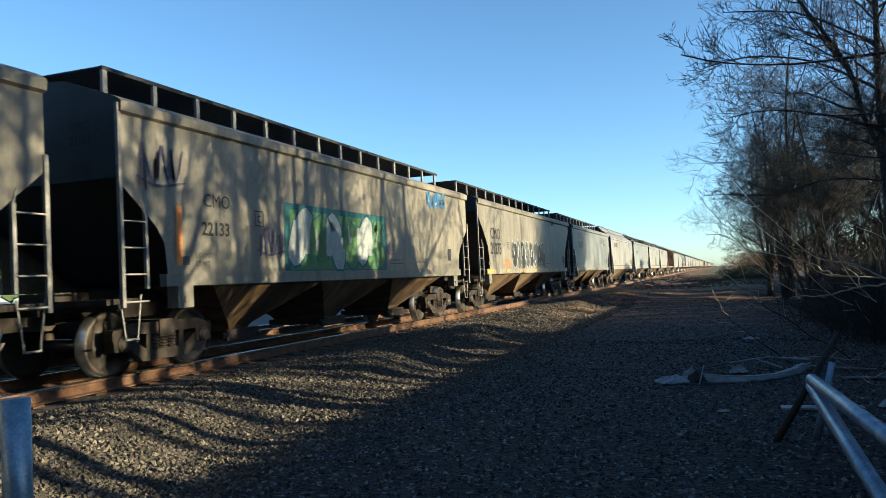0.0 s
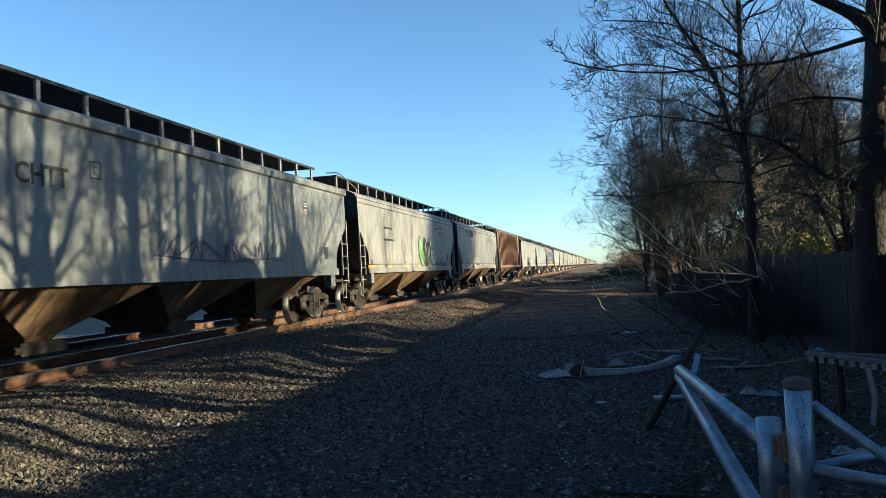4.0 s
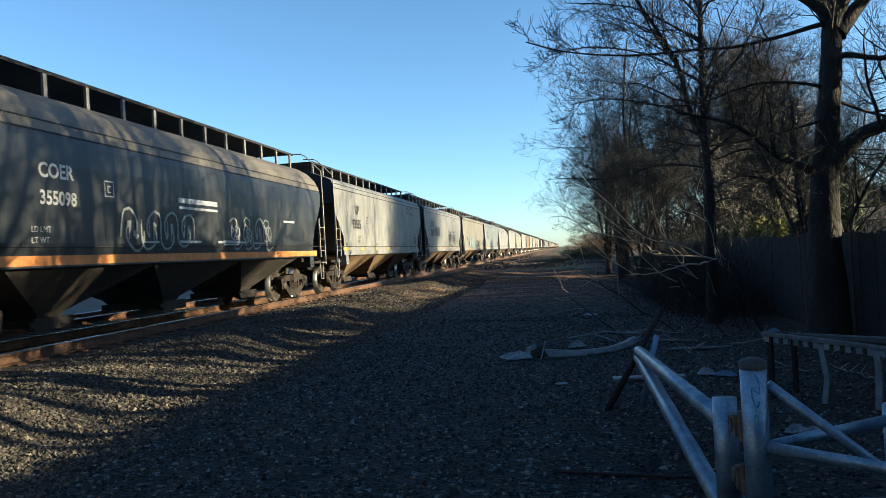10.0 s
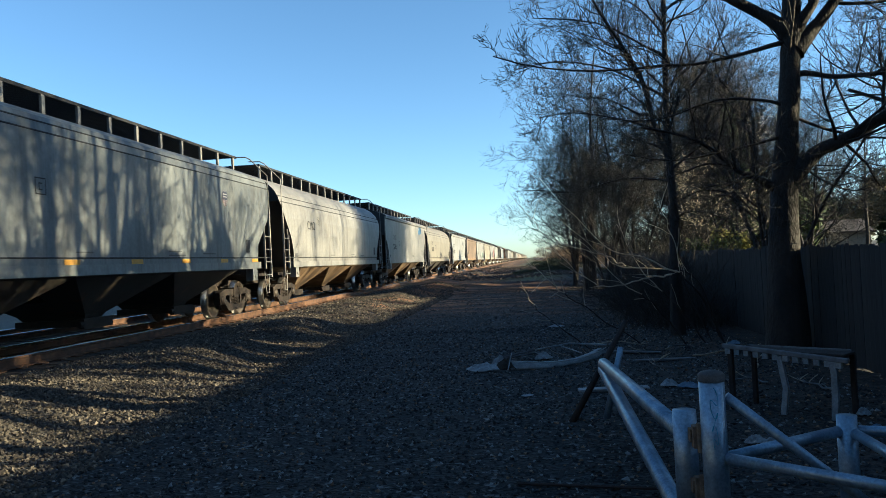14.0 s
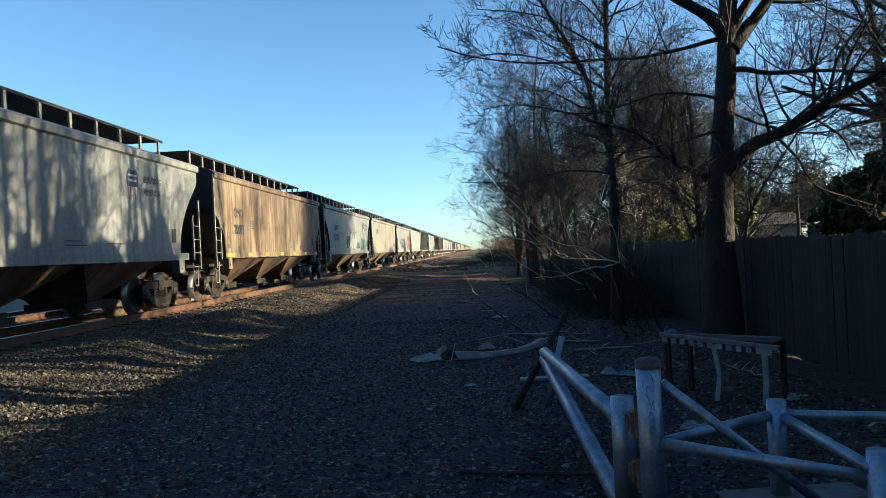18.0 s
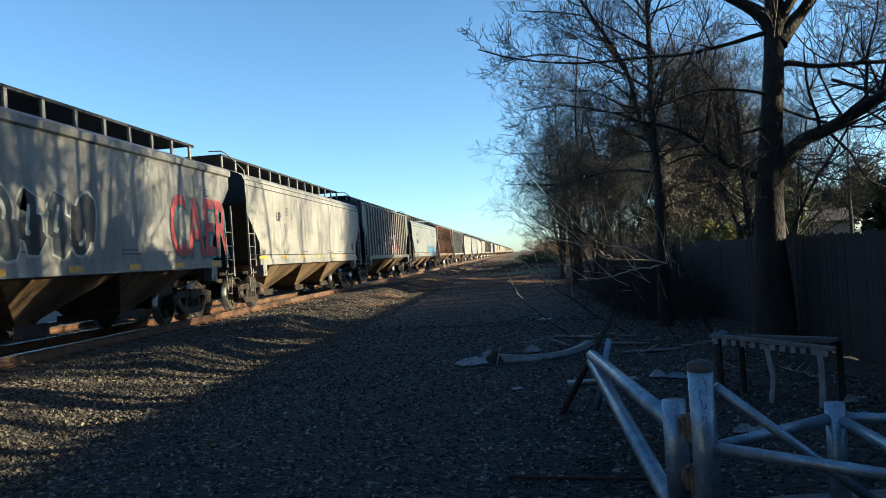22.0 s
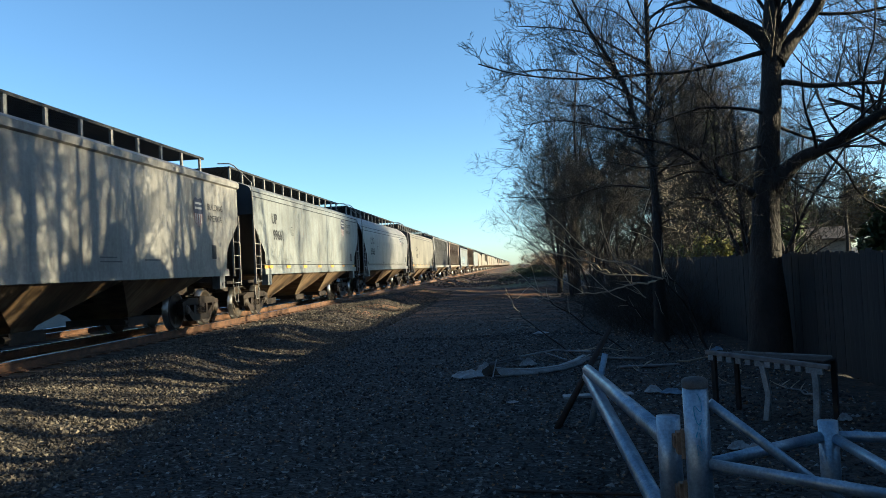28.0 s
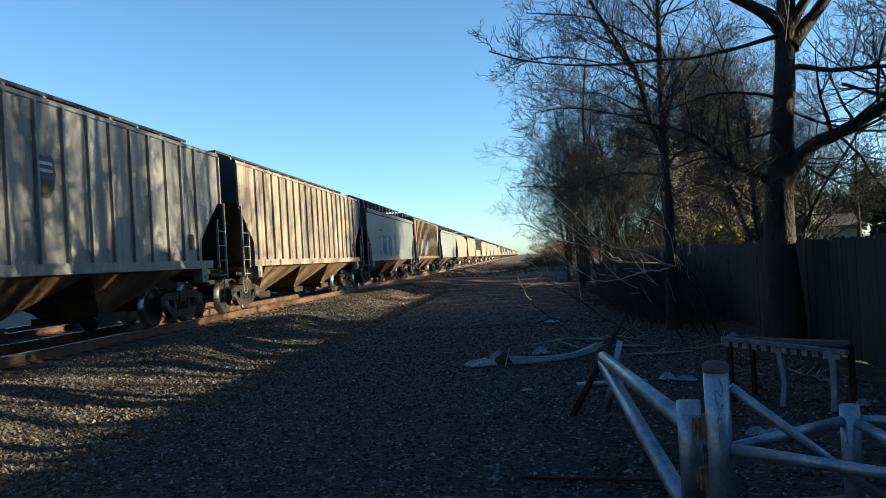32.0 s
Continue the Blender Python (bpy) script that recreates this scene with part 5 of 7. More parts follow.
# ---- house behind the fence ----
def house(x, y, rz):
    root = empty("house", x, y, 0, "low house with a shingle roof behind the fence", "house")
    root.rotation_euler = (0, 0, radians(rz))
    s = Soup()
    for x0, x1, z0, z1 in ((-6, -3.2, 0, 2.35), (-1.8, 1.6, 0, 2.35), (3.0, 6, 0, 2.35), (-3.2, -1.8, 0, 0.9), (1.6, 3.0, 0, 0.9), (-3.2, -1.8, 2.05, 2.35), (1.6, 3.0, 2.05, 2.35)):
        s.box(x0, x1, -4, -3.85, z0, z1)
    s.box(-6, 6, 3.85, 4, 0, 2.35).box(-6, -5.85, -3.85, 3.85, 0, 2.35).box(5.85, 6, -3.85, 3.85, 0, 2.35)
    s.put("wall", SIDING, root)
    s = Soup()
    s.add([(-6.5, -4.6, 2.3), (6.5, -4.6, 2.3), (6.5, 0, 3.35), (-6.5, 0, 3.35), (-6.5, 4.6, 2.3), (6.5, 4.6, 2.3), (-6.5, -4.6, 2.42), (6.5, -4.6, 2.42), (6.5, 0, 3.5), (-6.5, 0, 3.5), (-6.5, 4.6, 2.42), (6.5, 4.6, 2.42)],
          [(0, 3, 2, 1), (3, 4, 5, 2), (6, 7, 8, 9), (9, 8, 11, 10), (0, 1, 7, 6), (5, 4, 10, 11), (1, 2, 8, 7), (2, 5, 11, 8), (3, 0, 6, 9), (4, 3, 9, 10)])
    s.put("roof", ROOF, root)
    for x0 in (-3.2, 1.6):
        w = Soup()
        w.box(x0, x0 + 1.4, -3.99, -3.93, 0.9, 0.97).box(x0, x0 + 1.4, -3.99, -3.93, 1.98, 2.05).box(x0, x0 + 0.07, -3.99, -3.93, 0.97, 1.98).box(x0 + 1.33, x0 + 1.4, -3.99, -3.93, 0.97, 1.98).box(x0 + 0.67, x0 + 0.73, -3.98, -3.94, 0.97, 1.98)
        win = w.put("window", PALE, root, "white window frame")
        Soup().box(x0 + 0.07, x0 + 1.33, -3.965, -3.955, 0.97, 1.98).put("pane", GLASS_DARK, win)


house(22.7, 73.0, -12)


# ---- the train: covered hopper cars that roll towards -y ----
MESHES = {}


def shared(key, name, build, mats, parent, label="", smooth=False):
    """A part whose mesh is built once for its key."""
    if key not in MESHES:
        s = Soup()
        index = build(s)
        ob = link_mesh(name, s.v, s.f, mats, None, "", smooth, index)
        MESHES[key] = ob.data
    else:
        ob = new(name, MESHES[key])
    ob.parent = parent
    if label:
        tagged(ob, label)
    return ob


SIDE = {   # half width against height above the rail
    "slab": [(1.55, 1.28), (1.585, 1.36), (1.60, 2.2), (1.60, 3.58), (1.665, 3.61), (1.675, 3.74), (1.61, 3.79), (1.50, 3.84), (0.72, 4.12), (0.0, 4.17)],
    "round": [(1.53, 1.28), (1.58, 1.6), (1.60, 2.3), (1.595, 2.8), (1.56, 3.15), (1.49, 3.40), (1.38, 3.62), (1.18, 3.84), (0.88, 4.03), (0.5, 4.15), (0.0, 4.19)],
    "lined": [(1.55, 1.28), (1.585, 1.36), (1.60, 2.2), (1.60, 3.50), (1.575, 3.66), (1.53, 3.78), (1.42, 3.85), (0.72, 4.12), (0.0, 4.17)],
    "ribbed": [(1.50, 1.28), (1.50, 2.2), (1.50, 4.00), (1.53, 4.02), (1.53, 4.07), (1.48, 4.11), (0.72, 4.22), (0.0, 4.25)],
}
SIDE["slope"] = SIDE["slab"]
CUT = {    # how far the side stops short of the end, against height
    "slab": [(1.28, 0.92), (1.42, 0.92), (1.85, 0.86), (2.06, 0.72), (2.30, 0.44), (2.62, 0.04), (2.72, 0.0)],
    "slope": [(1.28, 1.28), (1.6, 1.30), (1.9, 1.26), (2.2, 1.12), (2.5, 0.88), (2.8, 0.58), (3.05, 0.28), (3.25, 0.06), (3.35, 0.0)],
    "round": [(1.28, 1.05), (1.75, 1.02), (2.1, 0.86), (2.5, 0.52), (2.85, 0.22), (3.2, 0.05), (3.3, 0.0)],
    "lined": [(1.28, 1.0), (1.42, 1.0), (1.9, 0.94), (2.2, 0.60), (2.62, 0.12), (2.9, 0.03), (3.0, 0.0)],
    "ribbed": [(1.28, 1.22), (1.92, 1.16), (2.4, 0.66), (2.86, 0.06), (2.95, 0.0)],
}


def side_x(kind, z):
    pts = SIDE[kind]
    for (xa, za), (xb, zb) in zip(pts, pts[1:]):
        if za <= z <= zb:
            return xa + (xb - xa) * (z - za) / (zb - za)
    return pts[0][0] if z < pts[0][1] else 0.0


def cut_y(kind, z):
    return float(np.interp(z, [p[0] for p in CUT[kind]], [p[1] for p in CUT[kind]]))


def body_mesh(s, kind, half):
    levels = sorted({z for _, z in SIDE[kind]} | {z for z, _ in CUT[kind]} | {1.5, 1.65, 2.0, 2.2, 2.4})
    top = SIDE[kind][-1][1]
    rows = []
    for z in levels:
        if z >= top:
            continue
        x, y = side_x(kind, z), half - cut_y(kind, z)
        rows.append((x, y, z))
    n = len(rows)
    verts = [(sx * x, sy * y, z) for x, y, z in rows for sx, sy in ((1, -1), (1, 1), (-1, 1), (-1, -1))]
    faces = []
    for i in range(n - 1):
        a, b = 4 * i, 4 * i + 4
        faces += [(a, a + 1, b + 1, b), (a + 2, a + 3, b + 3, b + 2)]
    o = len(verts)
    verts += [(0, -half, top), (0, half, top)]
    last = 4 * (n - 1)
    faces += [(last, last + 1, o + 1, o), (last + 3, o, o + 1, last + 2)]
    wall = [i for i, r in enumerate(rows) if r[1] >= half - 1e-6]
    faces.append([4 * i for i in wall] + [o] + [4 * i + 3 for i in reversed(wall)])
    faces.append([4 * i + 2 for i in wall] + [o + 1] + [4 * i + 1 for i in reversed(wall)])
    w = 4 * wall[0]
    k = len(verts)
    verts += [(sx * 1.42, sy * (half - 2.35), 1.26) for sx, sy in ((1, -1), (1, 1), (-1, 1), (-1, -1))]
    faces += [(w, w + 3, k + 3, k), (w + 1, k + 1, k + 2, w + 2), (k, k + 3, k + 2, k + 1)]
    s.add(verts, faces)
    # index 1: end walls, slope sheets and underside take the shade-dark paint
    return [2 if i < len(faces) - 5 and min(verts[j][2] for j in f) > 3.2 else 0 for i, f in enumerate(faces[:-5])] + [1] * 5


def wheelset_mesh(s):
    index = []
    for sgn in (1, -1):
        prof = [(-0.07, 0.12), (-0.07, 0.40), (-0.07, 0.487), (-0.045, 0.487), (-0.03, 0.462), (0.07, 0.455), (0.07, 0.39), (0.035, 0.36), (0.02, 0.22), (0.075, 0.14), (0.075, 0.09)]
        prof = [(sgn * (0.745 + px), r) for px, r in prof]
        if sgn < 0:
            prof = prof[::-1]
        before = len(s.f)
        s.lathe_x(prof, 28)
        for k in range(len(prof) - 1):
            shiny = min(prof[k][1], prof[k + 1][1]) > 0.45
            index += [1 if shiny else 0] * 28
        index += [0] * (len(s.f) - before - 28 * (len(prof) - 1))
    before = len(s.f)
    s.tube((-1.08, 0, 0), (1.08, 0, 0), 0.085, n=12)
    for sgn in (1, -1):                 # worn patches on the plate make the turning show
        s.box(sgn * 0.79, sgn * 0.805, -0.05, 0.05, 0.16, 0.33)
    return index + [0] * (len(s.f) - before)


def frame_mesh(s):
    s.prism([(-1.1, 0.63), (-0.75, 0.73), (0.75, 0.73), (1.1, 0.63), (1.1, 0.50), (0.66, 0.57), (-0.66, 0.57), (-1.1, 0.50)], -0.08, 0.08)
    s.prism([(-1.0, 0.55), (-0.78, 0.55), (-0.38, 0.32), (0.38, 0.32), (0.78, 0.55), (1.0, 0.55), (0.5, 0.17), (-0.5, 0.17)][::-1], -0.07, 0.07)
    for y in (-0.36, 0.36):
        s.prism([(y - 0.07, 0.28), (y + 0.07, 0.28), (y + 0.05, 0.6), (y - 0.05, 0.6)], -0.07, 0.07)
    for y in (-0.89, 0.89):
        s.prism([(y - 0.19, 0.35), (y - 0.11, 0.35), (y - 0.11, 0.56), (y + 0.11, 0.56), (y + 0.11, 0.35), (y + 0.19, 0.35), (y + 0.2, 0.66), (y - 0.2, 0.66)], -0.085, 0.085)


def spring_mesh(s):
    prof = []
    for i in range(6):
        prof += [(0.315 + i * 0.043, 0.055), (0.325 + i * 0.043, 0.085), (0.342 + i * 0.043, 0.085), (0.352 + i * 0.043, 0.055)]
    n = 10
    vs = [(r * math.cos(6.2832 * i / n), r * math.sin(6.2832 * i / n), z) for z, r in prof for i in range(n)]
    s.add(vs, [(k * n + i, k * n + (i + 1) % n, (k + 1) * n + (i + 1) % n, (k + 1) * n + i) for k in range(len(prof) - 1) for i in range(n)])


def ladder_mesh(s, tall):
    """At a corner, its outer stile on y = 0 and the car's middle towards +y."""
    s.box(-0.02, 0.03, -0.03, 0.03, 0.98, tall)
    s.box(-0.02, 0.03, 0.44, 0.49, 1.22, 2.24)
    s.tube((0, 0.465, 2.22), (0, 0.40, 2.42), 0.02, n=5)
    for z in (1.05, 1.42, 1.78, 2.14):
        s.tube((0.02, 0, z), (0.02, 0.47, z), 0.014, n=5)


def end_ladder_mesh(s):
    for x in (-0.22, 0.22):
        s.box(x - 0.025, x + 0.025, -0.05, 0.0, 1.15, 3.7)
    for i in range(7):
        s.tube((-0.22, -0.03, 1.35 + 0.36 * i), (0.22, -0.03, 1.35 + 0.36 * i), 0.014, n=5)


def rail_mesh(s, zb, top):
    """A bent pipe from the walkway's end down to the corner ladder."""
    pts = [(0.62, 0, zb - 0.02), (0.98, 0, zb - 0.04), (1.12, 0, zb - 0.12), (1.60, 0, top), (1.62, 0, 2.6)]
    for a, b in zip(pts, pts[1:]):
        s.tube(a, b, 0.018, n=6)


def step_mesh(s):
    for y in (0.02, 0.42):
        s.tube((0, y, 1.15), (0, y + (0.09 if y < 0.2 else -0.09), 0.55), 0.013, n=5)
    s.box(-0.02, 0.02, 0.10, 0.34, 0.535, 0.56)


def bay_mesh(s, length, foot):
    a, b = length / 2, foot
    top, mid, low = 1.28, 0.52, 0.40
    vs = [(sx * 1.46, sy * a, top) for sx, sy in ((1, -1), (1, 1), (-1, 1), (-1, -1))]
    vs += [(sx * 1.44, sy * a * 0.985, top - 0.07) for sx, sy in ((1, -1), (1, 1), (-1, 1), (-1, -1))]
    vs += [(sx * 0.70, sy * (b + 0.10), mid) for sx, sy in ((1, -1), (1, 1), (-1, 1), (-1, -1))]
    vs += [(sx * 0.62, sy * b, low) for sx, sy in ((1, -1), (1, 1), (-1, 1), (-1, -1))]
    fs = []
    for k in range(3):
        for i in range(4):
            fs.append((4 * k + i, 4 * k + 4 + i, 4 * k + 4 + (i + 1) % 4, 4 * k + (i + 1) % 4))
    s.add(vs, fs + [(15, 14, 13, 12), (0, 1, 2, 3)])


def outlet_mesh(s):
    s.box(-0.70, 0.70, -0.40, 0.40, 0.29, 0.42)
    s.box(0.66, 0.76, -0.50, 0.50, 0.25, 0.44)
    s.tube((0.72, -0.62, 0.34), (0.72, -0.48, 0.34), 0.06, n=8)


def board_mesh(s, half, zb, near):
    """Open steel grating on the roof: bearing bars along the car, cross bars between them."""
    if not near:
        s.box(-0.64, 0.64, -half + 0.75, half + 0.1, zb - 0.03, zb)
        return
    for i in range(29):
        x = -0.62 + 1.24 * i / 28
        s.box(x - 0.006, x + 0.006, -half + 0.75, half + 0.1, zb - 0.032, zb)
    n = int((2 * half - 0.65) / 0.13)
    for i in range(n + 1):
        y = -half + 0.76 + (2 * half - 0.67) * i / n
        s.box(-0.64, 0.64, y - 0.012, y + 0.012, zb - 0.03, zb - 0.004)


def coupler_mesh(s):
    s.box(-0.16, 0.16, 0.0, 0.32, 0.70, 1.02)
    s.box(-0.09, 0.09, -0.35, 0.0, 0.78, 0.94)
    s.prism([(-0.62, 0.72), (-0.35, 0.72), (-0.32, 1.0), (-0.6, 1.0)], -0.15, 0.15)


def letters(name, text, size, kind, y, z, mat, parent, label, stretch=1.0, bold=0.0, lift=0.012):
    key = ("text", text, size, kind, round(z, 2))
    if key not in MESHES:
        cu = bpy.data.curves.new(name, "FONT")
        cu.body, cu.size, cu.resolution_u, cu.offset = text, size, 3, bold
        tmp = new(name, cu)
        bpy.context.view_layer.update()
        me = bpy.data.meshes.new_from_object(tmp.evaluated_get(bpy.context.evaluated_depsgraph_get()))
        bpy.data.objects.remove(tmp)
        for v in me.vertices:
            tx, ty = v.co.x * stretch, v.co.y
            v.co = (tx, 0, z + ty) if kind == "end" else (side_x(kind, z + ty) + lift, tx, z + ty)
        me.materials.clear()
        MESHES[key] = me
    me = MESHES[key].copy()
    me.materials.append(mat)
    ob = new(name, me)
    ob.parent = parent
    ob.location = (0, y, 0)
    return tagged(ob, label)


def patch(name, kind, y0, y1, z0, z1, mat, parent, label="", lift=0.012, thick=0.0):
    """A painted or glued rectangle on the near side, which follows its curve."""
    s = Soup()
    n = max(1, int((z1 - z0) / 0.25))
    zs = [z0 + (z1 - z0) * i / n for i in range(n + 1)]
    vs = [(side_x(kind, z) + lift, y, z) for z in zs for y in (y0, y1)]
    s.add(vs, [(2 * i, 2 * i + 1, 2 * i + 3, 2 * i + 2) for i in range(n)])
    return s.put(name, mat, parent, label)


def emblem(kind, y, z, h, parent, flat=False):
    """A heraldic shield: dark upper band, upright stripes below."""
    w = h * 0.8
    s, index = Soup(), []
    lift = 0.012 if kind != "ribbed" else 0.008

    def quad(pts, mat, up=0.0):
        s.add([(side_x(kind, z + b) + lift + up, y + a, z + b) for a, b in pts], [tuple(range(len(pts)))])
        index.append(mat)

    quad([(-0.5 * w, 0.55 * h), (-0.44 * w, 0.45 * h), (0.44 * w, 0.45 * h), (0.5 * w, 0.55 * h), (0.46 * w, 0.86 * h), (0.3 * w, h), (0.0, 0.93 * h), (-0.3 * w, h), (-0.46 * w, 0.86 * h)], 0)
    for i in range(9):
        a0, a1 = -0.42 * w + i * 0.84 * w / 9, -0.42 * w + (i + 1) * 0.84 * w / 9
        low = lambda a: h * (0.02 + 0.30 * abs(a / (0.42 * w)) ** 2.2)
        quad([(a0, low(a0)), (a1, low(a1)), (a1, 0.45 * h), (a0, 0.45 * h)], 3 if flat else 1 + (i % 2))
    for b in (0.60, 0.76):
        quad([(-0.34 * w, b * h), (0.34 * w, b * h), (0.34 * w, (b + 0.07) * h), (-0.34 * w, (b + 0.07) * h)], 2, 0.004)
    return link_mesh("emblem", s.v, s.f, [NAVY, RED, PALE, LETTER], parent, "faded shield emblem in navy, red and white", False, index)


def ribbon(s, pts, width, kind, lift):
    """A flat brush stroke along points (y, z)."""
    n = len(pts)
    vs = []
    for i, (y, z) in enumerate(pts):
        a, b = pts[max(i - 1, 0)], pts[min(i + 1, n - 1)]
        d = math.hypot(b[0] - a[0], b[1] - a[1]) or 1
        ny, nz = -(b[1] - a[1]) / d, (b[0] - a[0]) / d
        w = width * min(1.0, 0.5 + 2.2 * min(i + 0.5, n - i - 0.5) / n)
        for k in (-1, 1):
            yy, zz = y + k * ny * w / 2, z + k * nz * w / 2
            vs.append((side_x(kind, zz) + lift, yy, zz))
    s.add(vs, [(2 * i, 2 * i + 2, 2 * i + 3, 2 * i + 1) for i in range(n - 1)])


def curve_through(p, steps):
    """Points (y, z) along a smooth line through p."""
    pts = []
    for j in range(len(p) - 1):
        q0, q1, q2, q3 = p[max(j - 1, 0)], p[j], p[j + 1], p[min(j + 2, len(p) - 1)]
        for k in range(steps):
            t = k / steps
            pts.append(tuple(0.5 * (2 * q1[c] + (q2[c] - q0[c]) * t + (2 * q0[c] - 5 * q1[c] + 4 * q2[c] - q3[c]) * t * t + (3 * q1[c] - q0[c] - 3 * q2[c] + q3[c]) * t ** 3) for c in (0, 1)))
    return pts + [p[-1]]


GLYPHS = [   # bent strokes in a unit box: shapes that spell nothing
    [(0.1, 0.0), (0.3, 0.9), (0.45, 0.3), (0.65, 1.0), (0.8, 0.1), (0.95, 0.7)],
    [(0.0, 0.8), (0.35, 1.0), (0.25, 0.4), (0.6, 0.6), (0.5, 0.0), (1.0, 0.2)],
    [(0.1, 0.3), (0.4, 1.0), (0.5, 0.5), (0.9, 0.9), (0.7, 0.0), (0.3, 0.1)],
    [(0.2, 1.0), (0.15, 0.1), (0.55, 0.25), (0.5, 0.8), (0.95, 1.0), (0.9, 0.1)],
    [(0.05, 0.1), (0.2, 1.0), (0.6, 0.75), (0.35, 0.35), (0.85, 0.0), (0.95, 0.6)],
]


def graffiti(kind, y, z, w, h, seed, fill, line, parent, label, count=5, hollow=False, rough=False):
    """A row of fat bent shapes with outlines, hollow outlines, or a quick scrawl; no letters."""
    rng = random.Random(seed)
    lift = 0.016 if kind != "ribbed" else 0.005
    if rough:
        s, p = Soup(), []
        for i in range(count * 4):
            p.append((y + w * (i / (count * 4) + rng.uniform(-0.09, 0.07)), z + h * (0.5 + (0.42 if i % 2 else -0.42) * rng.uniform(0.3, 1.1))))
        ribbon(s, curve_through(p, 6), 0.045, kind, lift + 0.004)
        ribbon(s, curve_through([(y - 0.05 * w, z + 0.3 * h), (y + 0.4 * w, z + 0.16 * h), (y + 1.04 * w, z + 0.28 * h)], 6), 0.04, kind, lift + 0.005)
        return s.put("graffiti_scrawl", SPRAY[line], parent, label)
    thick = min(0.40, 0.62 * w / count, 0.36 * h)
    rims, shines = Soup(), Soup()
    for i in range(count):
        g = rng.choice(GLYPHS)
        lean = rng.uniform(-0.12, 0.12)
        wide = w / count * 1.02
        p = curve_through([(y + w * i / count + wide * (0.1 + 0.8 * a + lean * b) + rng.gauss(0, 0.02), z + thick * 0.6 + (h - 1.2 * thick) * b + rng.gauss(0, 0.03)) for a, b in g], 5)
        n = len(p)
        if hollow:
            for k in (-0.5, 0.5):
                edge = []
                for j in range(n):
                    q0, q1 = p[max(j - 1, 0)], p[min(j + 1, n - 1)]
                    d = math.hypot(q1[0] - q0[0], q1[1] - q0[1]) or 1
                    edge.append((p[j][0] - k * thick * (q1[1] - q0[1]) / d, p[j][1] + k * thick * (q1[0] - q0[0]) / d))
                ribbon(rims, edge, 0.05, kind, lift)
        else:
            ribbon(rims, p, thick + 0.11, kind, lift + 0.0005 * i)
            core = Soup()
            ribbon(core, p, thick, kind, lift + 0.005 + 0.0005 * i)
            core.put("graffiti", SPRAY[fill[i % len(fill)]], parent, label)
            ribbon(shines, p[n // 4:n // 2], thick * 0.22, kind, lift + 0.011)
    if not hollow:
        tagged(shines.put("graffiti_highlight", SPRAY["white"], parent, label), kind="stuff")
    return rims.put("graffiti_outline", SPRAY[line], parent, label)


def truck(parent, y, near):
    """A two-axle truck: bolster, side frames, springs, bearing caps, wheelsets. Returns its wheelsets."""
    t = shared("bolster", "truck", lambda s: s.box(-1.1, 1.1, -0.16, 0.16, 0.50, 0.76) and None, STEEL_DARK, parent, "rusty two-axle truck")
    t.location = (0, y, 0)
    sets = []
    for sgn in (-1, 1):
        f = shared("side_frame", "side_frame", frame_mesh, STEEL_DARK, t)
        f.location = (sgn * 1.0, 0, 0)
        if near and sgn > 0:
            for sy in (-0.2, 0.0, 0.2):
                sp = shared("spring", "coil_spring", spring_mesh, STEEL_DARK, t)
                sp.location = (sgn * 1.0, sy, 0)
    for yy in (-0.89, 0.89):
        w = shared("wheelset", "wheelset", wheelset_mesh, [WHEEL_STEEL, TREAD_STEEL], t, "wheelset with polished treads", True)
        w.location = (0, yy, 0.457)
        sets.append(w)
        if near:
            for sgn in (-1, 1):
                c = shared("bearing_cap", "bearing_cap", lambda s: s.lathe_x([(-0.1, 0.12), (0.06, 0.12), (0.1, 0.08), (0.11, 0.03)], 14) and None, WHEEL_STEEL, t)
                c.location = (sgn * 1.04, yy, 0.457)
                if sgn < 0:
                    c.rotation_euler = (0, 0, math.pi)
    return sets


WHEELS = {}


def coaming_mesh(s, half, zb, sgn):
    s.add([(sgn * x, y, z) for y in (-half + 0.1, half - 0.1) for x, z in ((1.40, 3.86), (1.05, 4.12), (0.70, zb - 0.05), (0.62, zb - 0.05), (1.0, 4.06), (1.34, 3.84))],
          [(i, (i + 1) % 6, (i + 1) % 6 + 6, i + 6) for i in range(6)] + [(5, 4, 3, 2, 1, 0), (6, 7, 8, 9, 10, 11)])


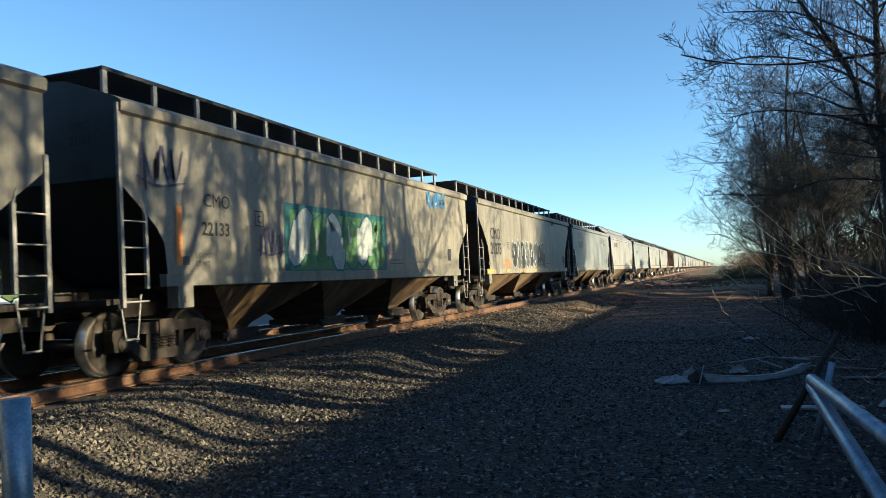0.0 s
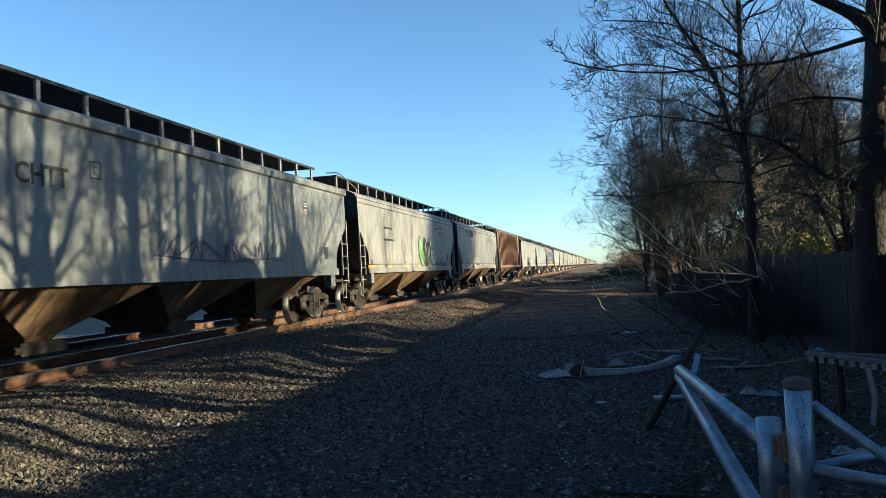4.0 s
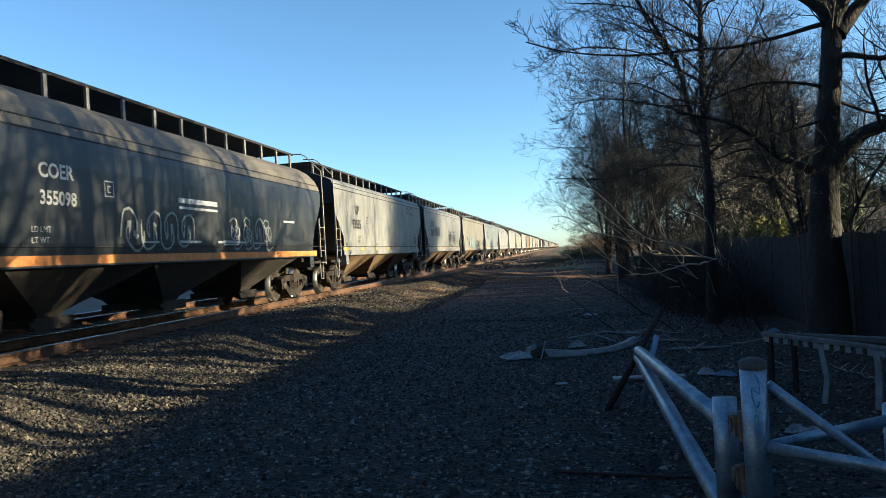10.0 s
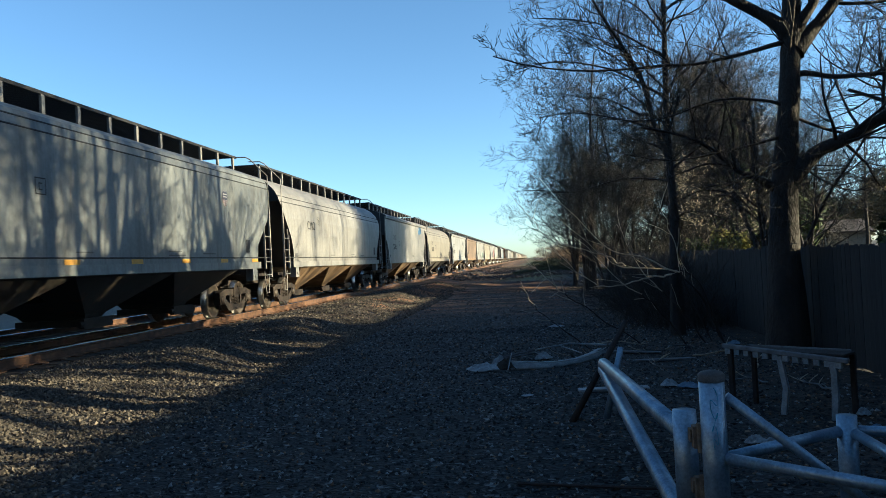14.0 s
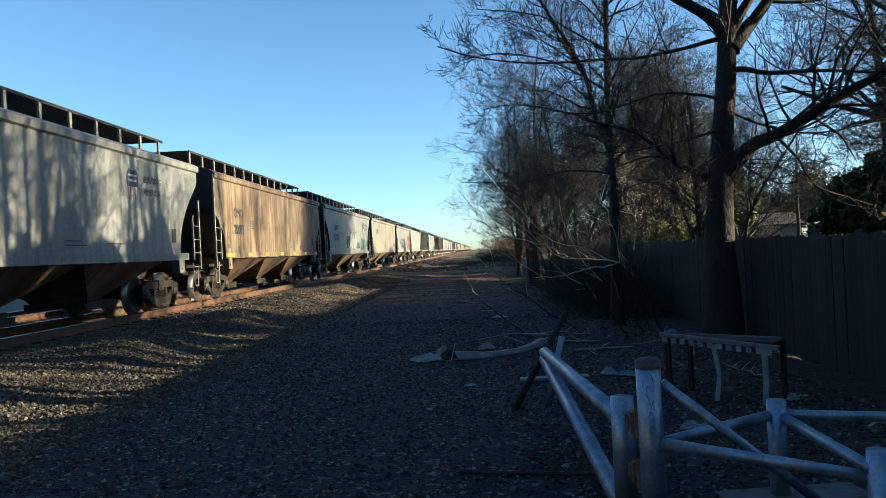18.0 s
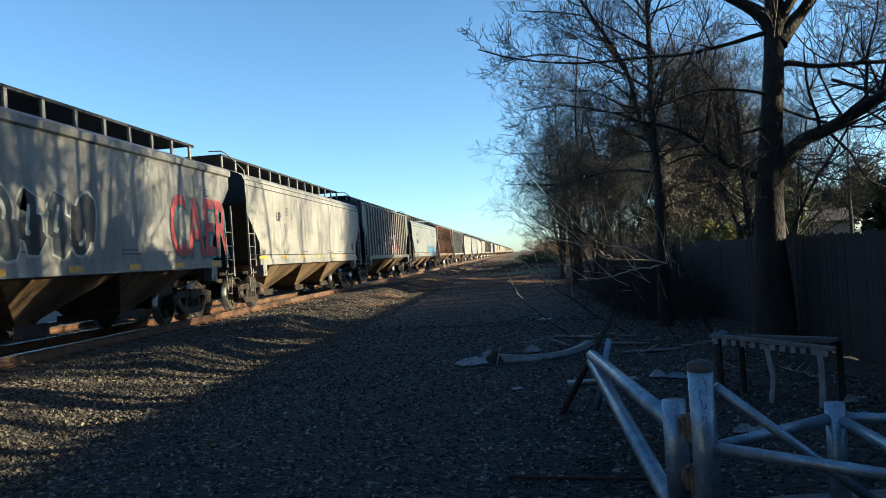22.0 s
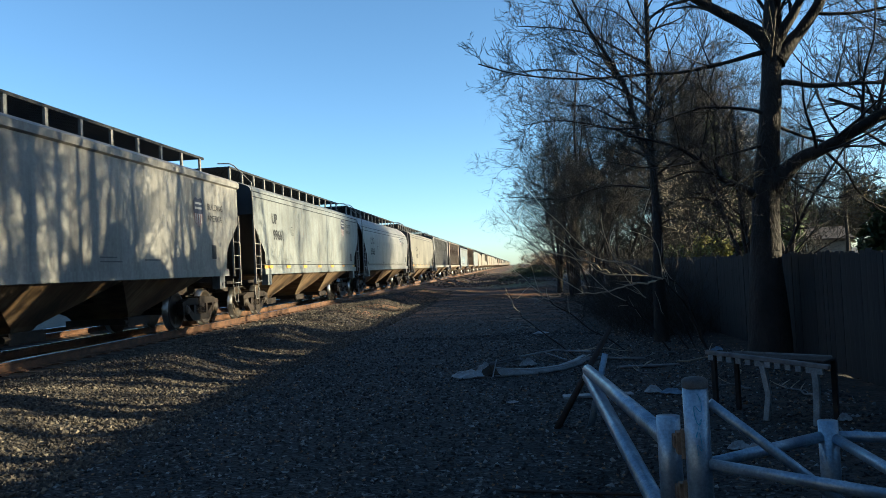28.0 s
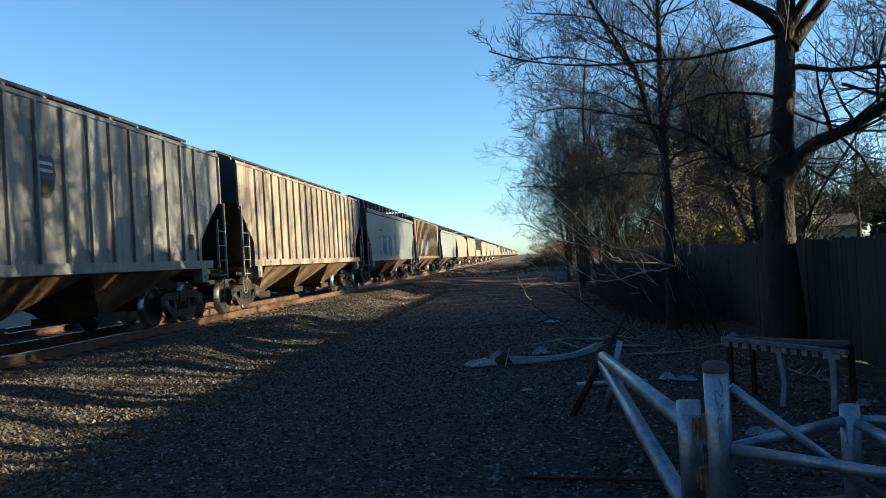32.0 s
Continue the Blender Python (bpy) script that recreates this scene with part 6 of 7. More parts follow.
def hopper_car(k, kind, paint, length, bays=3, bay_paint="pale", near=True, label="", yellow=False):
    """One covered hopper car, its middle at the origin of its root."""
    half = round((length - 1.22) / 2, 1)
    words = {"slab": "smooth-sided", "slope": "smooth-sided", "lined": "flat-sided", "round": "curve-sided", "ribbed": "rib-sided"}[kind]
    car = empty("hopper_car", TRACK_X, 0, RAIL_Z, label or f"weathered {paint} {words} covered hopper freight car on the track", "freight car", "cars of the freight train")
    pm = PAINT[paint]
    shared(("body", kind, paint, half), "body", lambda s: body_mesh(s, kind, half), [pm, END_SHADE, ROOF_DUST if paint == "black" else pm], car)
    for sgn in (-1, 1):
        shared(("sill", kind, paint, half, sgn), "side_sill", lambda s: s.box(min(sgn * 1.5, sgn * 1.62), max(sgn * 1.5, sgn * 1.62), -half + 0.85, half - 0.85, 1.24, 1.42) and None, pm, car)
    shared(("center_sill", half), "center_sill", lambda s: s.box(-0.33, 0.33, -half + 0.1, half - 0.1, 0.80, 1.22) and None, STEEL_DARK, car)
    span = (2 * half - 4.3) / bays
    for i in range(bays):
        b = shared(("bay", bay_paint, round(span, 2)), "hopper_bay", lambda s: bay_mesh(s, span, 0.26 if bays < 4 else 0.95), BAY[bay_paint], car)
        b.location = (0, -half + 2.15 + span * (i + 0.5), 0)
        if near:
            shared("outlet", "outlet_gate", outlet_mesh, STEEL_DARK, b)
    zb = {"slab": 4.53, "slope": 4.53, "lined": 4.54, "round": 4.56, "ribbed": 4.52}[kind]
    shared(("board", half, zb, near), "running_board", lambda s: board_mesh(s, half, zb, near), GRATE, car, "dark steel grating walkway")
    for sgn in (-1, 1):
        shared(("board_edge", half, zb, sgn), "walkway_edge", lambda s: s.box(min(sgn * 0.64, sgn * 0.68), max(sgn * 0.64, sgn * 0.68), -half + 0.75, half + 0.1, zb - 0.06, zb + 0.004) and None, GRATE, car)
    count = 14
    if near:
        for i in range(count):
            for sgn in (-1, 1):
                p = shared(("post", kind), "walkway_post", lambda s: s.box(-0.025, 0.025, -0.045, 0.045, 4.05, zb - 0.03) and None, LADDER, car)
                p.location = (sgn * 0.655, -half + 0.80 + (2 * half - 0.95) * i / (count - 1), 0)
    else:
        shared(("far_posts", kind, half), "walkway_post_row", lambda s: [s.box(x - 0.03, x + 0.03, y - 0.05, y + 0.05, 4.05, zb - 0.03) for x in (-0.65, 0.65) for y in np.linspace(-half + 0.2, half - 0.2, 9)] and None, LADDER, car)
    if k == 3:
        for sgn in (-1, 1):
            shared(("coaming", half, sgn), "roof_coaming", lambda s: coaming_mesh(s, half, zb, sgn), pm, car, "pale sloping roof sheet")
            shared(("coaming_seam", half, sgn), "roof_seam", lambda s: s.tube((sgn * 1.07, -half + 0.1, 4.115), (sgn * 1.07, half - 0.1, 4.115), 0.022, n=5) and None, LETTER, car)
    if kind == "ribbed":
        n = 18
        for i in range(n + 2):
            y = -half + 1.45 + (2 * half - 2.9) * i / (n - 1) if i < n else (half - 0.03) * (1 if i == n else -1)
            z0 = next((z for z in np.linspace(1.40, 3.0, 60) if cut_y(kind, z) < half - abs(y) + 0.06), 3.0)
            if near:
                r = shared(("rib", paint, round(float(z0), 1)), "rib", lambda s: s.prism([(-0.03, z0), (0.03, z0), (0.03, 4.01), (-0.03, 4.01)], 0.0, 0.06) and None, pm, car)
                r.location = (1.50, y, 0)
        rows = [-half + 1.45 + (2 * half - 2.9) * i / (n - 1) for i in range(n)]
        for sgn in (-1,) if near else (-1, 1):
            shared(("rib_row", paint, half, sgn), "rib_row", lambda s: [s.box(min(sgn * 1.5, sgn * 1.56), max(sgn * 1.5, sgn * 1.56), y - 0.03, y + 0.03, 2.2, 4.01) for y in rows] and None, pm, car)
    if kind in ("round", "lined") and near:
        # upper two are seams; the lowest draws the shadow line above the sill
        for z in ((1.55, 3.28, 3.46) if kind == "round" else (1.54, 3.52, 3.68)):
            for sgn in (-1, 1):
                x = side_x(kind, z)
                shared(("seam", half, z, sgn), "roof_seam", lambda s: s.tube((sgn * (x + 0.004), -half + 0.05, z), (sgn * (x + 0.004), half - 0.05, z), 0.014, n=5) and None, LETTER, car)
    for sgn in (-1, 1):
        c = shared("coupler", "coupler", coupler_mesh, STEEL_DARK, car)
        c.location, c.rotation_euler = (0, sgn * half, 0), (0, 0, math.pi if sgn > 0 else 0)
        pl = shared("platform", "end_platform", lambda s: (s.box(-1.42, 1.42, -0.1, 0.55, 1.02, 1.10), s.box(-1.5, 1.5, 0.0, 0.07, 0.94, 1.02)) and None, STEEL_DARK, car)
        pl.location, pl.rotation_euler = (0, sgn * half, 0), (0, 0, math.pi if sgn > 0 else 0)
        if near:
            pad = shared(("pad", paint), "jacking_pad", lambda s: (s.box(1.40, 1.60, 1.12, 1.46, 0.92, 1.24), s.tube((1.59, 1.29, 1.04), (1.615, 1.29, 1.04), 0.05, n=8)) and None, pm, car)
            pad.location, pad.scale = (0, sgn * half, 0), (1, -sgn, 1)
            for sx in (-1, 1):
                tall = 3.72 if (kind in ("slab", "slope") and sgn < 0) else 2.85
                ld = shared(("ladder", tall, sx * sgn), "ladder", lambda s: ladder_mesh(s, tall), LADDER, car)
                ld.location, ld.scale = (sx * 1.60, sgn * half, 0), (1, -sgn, 1)
                if sx > 0 and kind in ("lined", "round"):
                    gr = shared(("end_rail", kind), "end_rail", lambda s: rail_mesh(s, zb, zb - 0.62), LADDER, car, "bent steel hand rail")
                    gr.location = (0, sgn * (half + 0.02), 0)
                st = shared("step", "stirrup_step", step_mesh, LADDER, car)
                st.location, st.scale = (sx * 1.55, sgn * (half + 0.02), 0), (1, -sgn, 1)
            if sgn > 0:
                el = shared("end_ladder", "end_ladder", end_ladder_mesh, LADDER, car)
                el.location, el.rotation_euler = (-1.15, half + 0.01, 0), (0, 0, math.pi)
    if near:
        br = shared("brake_wheel", "brake_wheel", lambda s: ([s.tube((0.28 * math.cos(a), 0, 0.28 * math.sin(a)), (0.28 * math.cos(a + 0.53), 0, 0.28 * math.sin(a + 0.53)), 0.015, n=5) for a in np.arange(0, 6.2, 0.5236)], s.tube((-0.28, 0, 0), (0.28, 0, 0), 0.012, n=5), s.tube((0, 0, -0.28), (0, 0, 0.28), 0.012, n=5), s.tube((0, 0, 0), (0, -0.25, 0), 0.04, n=6)) and None, LADDER, car)
        br.location = (-0.7, half + 0.28, 2.1)
        for i in range(7):
            y = -half + 1.25 + (2 * half - 2.5) * i / 6
            if yellow:
                w = 0.40 if i == 0 else 0.22
                if kind in ("slab", "slope"):
                    Soup().box(1.6202, 1.6245, y - w, y + w, 1.28, 1.39).put("reflector", YELLOW, car, "yellow reflective strip")
                else:
                    patch("reflector", kind, y - w, y + w, 1.41, 1.51, YELLOW, car, "yellow reflective strip")
        patch("data_panel", kind, half - 1.9, half - 1.62, 1.68, 2.02, LETTER, car, "black stencilled data panel", 0.011 if kind != "ribbed" else 0.02)
        patch("data_panel", kind, -half + 1.16, -half + 1.40, 1.55, 1.68, FADED, car, "black stencilled data panel", 0.011 if kind != "ribbed" else 0.02)
    WHEELS[car] = truck(car, -half + 1.45, near) + truck(car, half - 1.45, near)
    car["middle"] = 0.0
    return car, half


# front gap of each car along the track at the clip's start (car 0 is the one that fills the first picture)
GAP = [-9.4, 7.6, 23.8, 41.4, 57.4, 73.5, 90.8, 108.1, 124.9, 141.7, 159.3, 176.8, 194.3, 211.2, 227.4, 243.8, 260.3, 276.9, 293.2, 310.3, 327.4, 343.7, 361.1, 378.5, 394.4, 410.8, 427.9, 445.4, 462.6, 479.8, 497.1, 513.1, 530.5, 546.7, 563.3, 579.9, 596.5, 612.9, 629.3, 645.7, 662.6, 679.0, 696.3, 713.6, 730.5, 747.4, 764.7, 781.1, 798.4, 814.8, 832.1, 849.4, 865.8, 882.7, 900.0, 916.9, 934.2, 951.5, 968.4, 985.7, 1002.6, 1019.9, 1036.8, 1053.2, 1069.6, 1086.5, 1103.4, 1120.3, 1137.2, 1154.1, 1171.4, 1187.8, 1205.1, 1221.5, 1237.9, 1254.3, 1270.7, 1287.1, 1304.0, 1320.4, 1336.8, 1354.1, 1371.4, 1388.3, 1405.6, 1422.9, 1440.2, 1456.6]
# kind, paint, bays, bay paint, yellow strips, lettering (text, size, y from the front, z), shield (y from the rear, z, height)
CARS = [
    ("slab", "beige", 3, "pale", False, [("CMO", 0.30, 1.76, 2.45), ("22133", 0.29, 1.70, 2.01), ("LD LMT", 0.11, 1.55, 1.66), ("LT WT", 0.11, 1.55, 1.53)], None),
    ("slope", "beige", 3, "pale", True, [("CMO", 0.56, 1.47, 2.48), ("21275", 0.56, 1.45, 1.95), ("LD LMT", 0.11, 1.71, 1.81), ("LT WT", 0.11, 1.71, 1.66)], (4.17, 3.25, 0.4)),
    ("slab", "gray", 3, "pale", True, [("CMO", 0.46, 1.92, 3.11), ("112117", 0.46, 1.88, 2.58), ("LD LMT", 0.11, 1.8, 1.68), ("LT WT", 0.11, 1.8, 1.53)], (3.6, 2.72, 0.69)),
    ("lined", "light", 4, "tan", True, [("UP 111716", 0.48, 1.98, 2.96), ("LD LMT  224100", 0.13, 1.9, 1.82), ("LT WT    67900", 0.13, 1.9, 1.66)], (2.88, 2.81, 0.69)),
    ("slab", "gray", 3, "pale", False, [("CHTT", 0.40, 2.6, 2.65)], (3.2, 2.8, 0.4)),
    ("lined", "light", 3, "pale", True, [], (4.3, 2.72, 0.85)),
    ("lined", "light", 3, "pale", True, [("CMO", 0.46, 2.45, 3.14), ("101348", 0.50, 3.72, 3.13), ("LD LMT  226200", 0.12, 2.39, 1.75), ("LT WT    60800", 0.12, 2.39, 1.58)], (3.45, 2.70, 0.75)),
    ("ribbed", "rust", 3, "rust", False, [("CT", 0.29, 2.40, 2.36), ("RN", 0.29, 3.13, 2.34), ("10", 0.30, 2.40, 1.95), ("00", 0.32, 3.10, 1.94), ("03", 0.32, 3.78, 1.94)], None),
    ("slab", "light", 3, "pale", False, [("CHTT", 0.52, 2.25, 2.48), ("721970", 0.52, 2.05, 1.96)], (4.05, 2.56, 0.69)),
    ("round", "gray", 3, "dark", True, [("CMO", 0.42, 2.5, 2.72), ("20315", 0.44, 2.25, 2.17)], (3.64, 2.85, 0.5)),
    ("round", "black", 3, "dark", False, [("COER", 0.31, 2.76, 2.58), ("355098", 0.29, 2.76, 2.18), ("LD LMT", 0.13, 2.56, 1.76), ("LT WT", 0.13, 2.56, 1.6)], None),
    ("lined", "light", 3, "pale", True, [("UP", 0.44, 2.57, 2.74), ("93555", 0.46, 2.14, 2.21), ("LD LMT", 0.13, 2.79, 1.86), ("LT WT", 0.13, 2.79, 1.68)], (3.34, 2.91, 0.57)),
    ("lined", "light", 3, "pale", True, [("CMO", 0.50, 1.96, 2.68), ("22657", 0.50, 1.95, 2.18), ("LD LMT", 0.13, 2.2, 1.8), ("LT WT", 0.13, 2.2, 1.62)], (3.26, 3.05, 0.42)),
    ("slab", "beige", 3, "pale", False, [("CMO", 0.30, 2.48, 2.50), ("23015", 0.31, 2.32, 2.07)], None),
    ("lined", "gray", 3, "dark", True, [("UP", 0.42, 2.8, 2.78), ("99163", 0.46, 2.6, 2.32)], (3.2, 2.8, 0.4)),
    ("round", "light", 3, "pale", False, [("CMO", 0.42, 2.6, 2.50)], None),
    ("slab", "light", 3, "pale", False, [("CMO", 0.40, 2.3, 2.52), ("22382", 0.40, 2.2, 2.0)], None),
    ("round", "beige", 3, "dark", False, [("UP", 0.40, 2.5, 2.52), ("100059", 0.40, 2.35, 2.04)], None),
    ("slope", "white", 3, "pale", False, [("CHTT", 0.46, 1.5, 2.52), ("721920", 0.48, 1.35, 1.96)], (3.97, 2.58, 0.72)),
    ("slab", "brown", 3, "rust", True, [("CMO", 0.42, 1.8, 2.52), ("20015", 0.42, 1.8, 2.0)], None),
    ("slope", "light", 3, "pale", False, [("CHTT", 0.46, 2.6, 2.50), ("721230", 0.46, 2.5, 2.0)], (2.85, 2.59, 0.69)),
    ("slab", "beige", 3, "tan", False, [("CMO", 0.48, 2.74, 2.70)], (3.29, 2.78, 0.72)),
    ("slope", "light", 3, "pale", True, [("CMO", 0.44, 2.7, 2.55), ("20848", 0.44, 2.7, 2.02)], (1.55, 2.83, 0.33)),
    ("lined", "light", 3, "pale", True, [("UP", 0.40, 2.6, 2.6)], None),
    ("ribbed", "drab", 3, "pale", False, [("UP", 0.44, 4.3, 2.52), ("89943", 0.44, 4.2, 2.0)], None),
    ("lined", "gray", 3, "pale", True, [("UP", 0.44, 2.4, 2.72), ("99278", 0.44, 2.3, 2.22)], (3.69, 2.72, 0.76)),
    ("ribbed", "rust", 3, "pale", False, [], None),
    ("ribbed", "light", 3, "pale", False, [], None),
    ("slab", "light", 3, "pale", False, [("CMO", 0.44, 2.9, 2.55), ("21028", 0.44, 2.85, 2.02)], (2.65, 2.43, 0.72)),
    ("lined", "gray", 3, "pale", True, [("UP", 0.44, 1.7, 2.82), ("99661", 0.44, 1.8, 2.32)], (3.21, 2.72, 0.78)),
    ("round", "light", 3, "pale", False, [("CMO", 0.48, 2.05, 2.62), ("20565", 0.46, 1.96, 2.06)], (3.51, 2.69, 0.67)),
    ("lined", "beige", 3, "pale", True, [("ECNX", 0.40, 2.9, 2.55), ("170312", 0.40, 2.85, 2.05)], None),
    ("ribbed", "light", 3, "pale", False, [("UP", 0.44, 4.3, 2.52), ("89945", 0.44, 4.2, 2.0)], None),
    ("ribbed", "tan", 3, "pale", False, [], None),
    ("slab", "gray", 3, "pale", False, [], None),
    ("ribbed", "brown", 3, "rust", False, [], None),
]
GRAFFITI = [   # car, y from the front, z, width, height, seed, fills, outline, shapes, hollow, rough, words
    (0, 4.25, 1.42, 4.3, 1.22, 11, ("white", "green"), "teal", 6, False, False, "green, white and teal spray-painted graffiti"),
    (0, 0.35, 2.55, 0.95, 0.75, 5, (), "purple", 4, False, True, "dark purple scrawled graffiti"),
    (0, 3.25, 1.62, 0.8, 0.65, 6, (), "purple", 3, False, True, "dark scrawled graffiti"),
    (0, 8.75, 1.72, 0.45, 0.5, 7, (), "purple", 2, False, True, "small dark scrawled graffiti"),
    (0, 11.5, 3.15, 1.5, 0.42, 8, ("blue",), "blue", 3, False, False, "blue spray-painted graffiti near the roof"),
    (1, 4.3, 1.40, 5.9, 1.2, 13, ("black", "gray"), "white", 8, False, False, "dark bubble graffiti with pale outlines"),
    (4, 6.0, 1.5, 5.0, 0.7, 14, (), "purple", 9, False, True, "faint scrawled graffiti along the sill"),
    (5, 10.0, 1.42, 1.5, 1.25, 15, ("white",), "black", 1, False, False, "white round graffiti shape with a black outline"),
    (5, 8.2, 1.42, 2.2, 1.3, 33, ("green", "black"), "black", 3, False, False, "green spray-painted graffiti with black outlines"),
    (5, 11.6, 1.42, 2.6, 0.3, 34, (), "black", 6, False, True, "black scrawled graffiti along the sill"),
    (6, 5.9, 1.44, 1.2, 0.2, 35, (), "black", 4, False, True, "small black scrawl above the sill"),
    (8, 6.32, 1.44, 1.55, 0.7, 16, (), "black", 4, False, True, "black scrawled graffiti"),
    (8, 7.95, 1.43, 3.9, 0.68, 41, ("white",), "black", 5, False, False, "pale bubble graffiti with black outlines above the sill"),
    (9, 11.0, 1.5, 1.2, 0.6, 36, (), "black", 1, True, False, "black scrawled graffiti loop"),
    (10, 4.85, 1.47, 2.6, 0.74, 17, (), "white", 4, True, False, "white outline graffiti"),
    (10, 9.25, 1.46, 2.6, 0.78, 18, (), "white", 4, True, False, "white outline graffiti"),
    (12, 8.7, 1.53, 3.5, 1.1, 19, (), "black", 5, True, False, "black outline graffiti"),
    (13, 4.15, 1.42, 2.95, 0.8, 20, ("white", "sky"), "blue", 4, False, False, "blue and white spray-painted graffiti"),
    (13, 3.35, 1.43, 0.8, 0.75, 21, (), "black", 4, False, True, "black scrawled graffiti"),
    (13, 9.05, 1.46, 3.0, 0.72, 22, (), "black", 9, False, True, "dark scrawled graffiti"),
    (16, 11.8, 3.08, 1.45, 0.48, 37, ("blue",), "blue", 3, False, False, "blue spray-painted graffiti near the roof"),
    (17, 7.6, 1.5, 1.0, 0.45, 38, (), "black", 3, True, False, "black outline graffiti"),
    (20, 6.3, 1.42, 1.2, 0.95, 24, ("black",), "white", 1, False, False, "round black graffiti shape with a white edge"),
    (20, 7.5, 1.42, 2.5, 1.16, 25, ("white",), "black", 4, False, False, "white block graffiti with black outlines"),
    (20, 10.15, 1.47, 1.3, 0.7, 39, (), "black", 4, False, True, "black scrawled graffiti"),
    (20, 12.0, 1.42, 1.9, 0.82, 26, ("teal",), "green", 4, False, False, "teal spray-painted graffiti"),
    (22, 4.4, 1.45, 3.55, 1.22, 27, ("black", "gray"), "white", 5, False, False, "black spray-painted graffiti with pale edges"),
    (24, 5.0, 1.45, 6.3, 1.3, 29, ("white", "white", "pink"), "red", 6, False, False, "white and pink bubble graffiti with red edges"),
    (24, 10.7, 2.22, 0.75, 0.48, 42, (), "black", 2, False, True, "black scrawled graffiti"),
    (25, 9.35, 1.44, 4.5, 0.66, 30, ("sky", "blue"), "blue", 6, False, False, "bright blue graffiti along the sill"),
    (25, 7.05, 1.43, 0.95, 0.16, 43, (), "red", 4, False, True, "small red scrawl above the sill"),
    (27, 13.2, 2.3, 1.6, 1.1, 31, (), "black", 3, False, True, "black scrawled graffiti"),
    (34, 3.0, 1.45, 5.6, 1.2, 32, ("white", "blue"), "black", 6, False, False, "pale graffiti with black outlines"),
    (35, 3.0, 1.45, 4.6, 1.3, 40, ("sky", "pink"), "black", 5, False, False, "blue and pink graffiti with black outlines"),
]

TRAIN = []
_rng = random.Random(7)
for _k in range(-1, len(GAP) - 2):
    _front, _rear = GAP[_k + 1], GAP[_k + 2]
    if 0 <= _k < len(CARS):
        _kind, _paint, _bays, _bay, _yel, _text, _shield = CARS[_k]
        _near = True
    elif _k < 0:
        _kind, _paint, _bays, _bay, _yel, _text, _shield, _near = "slab", "beige", 3, "pale", False, [], None, True
    else:
        _kind = _rng.choice(["slab", "slab", "slab", "round", "ribbed"])
        _paint = _rng.choice(["beige", "gray", "light", "beige", "tan", "tan", "brown"])
        _bays, _bay, _yel, _text, _shield, _near = 3, "pale", False, [], None, False
    _car, _half = hopper_car(_k, _kind, _paint, _rear - _front, _bays, _bay, _near, "", _yel)
    TRAIN.append((_car, (_front + _rear) / 2, _near))
    _ink = LETTER_PALE if _paint == "black" else LETTER
    for _t, _size, _y, _z in _text:
        for _word in _t.split():
            _fat = 0.026 * _size if _size > 0.25 and not set(_word) & set("MWN") else 0.0
            _ob = letters("lettering", _word, _size, _kind, -_half + _y, _z, _ink, _car, f"stencilled lettering reading {_word}", 0.88 if _k == 3 else 1.0, _fat)
            _y += max(v.co.y for v in _ob.data.vertices) + 0.34 * _size
    if _shield:
        emblem(_kind, _half - _shield[0], _shield[1], _shield[2], _car)
        if _shield[2] > 0.55:
            for _t, _dz in (("BUILDING", 0.36), ("AMERICA", 0.08)):
                letters("slogan", _t, 0.22, _kind, _half - _shield[0] + 0.55, _shield[1] + _dz + 0.1, LETTER, _car, f"dark slogan lettering reading {_t}")
    if _near and not _text and _kind != "ribbed":
        for _z, _w in ((2.80, 1.1), (2.38, 1.3)):       # marks too faint to read
            patch("faint_marking", _kind, -_half + 2.9, -_half + 2.9 + _w, _z, _z + 0.07, LETTER, _car, "faint stencilled marking")
    if _kind == "ribbed" and _k in (24, 32):
        emblem(_kind, 1.36 if _k == 24 else 0.6, 2.70 if _k == 24 else 2.45, 0.5 if _k == 24 else 0.74, _car, True)
    if _near and _text and _k not in (7,):
        _big = [q for q in _text if q[1] > 0.25]
        _by, _bz = max(q[2] + 0.62 * q[1] * len(q[0]) for q in _big) + 0.55, _big[-1][3] + 0.2
        _s = Soup()
        for _y0, _y1, _z0, _z1 in ((0, 0.27, 0, 0.02), (0, 0.27, 0.25, 0.27), (0, 0.02, 0.02, 0.25), (0.25, 0.27, 0.02, 0.25), (0.09, 0.18, 0.07, 0.09), (0.09, 0.11, 0.09, 0.17), (0.09, 0.18, 0.17, 0.19)):
            _s.add([(side_x(_kind, _bz + z) + (0.012 if _kind != "ribbed" else 0.008), -_half + _by + y, _bz + z) for y, z in ((_y0, _z0), (_y1, _z0), (_y1, _z1), (_y0, _z1))], [(0, 1, 2, 3)])
        _s.put("stencil_box", _ink, _car, "small square stencilled frame")
        for _t, _size, _y, _z in _big[:2]:
            letters("end_lettering", _t, 0.15, "end", -_half - 0.006, 3.42 if _t == _big[0][0] else 3.22, LETTER, _car, f"small stencilled lettering reading {_t}").location.x = 0.78
    if _near and _kind != "ribbed":
        for _y, _w, _z in ((8.9, 0.8, 1.58), (8.9, 0.6, 1.66), (10.6, 0.7, 1.62), (5.6, 0.5, 1.62)):
            patch("stencil_line", _kind, -_half + _y, -_half + _y + _w, _z, _z + 0.026, LETTER_PALE if _paint == "black" else FADED, _car, "thin faded stencilled line")
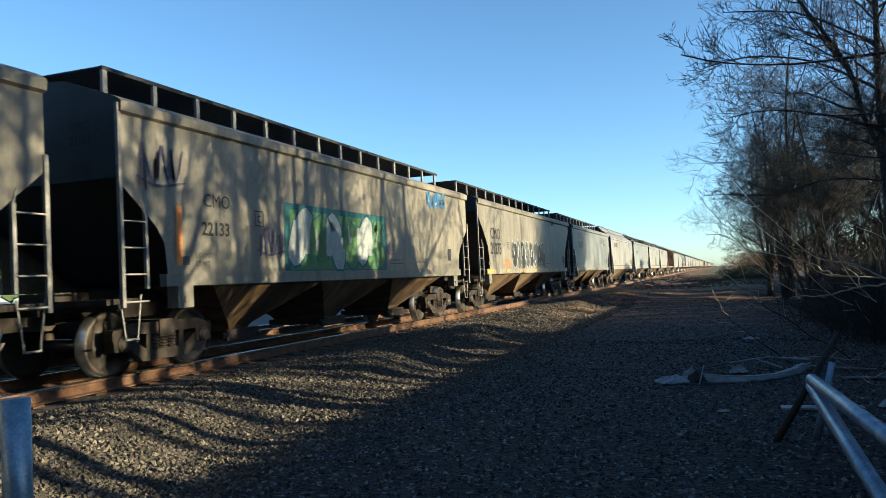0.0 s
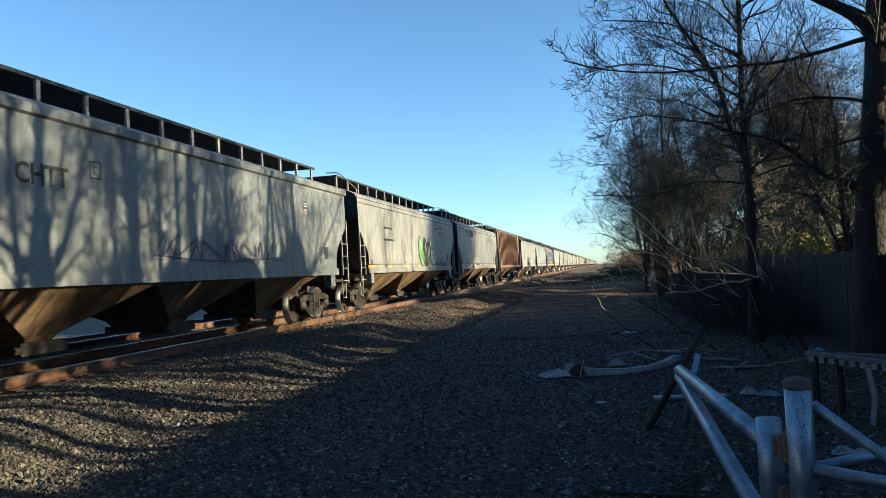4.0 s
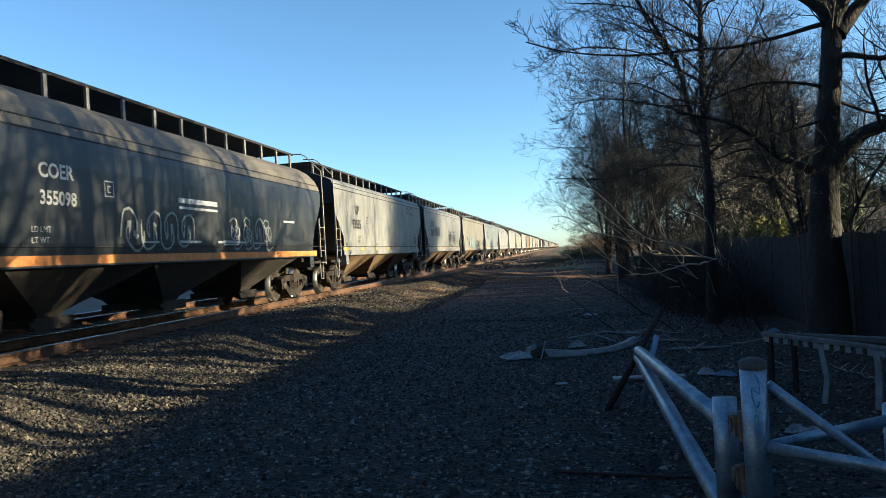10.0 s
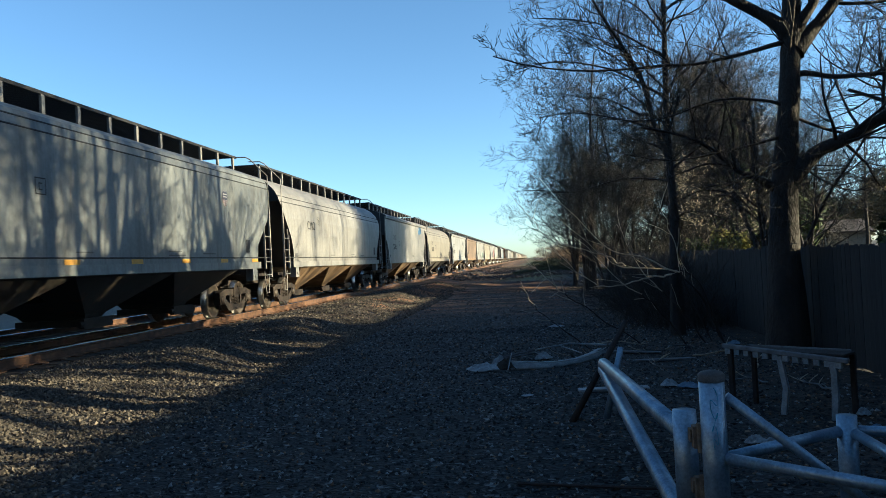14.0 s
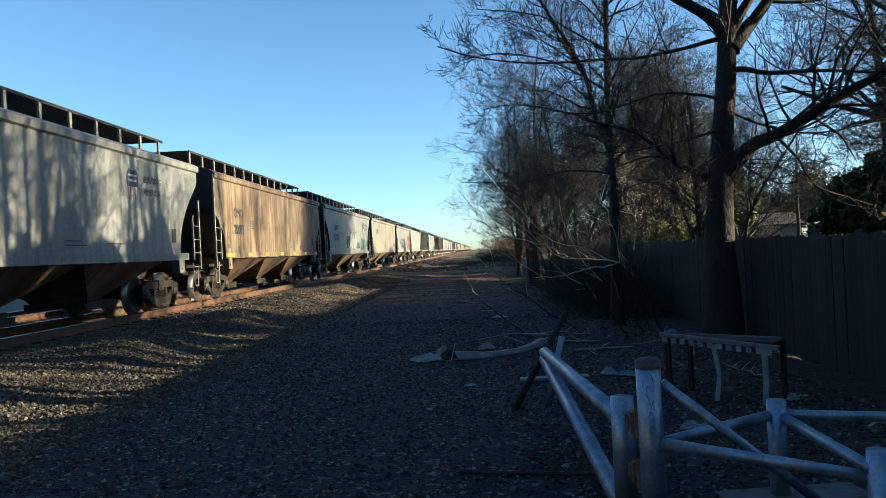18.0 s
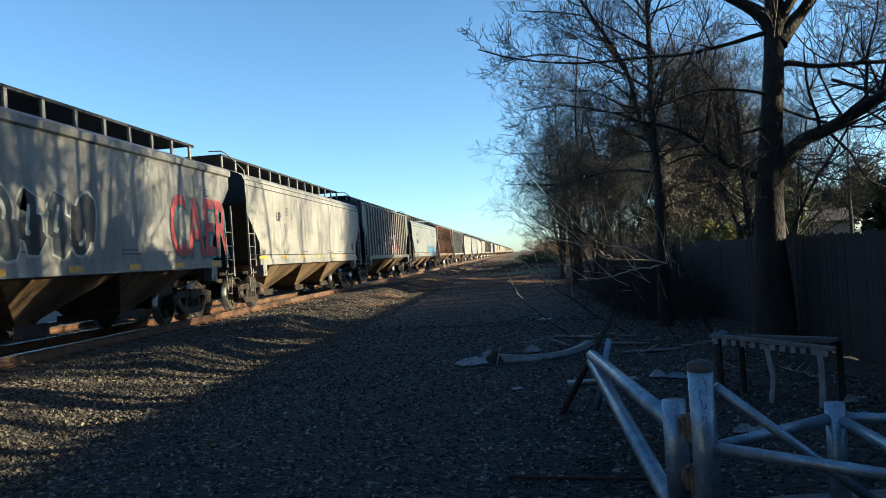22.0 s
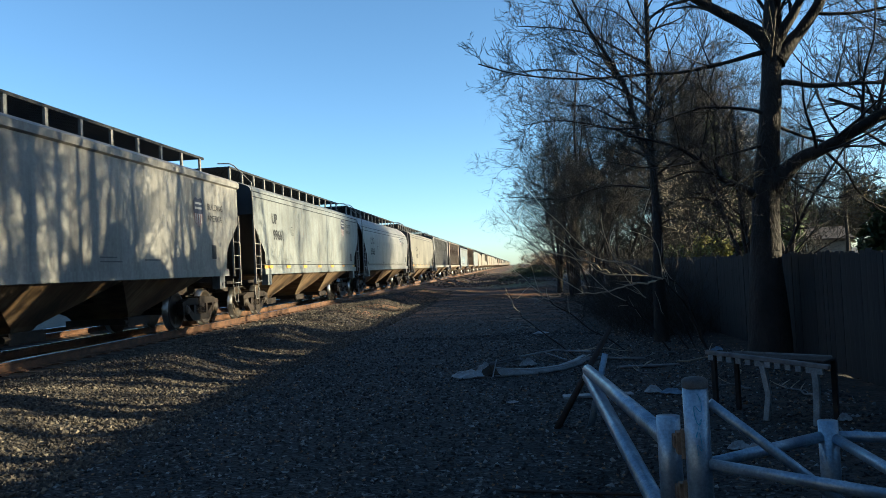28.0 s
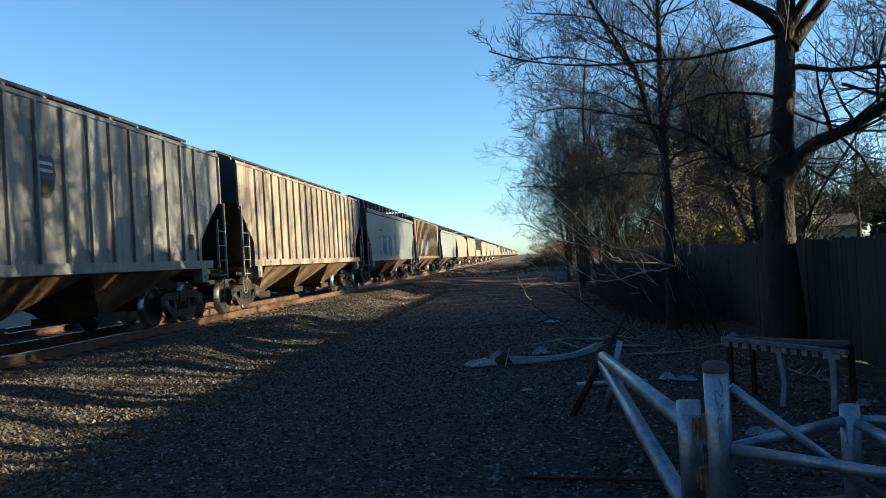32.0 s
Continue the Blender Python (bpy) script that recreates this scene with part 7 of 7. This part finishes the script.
    if _k == 1:
        for _z in (1.50, 1.57, 1.64, 1.71):
            patch("stencil_line", _kind, -_half + 3.12, -_half + 4.2, _z, _z + 0.035, SPRAY["orange"], _car, "faded orange stencilled line")
    if _k == 12:
        patch("painted_over_patch", _kind, -_half + 3.45, -_half + 5.23, 2.16, 2.70, SPRAY["gray"], _car, "grey painted-over patch")
    if _k == 22:
        letters("graffiti_shadow", "CAER", 1.95, _kind, -_half + 11.04, 1.52, SPRAY["teal"], _car, "teal edge of the red graffiti", 0.68, 0.05, 0.014)
        letters("graffiti", "CAER", 1.95, _kind, -_half + 10.96, 1.56, SPRAY["red"], _car, "red graffiti reading CAER", 0.68, 0.03, 0.020)
    if _k == 7:
        for _y in (3.68, 4.42, 6.76):
            patch("reflector", _kind, -_half + _y, -_half + _y + 0.12, 1.42, 1.86, YELLOW, _car, "upright yellow reflective strip", 0.008)
    if _k == 10:
        Soup().box(1.6202, 1.6245, -_half + 0.9, _half - 0.9, 1.27, 1.415).put("orange_stripe", ORANGE, _car, "orange stripe along the sill")
        for _y, _w, _z, _h in ((6.88, 1.74, 2.42, 0.10), (6.9, 1.7, 2.30, 0.05), (6.9, 0.9, 1.62, 0.05), (8.6, 1.5, 1.62, 0.05), (12.6, 0.9, 2.2, 0.05)):
            patch("stencil_line", _kind, -_half + _y, -_half + _y + _w, _z, _z + _h, LETTER_PALE, _car, "pale stencilled line")
    if _k == 0:
        patch("graffiti_ground", _kind, -_half + 4.1, -_half + 8.66, 1.44, 2.70, SPRAY["teal"], _car, "teal sprayed panel behind the graffiti", 0.0125)
        patch("graffiti_ground", _kind, -_half + 4.3, -_half + 8.5, 1.46, 2.58, SPRAY["green"], _car, "green sprayed panel behind the graffiti", 0.0142)
        patch("orange_bar", _kind, -_half + 1.10, -_half + 1.24, 1.54, 2.42, ORANGE, _car, "upright orange paint bar")
    for _g in GRAFFITI:
        if _g[0] == _k:
            graffiti(_kind, -_half + _g[1], _g[2], _g[3], _g[4], _g[5], _g[6], _g[7], _car, _g[11], _g[8], _g[9], _g[10])


def motions():
    """Every car rolls along the track; the wheels of the cars near the lane turn as they pass it."""
    for car, y, near in TRAIN:
        walk(car, [(t, pose(TRACK_X, y - SPEED * t, RAIL_Z)) for t in (0.0, 8.0, 16.0, 24.0, 32.0)])
        if not near:
            continue
        t0, t1 = max(0.0, (y - 42.0) / SPEED), min(32.0, (y + 12.0) / SPEED)
        for n, wheel in enumerate(WHEELS[car]):
            base = wheel.location.copy()
            first, last = math.ceil(t0 * FPS), math.floor(t1 * FPS)
            turn = lambda f: math.degrees(SPEED * (f - first) / FPS / 0.457) + 37.0 * n
            rows = [(f / FPS, pose(base.x, base.y, base.z, turn(f))) for f in range(first, last + 1)]
            if first > 0:
                rows.insert(0, (0.0, pose(base.x, base.y, base.z, turn(first))))
            if last < 32 * FPS:
                rows.append((32.0, pose(base.x, base.y, base.z, turn(last))))
            walk(wheel, rows)


motions()
